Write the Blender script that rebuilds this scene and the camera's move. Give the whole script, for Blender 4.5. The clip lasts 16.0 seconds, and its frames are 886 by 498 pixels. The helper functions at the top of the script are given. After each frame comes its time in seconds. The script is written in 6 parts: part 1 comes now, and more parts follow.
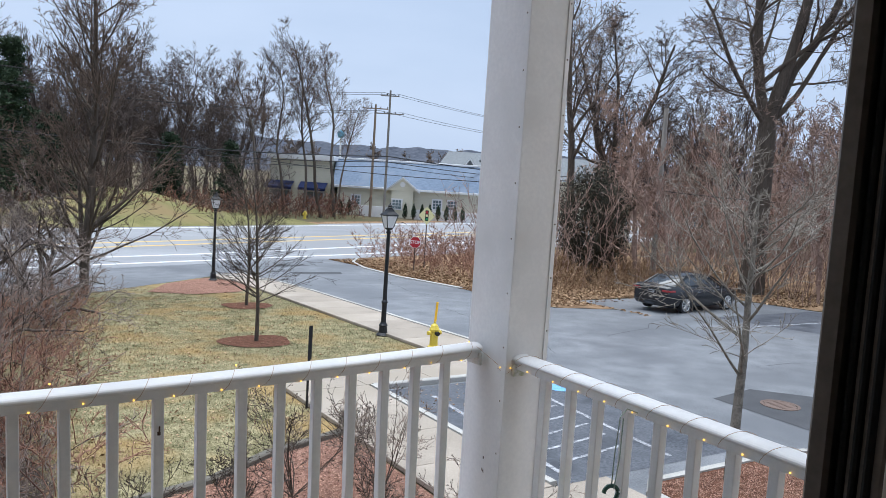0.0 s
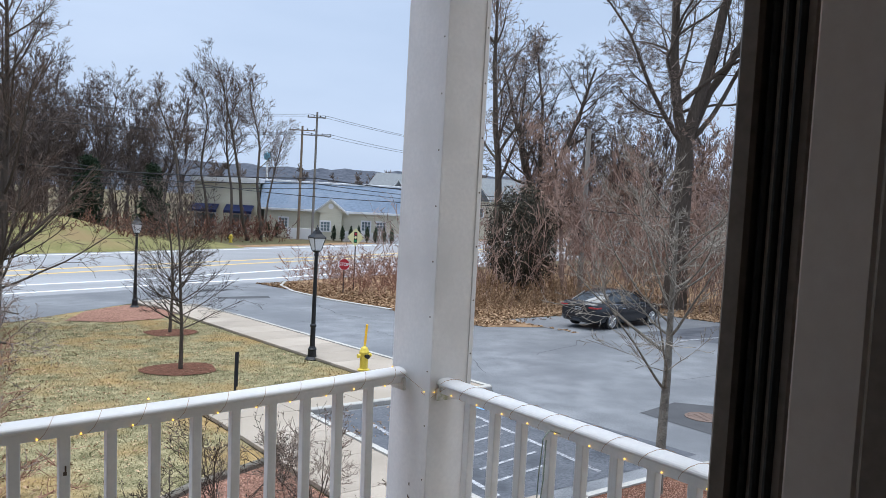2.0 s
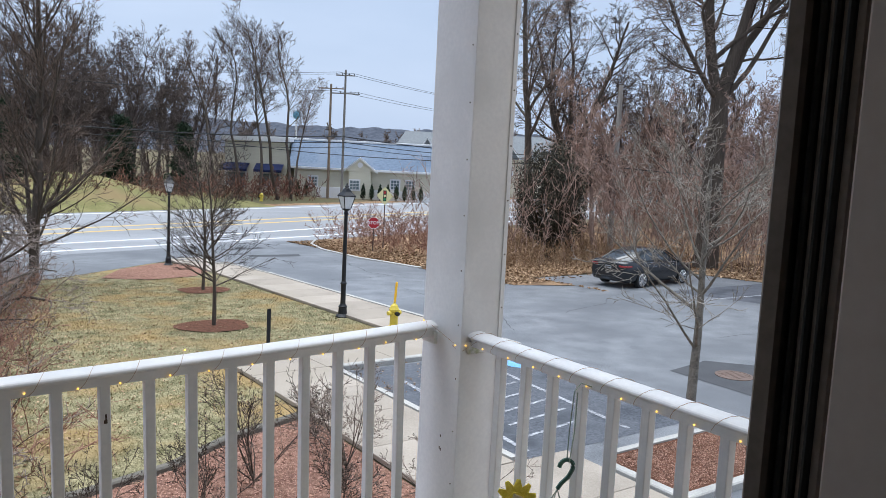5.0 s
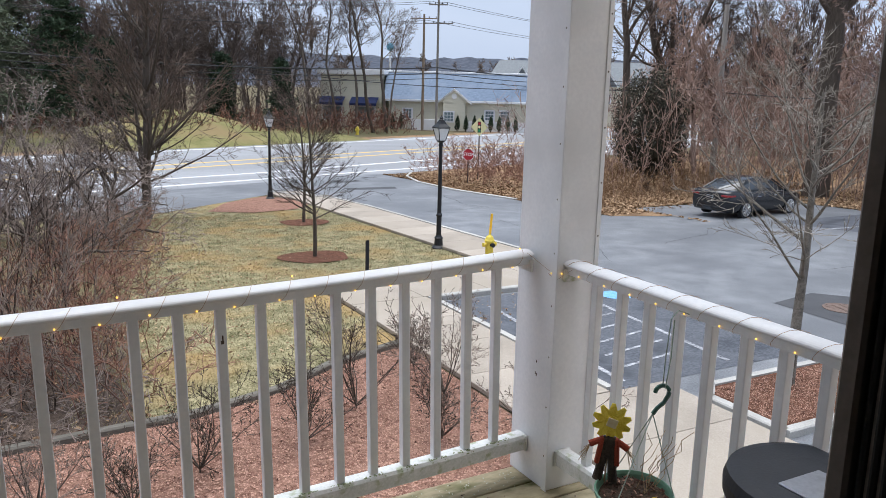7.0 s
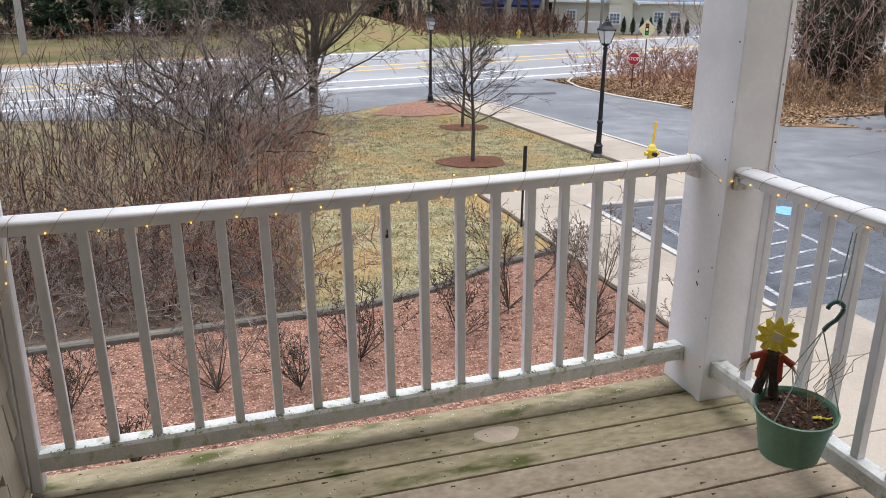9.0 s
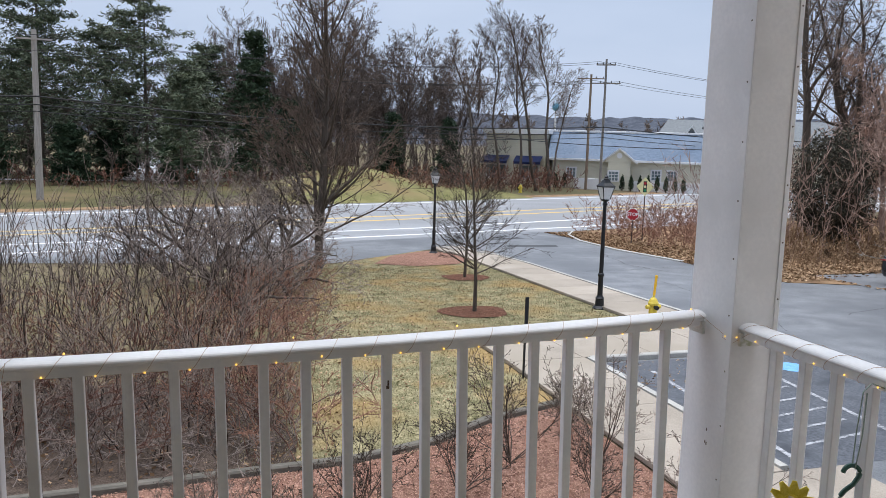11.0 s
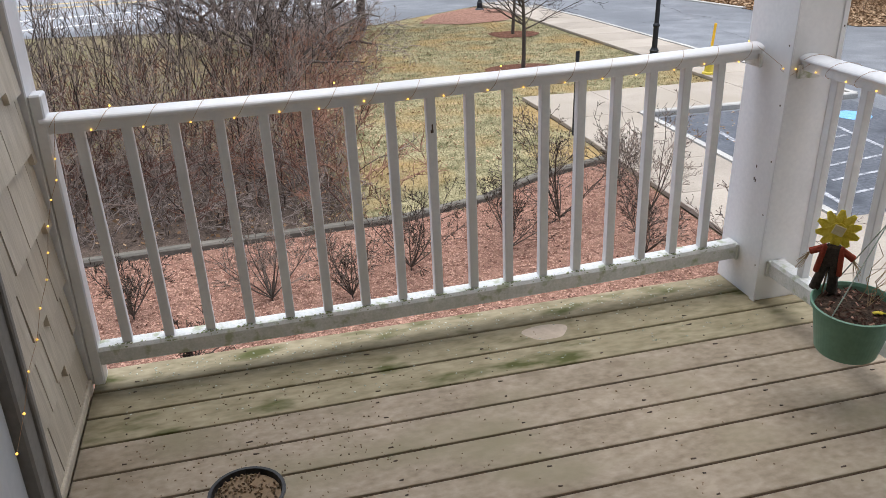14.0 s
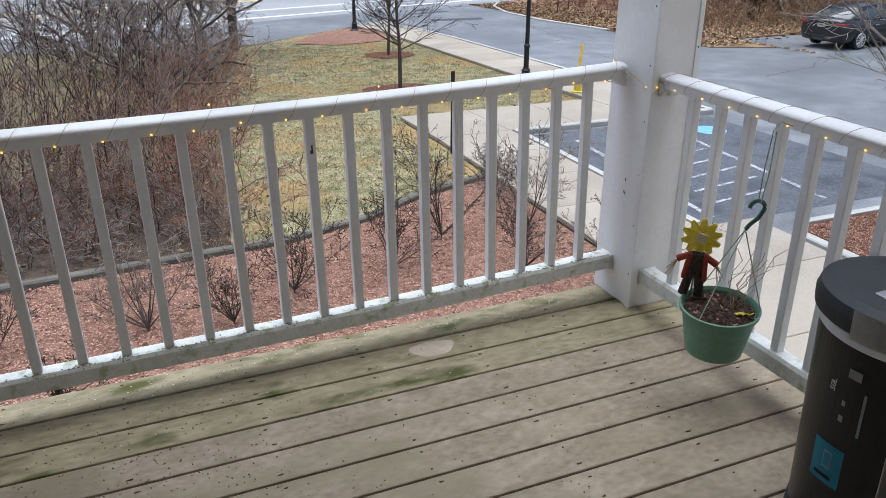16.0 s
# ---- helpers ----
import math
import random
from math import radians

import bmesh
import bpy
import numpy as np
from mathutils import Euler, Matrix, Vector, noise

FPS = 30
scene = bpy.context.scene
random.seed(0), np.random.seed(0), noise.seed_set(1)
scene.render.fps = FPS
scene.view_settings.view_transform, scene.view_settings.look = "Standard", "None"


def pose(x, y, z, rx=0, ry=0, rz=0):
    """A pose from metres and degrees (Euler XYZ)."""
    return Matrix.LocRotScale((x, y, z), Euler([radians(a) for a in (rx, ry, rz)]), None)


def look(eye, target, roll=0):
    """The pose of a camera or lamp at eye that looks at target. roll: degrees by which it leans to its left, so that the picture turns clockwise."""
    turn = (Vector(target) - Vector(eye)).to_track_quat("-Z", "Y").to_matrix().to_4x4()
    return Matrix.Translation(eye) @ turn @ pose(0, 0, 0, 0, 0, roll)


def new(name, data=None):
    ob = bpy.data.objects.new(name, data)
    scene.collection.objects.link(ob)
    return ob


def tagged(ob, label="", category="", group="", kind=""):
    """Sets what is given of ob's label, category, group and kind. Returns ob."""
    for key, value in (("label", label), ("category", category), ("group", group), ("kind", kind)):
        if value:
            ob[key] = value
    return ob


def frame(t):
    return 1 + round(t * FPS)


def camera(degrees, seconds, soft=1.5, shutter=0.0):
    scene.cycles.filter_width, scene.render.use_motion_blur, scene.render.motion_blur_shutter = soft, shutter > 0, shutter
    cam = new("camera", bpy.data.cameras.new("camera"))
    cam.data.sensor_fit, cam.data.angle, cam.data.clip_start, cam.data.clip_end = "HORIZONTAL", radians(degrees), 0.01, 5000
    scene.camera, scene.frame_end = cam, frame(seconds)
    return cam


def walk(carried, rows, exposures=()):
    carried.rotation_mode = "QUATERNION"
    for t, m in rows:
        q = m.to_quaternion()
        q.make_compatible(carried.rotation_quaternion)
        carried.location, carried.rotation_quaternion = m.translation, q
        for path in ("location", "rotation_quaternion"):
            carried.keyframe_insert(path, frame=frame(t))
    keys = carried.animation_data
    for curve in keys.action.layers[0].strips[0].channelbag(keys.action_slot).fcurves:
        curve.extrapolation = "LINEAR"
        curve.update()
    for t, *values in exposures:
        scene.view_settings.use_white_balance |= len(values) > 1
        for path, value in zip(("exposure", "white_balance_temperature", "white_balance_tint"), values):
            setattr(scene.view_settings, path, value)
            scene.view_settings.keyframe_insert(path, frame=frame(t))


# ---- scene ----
cam = camera(57.5, 16.0, soft=0.6)
PATH = [
    (0, (-1.8398, -2.5436, 1.6359), (-0.7623, -0.8688, 1.4523), 3.65),
    (0.5, (-1.8279, -2.5488, 1.6391), (-0.7307, -0.8864, 1.4582), 3.31),
    (1, (-1.8227, -2.5537, 1.6430), (-0.6986, -0.9087, 1.4688), 3.01),
    (1.5, (-1.8082, -2.5462, 1.6445), (-0.6421, -0.9290, 1.4862), 2.95),
    (2, (-1.8003, -2.5418, 1.6465), (-0.5811, -0.9611, 1.5242), 3.06),
    (2.5, (-1.8004, -2.5389, 1.6465), (-0.5435, -0.9858, 1.5563), 3.09),
    (3, (-1.7990, -2.5316, 1.6409), (-0.5498, -0.9732, 1.5374), 3.02),
    (3.5, (-1.7991, -2.5306, 1.6367), (-0.5896, -0.9448, 1.4878), 2.84),
    (4, (-1.8000, -2.5288, 1.6330), (-0.6172, -0.9267, 1.4481), 2.82),
    (6.5, (-1.8161, -2.5533, 1.6240), (-0.7640, -0.8853, 1.2911), 2.12),
    (7, (-1.8282, -2.5650, 1.6226), (-0.8752, -0.8534, 1.2198), 1.48),
    (7.5, (-1.8386, -2.5716, 1.6164), (-1.0134, -0.8150, 1.1333), 0.78),
    (8, (-1.8385, -2.5706, 1.6086), (-1.1272, -0.7875, 1.0478), 0.38),
    (8.5, (-1.8460, -2.5723, 1.6016), (-1.2093, -0.7807, 0.9814), 0.64),
    (9, (-1.8484, -2.5702, 1.6017), (-1.2652, -0.7642, 0.9707), 0.66),
    (9.5, (-1.8498, -2.5597, 1.6038), (-1.2623, -0.6955, 1.1800), 1.67),
    (10, (-1.8512, -2.5610, 1.6078), (-1.2590, -0.6692, 1.3427), 2.06),
    (12.5, (-1.8340, -2.5496, 1.5616), (-1.2838, -0.6625, 1.1930), -0.47),
    (13, (-1.8274, -2.5494, 1.5284), (-1.3449, -0.6990, 0.9427), -1.06),
    (13.5, (-1.8279, -2.5505, 1.5307), (-1.4144, -0.7568, 0.7485), -1.21),
    (14, (-1.8288, -2.5554, 1.5301), (-1.3885, -0.7895, 0.7009), -1.17),
    (14.5, (-1.8335, -2.5560, 1.5309), (-1.3093, -0.8048, 0.7194), -0.89),
    (15, (-1.8346, -2.5611, 1.5307), (-1.2331, -0.8304, 0.7290), -0.44),
    (15.5, (-1.8318, -2.5624, 1.5316), (-1.1604, -0.8529, 0.7397), 0.03),
    (16, (-1.8341, -2.5632, 1.5325), (-1.1145, -0.8714, 0.7451), 0.36),
]
EXPOSURE = [(0, 0.0, 6250, 9), (4.2, 0.0, 6280, 9), (7.0, 0.0, 6500, 11), (8.5, 0.09, 6800, 13), (9.2, 0.06, 6800, 13), (9.6, -0.06, 6650, 12), (10.0, -0.12, 6480, 11), (12.4, -0.02, 6680, 12), (13.3, 0.12, 6800, 13), (14.0, 0.10, 6660, 12), (16.0, 0.0, 6260, 10)]
walk(cam, [(t, look(eye, target, roll)) for t, eye, target, roll in PATH], EXPOSURE)

# ---- world and light ----
world = bpy.data.worlds.new("overcast_sky")
scene.world = world
world.use_nodes = True
wn, wl = world.node_tree.nodes, world.node_tree.links
wn.clear()
w_out = wn.new("ShaderNodeOutputWorld")
w_bg = wn.new("ShaderNodeBackground")
w_sky = wn.new("ShaderNodeTexSky")
w_sky.sky_type, w_sky.sun_disc = "NISHITA", False
w_sky.sun_elevation, w_sky.sun_rotation = radians(84), radians(5)
w_sky.air_density, w_sky.dust_density, w_sky.ozone_density = 1.0, 4.0, 1.5
w_co = wn.new("ShaderNodeTexCoord")
w_map = wn.new("ShaderNodeMapping")
w_map.inputs["Scale"].default_value = (1.0, 1.0, 3.5)
w_noise = wn.new("ShaderNodeTexNoise")
w_noise.inputs["Scale"].default_value, w_noise.inputs["Detail"].default_value = 2.2, 6
w_ramp = wn.new("ShaderNodeValToRGB")
w_ramp.color_ramp.elements[0].position, w_ramp.color_ramp.elements[0].color = 0.3, (4.75, 5.8, 7.6, 1)
w_ramp.color_ramp.elements[1].position, w_ramp.color_ramp.elements[1].color = 0.7, (5.8, 6.8, 8.6, 1)
w_mix = wn.new("ShaderNodeMixRGB")
w_mix.inputs["Fac"].default_value = 0.88
wl.new(w_co.outputs["Generated"], w_map.inputs["Vector"])
wl.new(w_map.outputs["Vector"], w_noise.inputs["Vector"])
wl.new(w_noise.outputs["Fac"], w_ramp.inputs["Fac"])
wl.new(w_sky.outputs["Color"], w_mix.inputs[1])
wl.new(w_ramp.outputs["Color"], w_mix.inputs[2])
wl.new(w_mix.outputs["Color"], w_bg.inputs["Color"])
w_bg.inputs["Strength"].default_value = 0.12
wl.new(w_bg.outputs["Background"], w_out.inputs["Surface"])

sun = new("sun", bpy.data.lights.new("sun", "SUN"))
sun.data.energy, sun.data.angle, sun.data.color = 4.8, radians(65), (0.97, 0.985, 1.0)
sun.rotation_euler = (radians(6), 0, radians(175))

# ---- materials ----


def mat(name, c1, c2, scale=4.0, rough=0.7, bump=0.15, fine=40.0, c3=None, spec=0.4, metal=0.0, stretch=(1, 1, 1), coat=0.0, big=0.5, island=0.0, dist=0.01, c3r=(0.48, 0.66), c3s=(1, 1, 1)):
    """A surface of two colours mixed by coarse and fine noise at real-world size; c3: stains at a larger scale."""
    m = bpy.data.materials.new(name)
    m.use_nodes = True
    n, l = m.node_tree.nodes, m.node_tree.links
    b = n["Principled BSDF"]
    geo = n.new("ShaderNodeNewGeometry")
    mp = n.new("ShaderNodeMapping")
    mp.inputs["Scale"].default_value = stretch
    l.new(geo.outputs["Position"], mp.inputs["Vector"])
    n1, n2 = n.new("ShaderNodeTexNoise"), n.new("ShaderNodeTexNoise")
    n1.inputs["Scale"].default_value, n1.inputs["Detail"].default_value = scale, 5
    n2.inputs["Scale"].default_value, n2.inputs["Detail"].default_value = fine, 4
    for q in (n1, n2):
        l.new(mp.outputs["Vector"], q.inputs["Vector"])
    mix = n.new("ShaderNodeMath")
    mix.operation = "ADD"
    l.new(n1.outputs["Fac"], mix.inputs[0])
    l.new(n2.outputs["Fac"], mix.inputs[1])
    last = mix.outputs[0]
    if island:
        isl = n.new("ShaderNodeMath")
        isl.operation, isl.inputs[1].default_value = "MULTIPLY_ADD", island
        l.new(geo.outputs["Random Per Island"], isl.inputs[0])
        l.new(last, isl.inputs[2])
        obj = n.new("ShaderNodeObjectInfo")
        i2 = n.new("ShaderNodeMath")
        i2.operation, i2.inputs[1].default_value = "MULTIPLY_ADD", island
        l.new(obj.outputs["Random"], i2.inputs[0])
        l.new(isl.outputs[0], i2.inputs[2])
        i3 = n.new("ShaderNodeMath")
        i3.operation, i3.inputs[1].default_value = "SUBTRACT", island
        l.new(i2.outputs[0], i3.inputs[0])
        last = i3.outputs[0]
    rng = n.new("ShaderNodeMapRange")
    rng.inputs["From Min"].default_value, rng.inputs["From Max"].default_value = 0.7, 1.3
    l.new(last, rng.inputs["Value"])
    col = n.new("ShaderNodeMixRGB")
    col.inputs[1].default_value, col.inputs[2].default_value = (*c1, 1), (*c2, 1)
    l.new(rng.outputs["Result"], col.inputs["Fac"])
    out = col.outputs["Color"]
    if c3:
        n3 = n.new("ShaderNodeTexNoise")
        n3.inputs["Scale"].default_value, n3.inputs["Detail"].default_value = big, 4
        m3 = n.new("ShaderNodeMapping")
        m3.inputs["Scale"].default_value = c3s
        l.new(geo.outputs["Position"], m3.inputs["Vector"])
        l.new(m3.outputs["Vector"], n3.inputs["Vector"])
        r3 = n.new("ShaderNodeMapRange")
        r3.inputs["From Min"].default_value, r3.inputs["From Max"].default_value = c3r
        l.new(n3.outputs["Fac"], r3.inputs["Value"])
        col3 = n.new("ShaderNodeMixRGB")
        col3.inputs[2].default_value = (*c3, 1)
        l.new(r3.outputs["Result"], col3.inputs["Fac"])
        l.new(out, col3.inputs[1])
        out = col3.outputs["Color"]
    l.new(out, b.inputs["Base Color"])
    b.inputs["Roughness"].default_value, b.inputs["Metallic"].default_value = rough, metal
    b.inputs["Specular IOR Level"].default_value, b.inputs["Coat Weight"].default_value = spec, coat
    if bump:
        bp = n.new("ShaderNodeBump")
        bp.inputs["Strength"].default_value, bp.inputs["Distance"].default_value = bump, dist
        l.new(mix.outputs[0], bp.inputs["Height"])
        l.new(bp.outputs["Normal"], b.inputs["Normal"])
    return m


def glow(name, color, strength):
    m = bpy.data.materials.new(name)
    m.use_nodes = True
    b = m.node_tree.nodes["Principled BSDF"]
    b.inputs["Base Color"].default_value = (*color, 1)
    b.inputs["Emission Color"].default_value, b.inputs["Emission Strength"].default_value = (*color, 1), strength
    return m


def glass(name, color=(0.9, 0.95, 0.95), rough=0.02):
    m = bpy.data.materials.new(name)
    m.use_nodes = True
    b = m.node_tree.nodes["Principled BSDF"]
    b.inputs["Base Color"].default_value = (*color, 1)
    b.inputs["Transmission Weight"].default_value, b.inputs["Roughness"].default_value = 1.0, rough
    return m


M_VINYL = mat("white_vinyl", (0.76, 0.77, 0.79), (0.85, 0.855, 0.865), 3, 0.35, 0.03, 60, c3=(0.72, 0.73, 0.74), big=2.5)
M_VINYL_MOSS = mat("weathered_white_vinyl", (0.62, 0.65, 0.61), (0.82, 0.82, 0.82), 25, 0.45, 0.15, 110, c3=(0.44, 0.48, 0.34), big=22, c3r=(0.56, 0.68))
M_DECK = mat("weathered_deck_board", (0.26, 0.205, 0.14), (0.44, 0.36, 0.27), 7, 0.75, 0.3, 45, c3=(0.27, 0.23, 0.145), stretch=(0.7, 1.1, 1), big=3.2, island=0.15, dist=0.003, c3s=(0.7, 1.2, 1), c3r=(0.5, 0.7))
M_DECK_EDGE = mat("mossy_deck_board", (0.21, 0.178, 0.098), (0.41, 0.35, 0.23), 7, 0.8, 0.3, 35, c3=(0.085, 0.092, 0.02), stretch=(0.5, 1.2, 1), big=6.0, island=0.12, dist=0.003, c3s=(0.55, 1.4, 1), c3r=(0.55, 0.68))
M_DARK = mat("dark_gap", (0.01, 0.01, 0.01), (0.03, 0.025, 0.02), 10, 0.9, 0)
M_SHAKE = mat("taupe_shake_siding", (0.52, 0.455, 0.355), (0.70, 0.625, 0.51), 6, 0.6, 0.35, 30, stretch=(1, 6, 0.6), island=0.5, dist=0.004)
M_JAMB = mat("bronze_door_frame", (0.18, 0.15, 0.125), (0.26, 0.22, 0.19), 6, 0.45, 0.05, 80)
M_PANEL = mat("taupe_painted_jamb", (0.70, 0.62, 0.57), (0.76, 0.69, 0.64), 6, 0.5, 0.03, 60)
M_RUBBER = mat("black_gasket", (0.012, 0.012, 0.012), (0.03, 0.028, 0.026), 10, 0.6, 0.05)
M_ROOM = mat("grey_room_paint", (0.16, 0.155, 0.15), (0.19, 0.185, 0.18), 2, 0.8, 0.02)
M_CASING = mat("grey_trim_paint", (0.20, 0.185, 0.165), (0.27, 0.25, 0.225), 6, 0.6, 0.1, 40)
M_DOORP = mat("pale_grey_door_paint", (0.60, 0.62, 0.63), (0.68, 0.69, 0.70), 3, 0.4, 0.03)
M_CEIL = mat("white_porch_ceiling", (0.72, 0.72, 0.72), (0.8, 0.8, 0.8), 3, 0.6, 0.03)
M_COPPER = mat("copper_light_wire", (0.30, 0.17, 0.09), (0.42, 0.26, 0.14), 20, 0.4, 0, metal=0.4)
M_BULB = glow("warm_fairy_bulb", (1.0, 0.55, 0.10), 1.8)
M_SCREW = mat("rusty_screw", (0.05, 0.035, 0.025), (0.12, 0.08, 0.06), 50, 0.7, 0)

M_GRASS = mat("dormant_lawn", (0.06, 0.062, 0.024), (0.41, 0.36, 0.215), 2.6, 0.95, 1.0, 26, c3=(0.33, 0.235, 0.11), big=0.6, spec=0.1, dist=0.04)
M_ASPHALT = mat("worn_asphalt", (0.10, 0.107, 0.117), (0.222, 0.232, 0.246), 1.4, 0.5, 0.35, 34, c3=(0.112, 0.119, 0.13), big=0.28, spec=0.4, dist=0.008, c3r=(0.45, 0.66))
M_ASPHALT_BAY = mat("dark_sealed_asphalt", (0.03, 0.035, 0.046), (0.14, 0.15, 0.17), 1.2, 0.55, 0.3, 18, c3=(0.04, 0.045, 0.055), big=1.2, spec=0.4, dist=0.006)
M_PATCH = mat("fresh_asphalt_patch", (0.035, 0.037, 0.042), (0.06, 0.062, 0.068), 2, 0.65, 0.2, 60, dist=0.006)
M_ROAD = mat("highway_asphalt", (0.19, 0.197, 0.21), (0.31, 0.32, 0.335), 0.3, 0.75, 0.15, 30, c3=(0.22, 0.225, 0.235), big=0.08, dist=0.006, stretch=(0.3, 1, 1))
M_CONC = mat("sidewalk_concrete", (0.26, 0.225, 0.185), (0.39, 0.34, 0.285), 1.2, 0.85, 0.2, 50, c3=(0.30, 0.26, 0.21), big=0.6, dist=0.005, island=0.3)
M_CURB = mat("kerb_concrete", (0.32, 0.31, 0.29), (0.46, 0.45, 0.42), 1.5, 0.85, 0.2, 40, island=0.3)
M_MULCH = mat("red_bark_mulch", (0.15, 0.073, 0.052), (0.42, 0.245, 0.185), 9, 0.95, 1.0, 75, spec=0.1, dist=0.03)
M_MULCH_DARK = mat("brown_bark_mulch", (0.085, 0.038, 0.024), (0.23, 0.112, 0.075), 9, 0.95, 1.0, 75, spec=0.1, dist=0.03)
M_CHIP = mat("bark_chips", (0.07, 0.034, 0.025), (0.50, 0.30, 0.225), 9, 0.9, 0, 30, island=0.9, spec=0.15)
M_LITTER = mat("fallen_oak_leaves", (0.16, 0.095, 0.052), (0.54, 0.38, 0.24), 5, 0.9, 0, 30, island=0.9, spec=0.15)
M_LEAFGROUND = mat("leaf_strewn_soil", (0.20, 0.125, 0.07), (0.40, 0.27, 0.165), 4, 0.95, 1.0, 30, c3=(0.16, 0.10, 0.06), big=0.5, spec=0.1, dist=0.03)
M_SOILG = mat("olive_leafy_soil", (0.085, 0.068, 0.042), (0.235, 0.19, 0.115), 3.5, 0.95, 0.9, 26, c3=(0.16, 0.14, 0.075), big=0.7, spec=0.1, dist=0.03)
M_DARKFLOOR = mat("dark_thicket_ground", (0.04, 0.03, 0.025), (0.15, 0.112, 0.09), 6, 0.95, 1.0, 35, spec=0.1, dist=0.04)
M_TIMBER = mat("weathered_landscape_timber", (0.085, 0.078, 0.065), (0.17, 0.155, 0.13), 6, 0.9, 0.4, 40, stretch=(0.3, 2, 2))
M_WHITE_LINE = mat("worn_white_paint", (0.58, 0.59, 0.61), (0.82, 0.83, 0.85), 5, 0.7, 0.1, 30)
M_LOT_LINE = mat("scuffed_lot_paint", (0.05, 0.055, 0.065), (0.50, 0.51, 0.54), 7.0, 0.7, 0.1, 22)
M_YELLOW_LINE = mat("worn_yellow_paint", (0.50, 0.34, 0.10), (0.66, 0.47, 0.16), 3, 0.7, 0.1, 30)
M_BLUE_PAINT = mat("blue_pavement_paint", (0.08, 0.27, 0.55), (0.2, 0.42, 0.68), 6, 0.7, 0.1, 30)
M_IRON = mat("cast_iron_cover", (0.10, 0.065, 0.05), (0.17, 0.12, 0.10), 12, 0.7, 0.3, 60)
M_FIELD = mat("far_winter_ground", (0.085, 0.068, 0.042), (0.165, 0.13, 0.08), 0.3, 0.95, 0.2, 4, c3=(0.10, 0.095, 0.05), big=0.04, spec=0.1)

# ---- mesh helpers ----


def mesh_of(name, verts, faces, material):
    me = bpy.data.meshes.new(name)
    me.from_pydata(verts, [], faces)
    for one in material if isinstance(material, (list, tuple)) else (material,):
        me.materials.append(one)
    me.update()
    return me


def part(name, bm, material, parent=None, label="", smooth=False, at=None):
    """Links a bmesh (or a mesh) as one object under a thing."""
    if isinstance(bm, bpy.types.Mesh):
        me = bm
    else:
        me = bpy.data.meshes.new(name)
        bmesh.ops.recalc_face_normals(bm, faces=bm.faces)
        if smooth:
            for f in bm.faces:
                f.smooth = True
        bm.to_mesh(me)
        bm.free()
        for one in material if isinstance(material, (list, tuple)) else (material,):
            me.materials.append(one)
    ob = new(name, me)
    if parent is not None:
        ob.parent = parent
    if at is not None:
        ob.matrix_basis = at
    if label:
        tagged(ob, label)
    return ob


def thing(name, label, category, at=None, group="", kind=""):
    ob = new(name)
    ob.empty_display_size = 0.05
    if at is not None:
        ob.matrix_basis = at
    return tagged(ob, label, category, group, kind)


def box(bm, x0, y0, z0, x1, y1, z1, bevel=0.0, seg=1, slot=0, m=None):
    g = bmesh.ops.create_cube(bm, size=1)
    vs = g["verts"]
    bmesh.ops.scale(bm, vec=(x1 - x0, y1 - y0, z1 - z0), verts=vs)
    bmesh.ops.translate(bm, vec=((x0 + x1) / 2, (y0 + y1) / 2, (z0 + z1) / 2), verts=vs)
    if m is not None:
        bmesh.ops.transform(bm, matrix=m, verts=vs)
    fs = {f for v in vs for f in v.link_faces}
    for f in fs:
        f.material_index = slot
    if bevel:
        es = {e for v in vs for e in v.link_edges}
        bmesh.ops.bevel(bm, geom=list(es), offset=bevel, segments=seg, affect="EDGES", profile=0.5, material=slot)
    return bm


def rod(bm, p0, p1, r0, r1=None, n=10, slot=0):
    p0, p1 = Vector(p0), Vector(p1)
    r1 = r0 if r1 is None else r1
    d = p1 - p0
    m = Matrix.Translation((p0 + p1) / 2) @ d.to_track_quat("Z", "Y").to_matrix().to_4x4()
    g = bmesh.ops.create_cone(bm, cap_ends=True, segments=n, radius1=max(r0, 1e-4), radius2=max(r1, 1e-4), depth=d.length, matrix=m)
    for f in {f for v in g["verts"] for f in v.link_faces}:
        f.material_index = slot
    return bm


def lathe(bm, profile, n=20, centre=(0, 0, 0), slot=0, squash=1.0):
    """A turned solid from (radius, height) pairs."""
    rings = []
    for r, z in profile:
        ring = [bm.verts.new((centre[0] + r * math.cos(2 * math.pi * k / n), centre[1] + squash * r * math.sin(2 * math.pi * k / n), centre[2] + z)) for k in range(n)]
        rings.append(ring)
    for a, b in zip(rings, rings[1:]):
        for k in range(n):
            bm.faces.new((a[k], a[(k + 1) % n], b[(k + 1) % n], b[k])).material_index = slot
    bm.faces.new(list(reversed(rings[0]))).material_index = slot
    bm.faces.new(rings[-1]).material_index = slot
    return bm


def extrude_profile(bm, profile, p0, p1, up=(0, 0, 1), slot=0):
    """Sweeps a closed (side, up) outline from p0 to p1."""
    p0, p1, up = Vector(p0), Vector(p1), Vector(up)
    side = (p1 - p0).normalized().cross(up).normalized()
    a = [bm.verts.new(p0 + side * s + up * u) for s, u in profile]
    b = [bm.verts.new(p1 + side * s + up * u) for s, u in profile]
    k = len(profile)
    for i in range(k):
        bm.faces.new((a[i], a[(i + 1) % k], b[(i + 1) % k], b[i])).material_index = slot
    bm.faces.new(list(reversed(a))).material_index = slot
    bm.faces.new(b).material_index = slot
    return bm


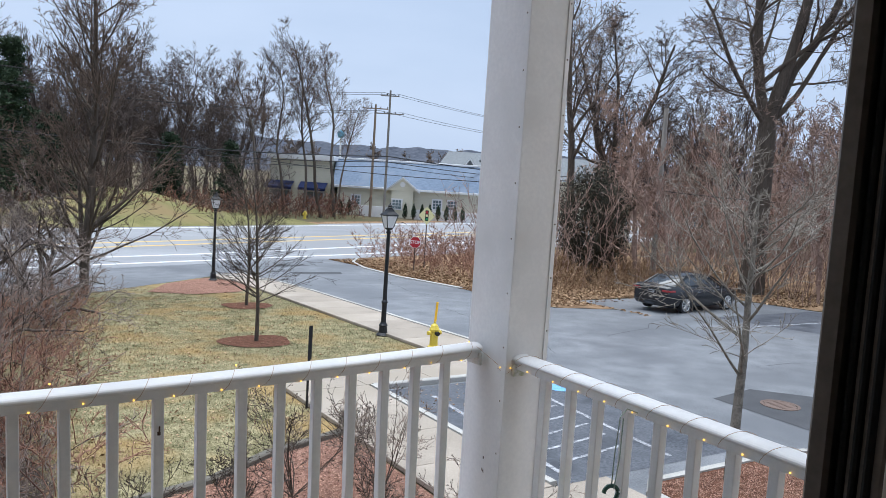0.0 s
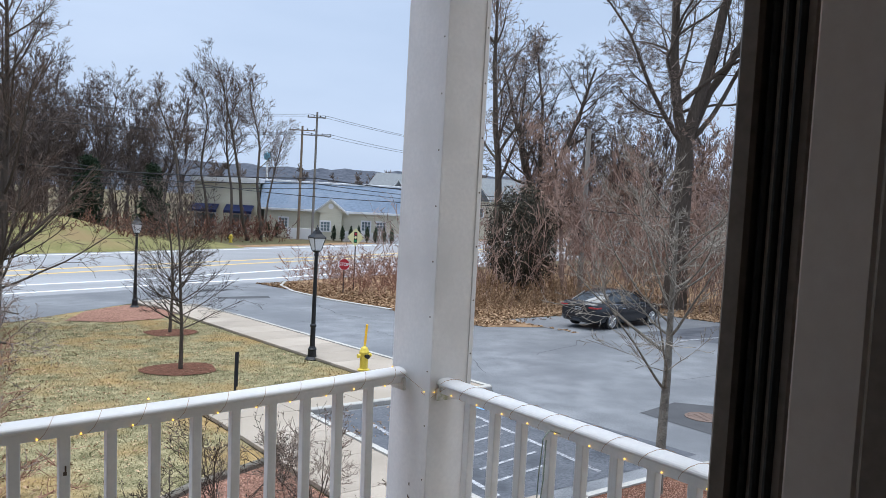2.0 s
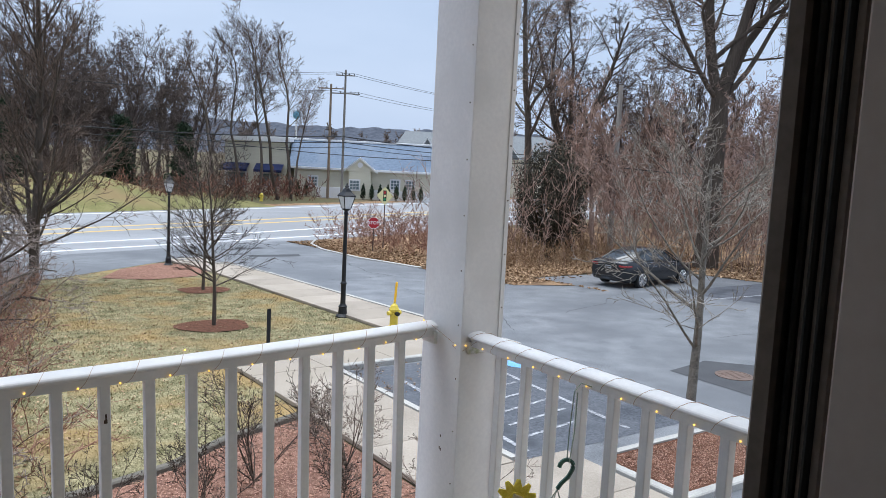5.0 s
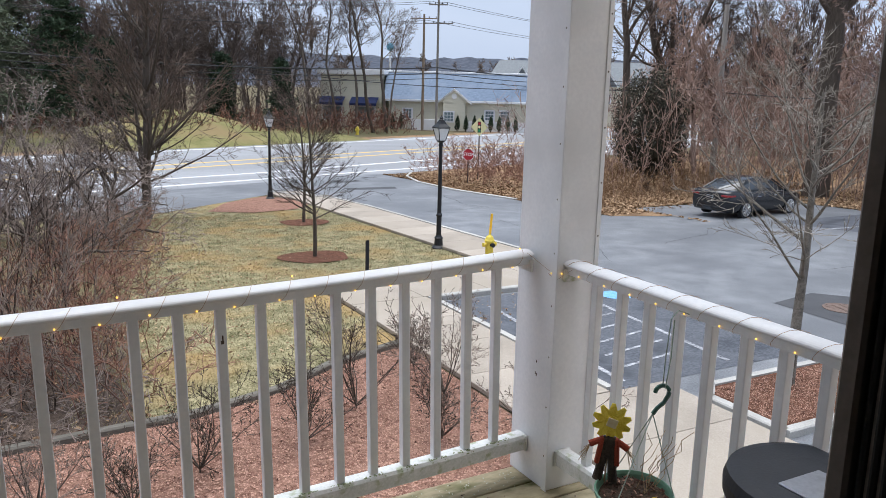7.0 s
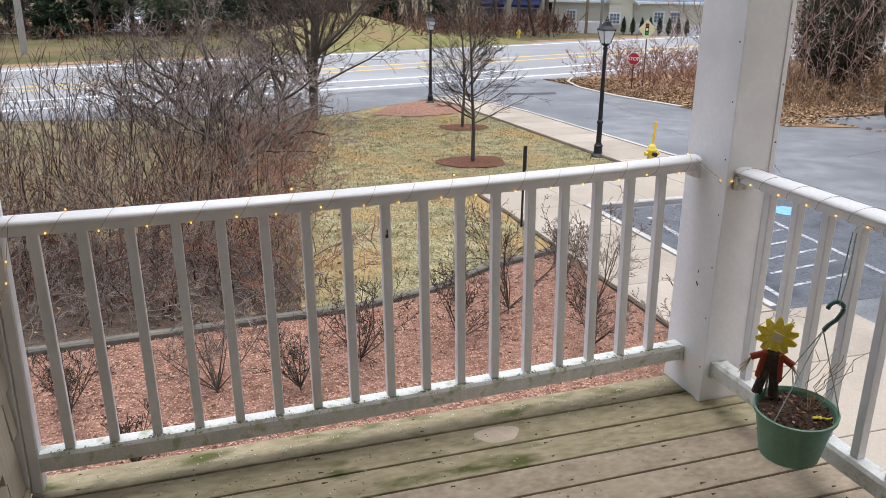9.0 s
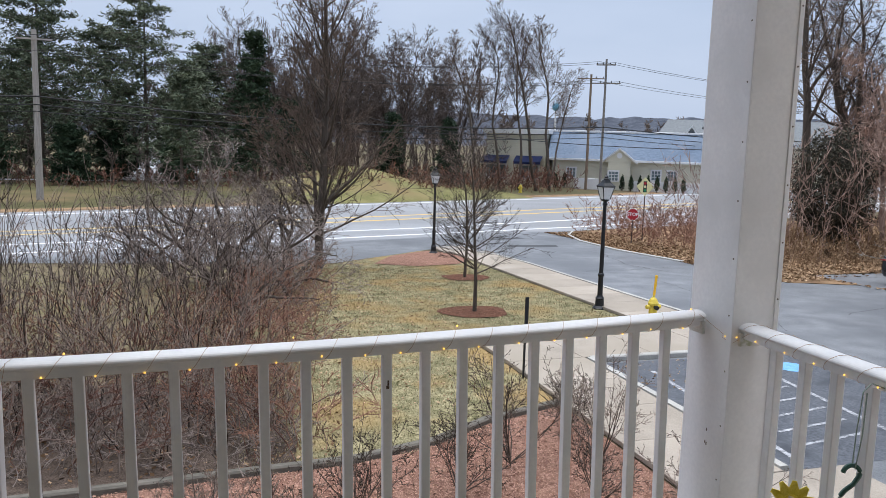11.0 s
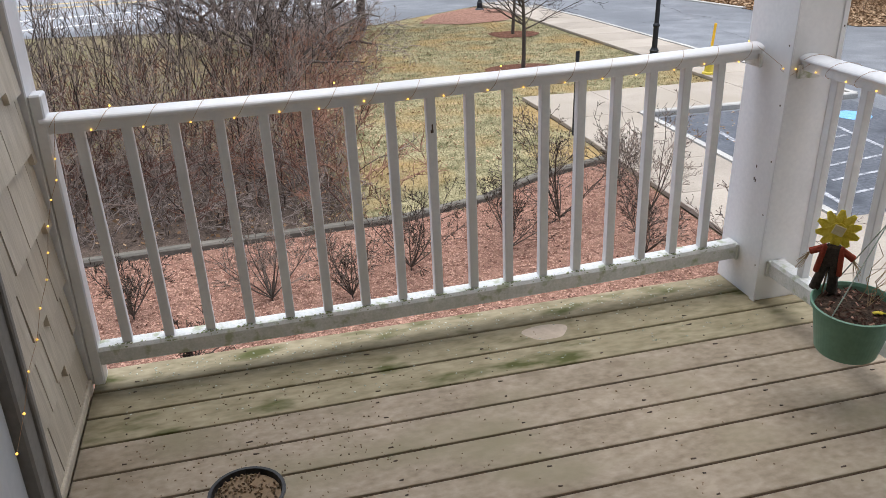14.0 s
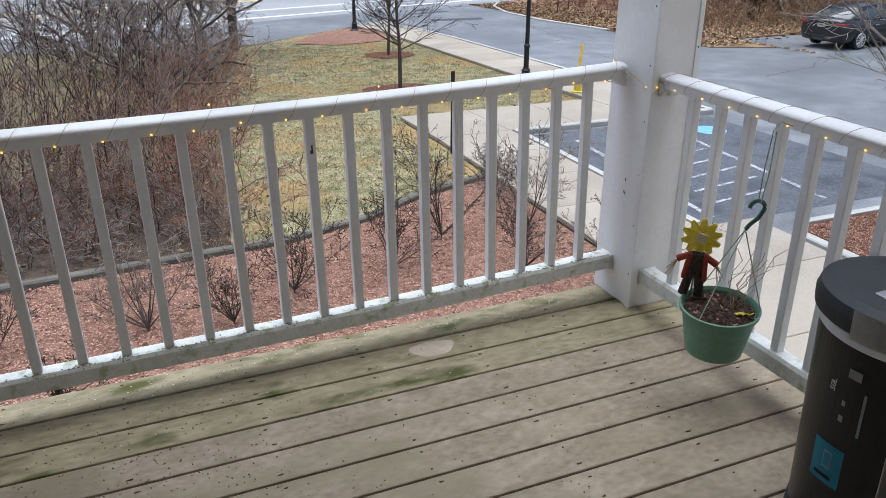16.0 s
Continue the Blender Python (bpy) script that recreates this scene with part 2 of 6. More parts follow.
def tube(name, points, radius, material, parent=None, label="", cyclic=False, res=2):
    """A wire as a mesh swept along points."""
    pts = [Vector(p) for p in points]
    n = 4 + res
    verts, faces = [], []
    for i, p in enumerate(pts):
        d = (pts[min(i + 1, len(pts) - 1)] - pts[max(i - 1, 0)]).normalized()
        q = d.to_track_quat("Z", "Y")
        for k in range(n):
            a = 2 * math.pi * k / n
            verts.append(p + q @ Vector((radius * math.cos(a), radius * math.sin(a), 0)))
    for i in range(len(pts) - 1):
        for k in range(n):
            faces.append((i * n + k, i * n + (k + 1) % n, (i + 1) * n + (k + 1) % n, (i + 1) * n + k))
    return part(name, mesh_of(name, verts, faces, material), None, parent, label)


def ground_z(y):
    """The ground lies level by the house, falls gently to the highway and is level beyond."""
    return -2.95 - 0.03 * (min(max(y, 12.0), 45.0) - 12.0)


def sheet(name, outline, lift, material, label, category, thick=0.0, kind="structure"):
    """A flat piece of ground with the given outline, laid on the slope."""
    bm = bmesh.new()
    f = bm.faces.new([bm.verts.new((x, y, 0)) for x, y in outline])
    if f.normal.z < 0:
        f.normal_flip()
    for cut in (12.0, 45.0):
        geom = list(bm.verts) + list(bm.edges) + list(bm.faces)
        bmesh.ops.bisect_plane(bm, geom=geom, plane_co=(0, cut, 0), plane_no=(0, 1, 0))
    for v in bm.verts:
        v.co.z = ground_z(v.co.y) + lift
    if thick:
        g = bmesh.ops.extrude_face_region(bm, geom=list(bm.faces))
        for v in [e for e in g["geom"] if isinstance(e, bmesh.types.BMVert)]:
            v.co.z -= thick
    ob = part(name, bm, material)
    return tagged(ob, label, category, kind=kind)


def strip(p, q, width):
    """A four-cornered outline along the line p to q."""
    p, q = Vector(p), Vector(q)
    s = (q - p).normalized()
    s = Vector((-s.y, s.x)) * width / 2
    return [tuple(p + s), tuple(p - s), tuple(q - s), tuple(q + s)]


def arc(cx, cy, r, a0, a1, n=8):
    return [(cx + r * math.cos(radians(a0 + (a1 - a0) * k / n)), cy + r * math.sin(radians(a0 + (a1 - a0) * k / n))) for k in range(n + 1)]


# ---- ground, road and paving ----
gx = [-2500, -600, -150, -40, 0, 40, 150, 600, 2500]
gy = [-600, -60, -15, 0, 12, 28, 45, 90, 200, 800, 4000]
gv = [(x, y, ground_z(y)) for y in gy for x in gx]
gf = [(j * 9 + i, j * 9 + i + 1, j * 9 + i + 10, j * 9 + i + 9) for j in range(10) for i in range(8)]
tagged(part("ground", mesh_of("ground", gv, gf, M_FIELD), None), "brown winter ground reaching to the horizon", "ground", kind="structure")
sheet("lawn", [(-9, 8.0), (4.3, 8.0), (4.3, 14.5), (9.35, 14.5), (9.35, 31.0), (8.3, 33.0), (3.4, 28.6), (-9, 30)], 0.006, M_GRASS, "patchy dormant lawn with yellowed grass", "lawn")

# darker ground sheet below the densest stems
sheet("thicket_floor", [(-12, 7.4), (-0.5, 8.12), (-0.35, 9.2), (-0.6, 10.6), (-1.2, 12.0), (-3.2, 12.6), (-6, 12.2), (-12, 12.6)], 0.013, M_DARKFLOOR, "darker brown ground under a dense thicket", "soil")
sheet("thicket_floor", [(-16, 7.6), (-0.8, 8.15), (-0.3, 10), (0.2, 13), (0.5, 17), (1.4, 21), (2.4, 26), (3.0, 28.4), (-9, 30.4), (-24, 26)], 0.009, M_SOILG, "brown leaf-strewn soil under bare brush", "soil")
RU, RN = Vector((0.943, 0.333)), Vector((-0.333, 0.943))


def road_at(s, off):
    p = RU * s + RN * off
    return (p.x, p.y)


def road_band(name, o0, o1, lift, material, label, category, s0=-160, s1=260):
    return sheet(name, [road_at(s0, o0), road_at(s1, o0), road_at(s1, o1), road_at(s0, o1)], lift, material, label, category)


road_band("road", 32.8, 56.0, 0.012, M_ROAD, "wide pale grey asphalt highway", "road")
road_band("road_verge", 56.0, 58.2, 0.016, M_LEAFGROUND, "brown leaf-strewn verge beyond the highway", "verge")
for o, w, m_, lb in ((34.9, 0.2, M_WHITE_LINE, "white shoulder line"), (38.4, 0.2, M_WHITE_LINE, "white lane line"), (43.2, 0.22, M_YELLOW_LINE, "yellow centre line"), (45.4, 0.22, M_YELLOW_LINE, "yellow centre line"), (54.2, 0.2, M_WHITE_LINE, "white shoulder line")):
    road_band("road_marking", o - w, o + w, 0.018, m_, "worn " + lb + " painted along the highway", "road marking")

DRIVE = [(6.1, 6.3), (6.1, 12.0), (11.2, 12.0), (11.2, 27.0), (11.0, 30.0), (9.2, 33.5), (3.6, 28.9), (-9.3, 30.8)]
DRIVE += [road_at(-2.0, 33.0), road_at(28.0, 33.5), road_at(33.0, 33.2), (20.2, 41.4), (18.6, 38.2), (17.9, 35.0), (17.7, 31.7), (18.3, 27.0), (18.6, 21.0), (20.9, 19.9), (21.0, 22.5), (29.0, 22.5), (29.6, 17.0), (46, 13), (46, -20), (6.7, -20), (6.7, 4.3), (6.1, 4.3)]
sheet("driveway", DRIVE, 0.014, M_ASPHALT, "worn grey asphalt driveway and parking lot", "driveway")
sheet("parking_bay", [(6.12, 6.35), (6.12, 11.9), (10.9, 11.9), (11.4, 6.35)], 0.019, M_ASPHALT_BAY, "dark sealed asphalt of the parking bays", "parking bay")
sheet("parking_bay", [(23.2, 17.3), (29.2, 17.2), (33.0, 11.5), (24.0, 12.6)], 0.018, M_ASPHALT_BAY, "dark sealed asphalt beside the parked car", "parking bay")
sheet("asphalt_patch", [(12.9, 8.9), (14.5, 9.15), (15.9, 7.6), (14.6, 6.0), (12.85, 6.35)], 0.020, M_PATCH, "square black asphalt repair round a manhole", "asphalt patch")
sheet("asphalt_patch", [(13.2, 34.6), (15.8, 34.3), (15.5, 33.4), (13.0, 33.7)], 0.020, M_PATCH, "dark asphalt repair in the driveway mouth", "asphalt patch")
sheet("asphalt_patch", [(13.0, 37.6), (15.4, 38.3), (15.6, 37.7), (13.2, 37.0)], 0.020, M_PATCH, "dark asphalt repair in the driveway mouth", "asphalt patch")
for k in range(2):
    sheet("parking_line", strip((6.6 + k * 2.35, 6.6), (7.0 + k * 2.35, 11.2), 0.10), 0.024, M_LOT_LINE, "worn white parking line on dark asphalt", "parking line")
for k in range(7):
    sheet("parking_line", strip((6.9 + 0.25 * k, 7.1 + 0.6 * k), (8.6 + 0.12 * k, 7.35 + 0.6 * k), 0.07), 0.024, M_LOT_LINE, "scuffed white hatching between parking bays", "parking line")
sheet("parking_line", strip((23.0, 15.2), (33.0, 14.6), 0.12), 0.022, M_LOT_LINE, "worn white parking line near the parked car", "parking line")
sheet("accessible_mark", arc(10.1, 10.85, 0.36, 0, 360, 20)[:-1], 0.025, M_BLUE_PAINT, "blue painted accessible parking mark", "pavement mark")


def crack(x, y, ang, length, width, seed):
    """A wandering dark crack in the asphalt."""
    r = random.Random(seed)
    left, right, px, py, a = [], [], x, y, radians(ang)
    for k in range(int(length / 0.35)):
        a += r.gauss(0, 0.28)
        a += (radians(ang) - a) * 0.3
        px, py = px + 0.35 * math.cos(a), py + 0.35 * math.sin(a)
        w = width * r.uniform(0.3, 1.0)
        left.append((px - w * math.sin(a), py + w * math.cos(a)))
        right.append((px + w * math.sin(a), py - w * math.cos(a)))
    sheet("asphalt_crack", left + right[::-1], 0.0185, M_PATCH, "thin dark crack wandering across worn asphalt", "crack")


for k, c in enumerate(((12.5, 13.5, 75, 9.0, 0.014), (15.6, 15.2, 10, 8.0, 0.014), (12.0, 24.5, 15, 5.5, 0.018), (15.9, 24.0, 95, 8.0, 0.018), (16.5, 10.8, -15, 9.0, 0.012))):
    crack(*c, k)

cover = thing("manhole_cover", "round rusty manhole cover in a black asphalt patch", "manhole cover", pose(13.95, 7.95, ground_z(8) + 0.02))
part("rim", lathe(bmesh.new(), [(0.42, 0.0), (0.42, 0.012), (0.36, 0.014), (0.36, 0.0)], 24), M_IRON, cover)
bm = lathe(bmesh.new(), [(0.35, 0.0), (0.35, 0.012), (0.3, 0.016)], 24)
for k in range(-3, 4):
    box(bm, -0.24, k * 0.075 - 0.015, 0.014, 0.24, k * 0.075 + 0.015, 0.022)
part("lid", bm, M_IRON, cover)

# concrete walks, cut into slabs
walks = thing("pavement", "pale concrete sidewalk slabs with tooled joints", "pavement", kind="structure")


def slabs(x0, x1, y0, y1, step, along="y", lift=0.10):
    """A run of sidewalk slabs, each a part of the pavement."""
    a, b = (y0, y1) if along == "y" else (x0, x1)
    k = max(1, round((b - a) / step))
    for i in range(k):
        s, e = a + (b - a) * i / k + 0.006, a + (b - a) * (i + 1) / k - 0.006
        c = (x0, s, x1, e) if along == "y" else (s, y0, e, y1)
        bm = bmesh.new()
        box(bm, c[0], c[1], -0.08, c[2], c[3], 0.0, 0.008)
        for v in bm.verts:
            v.co.z += ground_z(v.co.y) + lift
        part("slab", bm, M_CONC, walks)


slabs(4.3, 7.05, -6.0, 6.2, 1.5)
slabs(4.3, 6.0, 6.22, 12.2, 1.5)
slabs(4.3, 9.3, 12.22, 14.4, 1.55, "x")
slabs(9.32, 11.1, 12.22, 31.5, 1.5)
slabs(9.0, 10.6, 31.52, 33.6, 1.4)

kerb = thing("kerb", "pale concrete kerb round the parking lot", "kerb", kind="structure")


def kerb_run(points, h=0.13, w=0.15):
    for p, q in zip(points, points[1:]):
        n_ = max(1, round(math.dist(p, q) / 2.4))
        for i in range(n_):
            a = [p[j] + (q[j] - p[j]) * i / n_ for j in (0, 1)]
            b = [p[j] + (q[j] - p[j]) * (i + 1) / n_ for j in (0, 1)]
            bm = bmesh.new()
            extrude_profile(bm, [(-w / 2, -0.1), (w / 2, -0.1), (w / 2, h - 0.02), (w / 2 - 0.02, h), (-w / 2 + 0.02, h), (-w / 2, h)], (*a, ground_z(a[1])), (*b, ground_z(b[1])))
            part("kerb_stone", bm, M_CURB, kerb)


ISLAND = [(7.2, 4.05), (9.2, 4.05), (10.9, 4.1)] + arc(10.95, 4.9, 0.85, -90, 90, 6)[1:] + [(9.2, 5.75), (7.6, 5.75), (7.2, 5.4)]
kerb_run(ISLAND + [ISLAND[0]])
kerb_run([(6.08, 6.3), (6.08, 12.1), (11.17, 12.1), (11.17, 27.0), (10.95, 30.2), (9.3, 33.4)])
kerb_run([(20.3, 41.5), (18.9, 39.2), (18.0, 36.0), (17.75, 31.7), (18.3, 27.0)], 0.08)
sheet("island_bed", ISLAND, 0.10, M_MULCH_DARK, "brown bark mulch in a kerbed parking island", "mulch bed")
sheet("mulch_bed", [(-9, -2), (4.28, -2), (4.28, 9.7), (2.8, 9.3), (1.9, 8.6), (1.2, 8.25), (-1, 8.0), (-9, 7.3)], 0.012, M_MULCH, "reddish bark mulch bed below the deck", "mulch bed")
for c, r in (((5.6, 17.9), 0.95), ((7.47, 24.2), 0.85)):
    pts = [(c[0] + r * (1 + 0.12 * math.sin(3 * a + c[0])) * math.cos(a), c[1] + r * (1 + 0.1 * math.cos(2 * a)) * math.sin(a)) for a in np.linspace(0, 2 * math.pi, 22)[:-1]]
    sheet("mulch_ring", pts, 0.03, M_MULCH_DARK, "ring of dark bark mulch round a young tree", "mulch ring")
sheet("mulch_bed", [(5.1, 28.4), (6.6, 27.4), (8.4, 27.8), (9.3, 29.0), (9.3, 31.4), (8.5, 32.6), (6.4, 30.9)], 0.03, M_MULCH, "reddish bark mulch bed round a lamp post", "mulch bed")
sheet("leafy_bank", [(18.35, 27.0), (18.65, 21.0), (20.85, 19.95), (20.95, 22.6), (29.1, 22.6), (29.7, 17.1), (46, 13.1), (70, 30), (52, 50), (36, 46.5), (20.4, 41.6), (18.1, 36), (17.85, 31.7)], 0.03, M_LEAFGROUND, "bank of fallen tan leaves under bare brush", "leaf bank")

edging = thing("timber_edging", "grey weathered timber edging along a mulch bed", "garden edging", kind="structure")
tp = [(-6.8, 7.55), (-4.3, 7.78), (-1.9, 7.95), (0.3, 8.1), (1.6, 8.5), (2.7, 9.2), (4.25, 9.75)]
for p, q in zip(tp, tp[1:]):
    bm = bmesh.new()
    extrude_profile(bm, [(-0.07, -0.05), (0.07, -0.05), (0.07, 0.08), (0.045, 0.105), (-0.045, 0.105), (-0.07, 0.08)], (*p, -2.95), (*q, -2.95))
    part("timber", bm, M_TIMBER, edging)

# ---- the house: deck, walls, room behind ----
DX0, DX1, DY0, DY1 = -2.44, 0.27, -2.10, 0.115
deck = thing("deck", "weathered brown wooden deck with mossy boards", "deck", kind="structure")
part("deck_frame", box(bmesh.new(), DX0, DY0, -0.28, DX1 - 0.02, DY1 - 0.03, -0.035), M_TIMBER, deck)
DECK_FALL = Matrix.Rotation(radians(-0.7), 4, "Y")
deck.matrix_basis = DECK_FALL
gap0, pitch = -0.036, 0.151
boards = [(gap0 + 0.004, DY1)] + [(max(DY0, gap0 - pitch * (i + 1) + 0.004), gap0 - pitch * i - 0.004) for i in range(14)]
for i, (y0, y1) in enumerate(boards):
    if y1 - y0 > 0.02:
        bm = box(bmesh.new(), DX0 + 0.004, y0, -0.03, DX1, y1, 0.0, 0.005, 2)
        part("deck_board", bm, M_DECK_EDGE if i < 3 else M_DECK, deck)
M_GAP = mat("dirty_board_gap", (0.045, 0.026, 0.016), (0.10, 0.06, 0.038), 30, 0.95, 0.3, 90)
bm = bmesh.new()
for y0, y1 in boards[:-1]:
    box(bm, DX0 + 0.01, y0 - 0.0085, -0.03, DX1 - 0.01, y0 + 0.0005, -0.007)
tagged(part("gap_dirt", bm, M_GAP, deck, "brown dirt packed between the boards"), kind="stuff")
bm = bmesh.new()
for i, (y0, y1) in enumerate(boards[:11]):
    for x in (-2.3, -1.92, -1.51, -1.1, -0.69, -0.29, 0.12):
        for y in (y0 + 0.028, y1 - 0.028):
            if abs(x - 0.12) > 0.05 or y < -0.2:
                rod(bm, (x + random.uniform(-0.02, 0.02), y, -0.001), (x, y, 0.0015), 0.0028, n=6)
tagged(part("screw_heads", bm, M_SCREW, deck), kind="stuff")


def outer_wall(name, x0, y0, x1, y1, z0, z1, material, label):
    return tagged(part(name, box(bmesh.new(), x0, y0, z0, x1, y1, z1), material), label, "wall", kind="structure")


outer_wall("wall_west", -2.65, -2.10, -2.46, 0.10, -2.95, 3.245, M_SHAKE, "side wall of the house by the deck")
outer_wall("wall_back_right", -1.05, -2.25, 3.0, -2.10, -2.95, 2.75, M_SHAKE, "back wall of the deck beside the open door")
outer_wall("wall_back_left", -2.62, -2.25, -2.20, -2.10, -2.95, 2.75, M_SHAKE, "back wall of the deck beside the open door")
outer_wall("wall_lintel", -2.20, -2.25, -1.05, -2.10, 2.15, 2.75, M_SHAKE, "wall over the open door")
outer_wall("wall_below_deck", -2.62, -2.25, 3.0, -2.10 - 0.01, -2.95, -0.30, M_SHAKE, "house wall below the deck")
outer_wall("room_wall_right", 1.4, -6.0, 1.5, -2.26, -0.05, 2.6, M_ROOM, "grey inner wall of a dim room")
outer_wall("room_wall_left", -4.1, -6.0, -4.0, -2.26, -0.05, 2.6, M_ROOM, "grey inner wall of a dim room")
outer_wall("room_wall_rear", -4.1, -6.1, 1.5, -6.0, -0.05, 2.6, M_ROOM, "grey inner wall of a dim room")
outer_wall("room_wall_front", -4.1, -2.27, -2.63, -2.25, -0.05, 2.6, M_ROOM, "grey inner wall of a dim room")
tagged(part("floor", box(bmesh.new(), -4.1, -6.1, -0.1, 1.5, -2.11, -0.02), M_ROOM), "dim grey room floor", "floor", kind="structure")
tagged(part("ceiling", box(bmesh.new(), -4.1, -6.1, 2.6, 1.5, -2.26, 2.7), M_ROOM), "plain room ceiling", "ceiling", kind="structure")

# Ceiling out of view, added to darken the post's house side and the deck.
tagged(part("unseen_porch_ceiling", box(bmesh.new(), -2.65, -2.10, 3.25, 0.25, 0.15, 3.35), M_CEIL), "plain white unseen ceiling added to shade the deck", "ceiling", kind="structure")
# Unseen wall, added only to cut sky light coming over the house.
outer_wall("wall_upper", -2.62, -2.25, 3.0, -2.10, 2.755, 4.4, M_SHAKE, "unseen upper wall added to block sky light behind the porch")

# shake siding on the side wall, each shake a part
siding = thing("shake_siding", "taupe shake shingle siding beside the deck", "siding", kind="structure")
rng = random.Random(4)
for row in range(13):
    z = 0.02 + row * 0.2
    y = -0.67
    while y < -0.045:
        w = rng.choice((0.11, 0.14, 0.17, 0.21))
        e = min(y + w, -0.04)
        if e - y > 0.02:
            d = rng.choice((-0.022, 0.0, 0.018)) + rng.uniform(-0.005, 0.005)
            bm = bmesh.new()
            vs = [(-2.460, y + 0.004, z + d), (-2.433, y + 0.004, z + d), (-2.453, y + 0.004, z + 0.23), (-2.460, y + 0.004, z + 0.23)]
            vv = [bm.verts.new(v) for v in vs] + [bm.verts.new((v[0], e - 0.004, v[2])) for v in vs]
            for q in ((0, 1, 2, 3), (7, 6, 5, 4), (0, 4, 5, 1), (1, 5, 6, 2), (2, 6, 7, 3), (3, 7, 4, 0)):
                bm.faces.new([vv[i] for i in q])
            part("shake", bm, M_SHAKE, siding)
        y = e
part("base_trim", box(bmesh.new(), -2.460, -0.68, 0.0, -2.425, -0.045, 0.035, 0.004), M_SHAKE, siding)
corner = thing("corner_board", "white corner trim where the rail meets the wall", "trim", kind="structure")
part("board", box(bmesh.new(), -2.465, -0.036, 0.0, -2.425, 0.10, 3.24, 0.004), M_VINYL, corner)
part("half_post", box(bmesh.new(), -2.424, -0.036, 0.0, -2.387, 0.036, 0.99, 0.005), M_VINYL, corner)

sdoor = thing("door_1", "pale grey side door with dark taupe casing", "door", kind="structure")
bm = box(bmesh.new(), -2.460, -0.80, 0.0, -2.415, -0.685, 2.1, 0.006)
box(bm, -2.460, -0.725, 0.0, -2.405, -0.70, 2.1, 0.004)
part("casing", bm, M_CASING, sdoor)
bm = box(bmesh.new(), -2.460, -1.65, 0.02, -2.445, -0.805, 2.08, 0.004)
for z0, z1 in ((0.15, 0.9), (1.05, 1.95)):
    box(bm, -2.444, -1.52, z0, -2.438, -0.92, z1, 0.003)
part("door_panel", bm, M_DOORP, sdoor)

# the open doorway that one looks out of
jamb = thing("door_frame", "dark bronze door frame with black gaskets", "door frame", kind="structure")
JX = -1.145
bm = bmesh.new()
box(bm, JX, -2.135, 0.0, -1.05, -2.112, 2.15, 0.004)
box(bm, JX + 0.012, -2.18, 0.0, -1.05, -2.137, 2.15, 0.003)
part("outer_stop", bm, M_JAMB, jamb)
bm = bmesh.new()
for k in range(3):
    rod(bm, (JX + 0.012, -2.142 - 0.012 * k, 0.0), (JX + 0.012, -2.142 - 0.012 * k, 2.15), 0.0042, n=8)
part("gasket", bm, M_RUBBER, jamb)
part("inner_panel", box(bmesh.new(), JX + 0.004, -2.245, 0.0, -1.05, -2.183, 2.15, 0.003), M_PANEL, jamb)
part("inner_casing", box(bmesh.new(), JX - 0.004, -2.31, 0.0, -1.02, -2.248, 2.2, 0.004), M_JAMB, jamb)
part("left_stop", box(bmesh.new(), -2.25, -2.26, 0.0, -2.18, -2.09, 2.15, 0.004), M_JAMB, jamb)
part("head", box(bmesh.new(), -2.18, -2.26, 2.10, JX, -2.09, 2.16, 0.004), M_JAMB, jamb)
part("sill", box(bmesh.new(), -2.18, -2.26, -0.01, JX, -2.11, 0.03, 0.004), M_JAMB, jamb)

# ---- post and railings ----
post = thing("porch_post", "square white vinyl-wrapped porch post with seam screws", "post")
PX0, PX1, PY0, PY1 = 0.033, 0.230, -0.131, 0.133
part("sleeve", box(bmesh.new(), PX0, PY0, 0.0, PX1, PY1, 3.245, 0.006, 2), M_VINYL, post)
bm = bmesh.new()
box(bm, PX0 - 0.005, PY0 - 0.005, 0.0, PX0 + 0.001, PY0 + 0.026, 3.24, 0.0015)
box(bm, PX1 - 0.022, PY0 - 0.005, 0.0, PX1 - 0.001, PY0 + 0.001, 3.24, 0.0015)
part("corner_strip", bm, M_VINYL, post)
bm = bmesh.new()
for z in np.arange(0.15, 2.7, 0.21):
    rod(bm, (PX0 - 0.006, PY0 + 0.017, z), (PX0 - 0.004, PY0 + 0.017, z), 0.0035, n=6)
    rod(bm, (PX1 - 0.012, PY0 - 0.006, z + 0.06), (PX1 - 0.012, PY0 - 0.004, z + 0.06), 0.0035, n=6)
for y, z in ((-0.03, 0.52), (-0.026, 0.47), (-0.034, 0.465)):
    box(bm, PX0 - 0.0015, y, z, PX0 - 0.0005, y + 0.005, z + 0.011)
tagged(part("screw_heads", bm, M_SCREW, post), kind="stuff")

RAIL = [(-0.032, 0.0), (0.032, 0.0), (0.032, 0.026), (0.035, 0.029), (0.042, 0.031)] + [(0.045 * math.cos(t_), 0.036 + 0.019 * math.sin(t_)) for t_ in np.linspace(0.05, math.pi - 0.05, 13)] + [(-0.042, 0.031), (-0.035, 0.029), (-0.032, 0.026)]
LOWER = [(-0.034, 0.0), (0.034, 0.0), (0.034, 0.05), (0.026, 0.062), (-0.026, 0.062), (-0.034, 0.05)]
ZT, ZB, BAL = 0.909, 0.174, 0.136
baluster_mesh = None


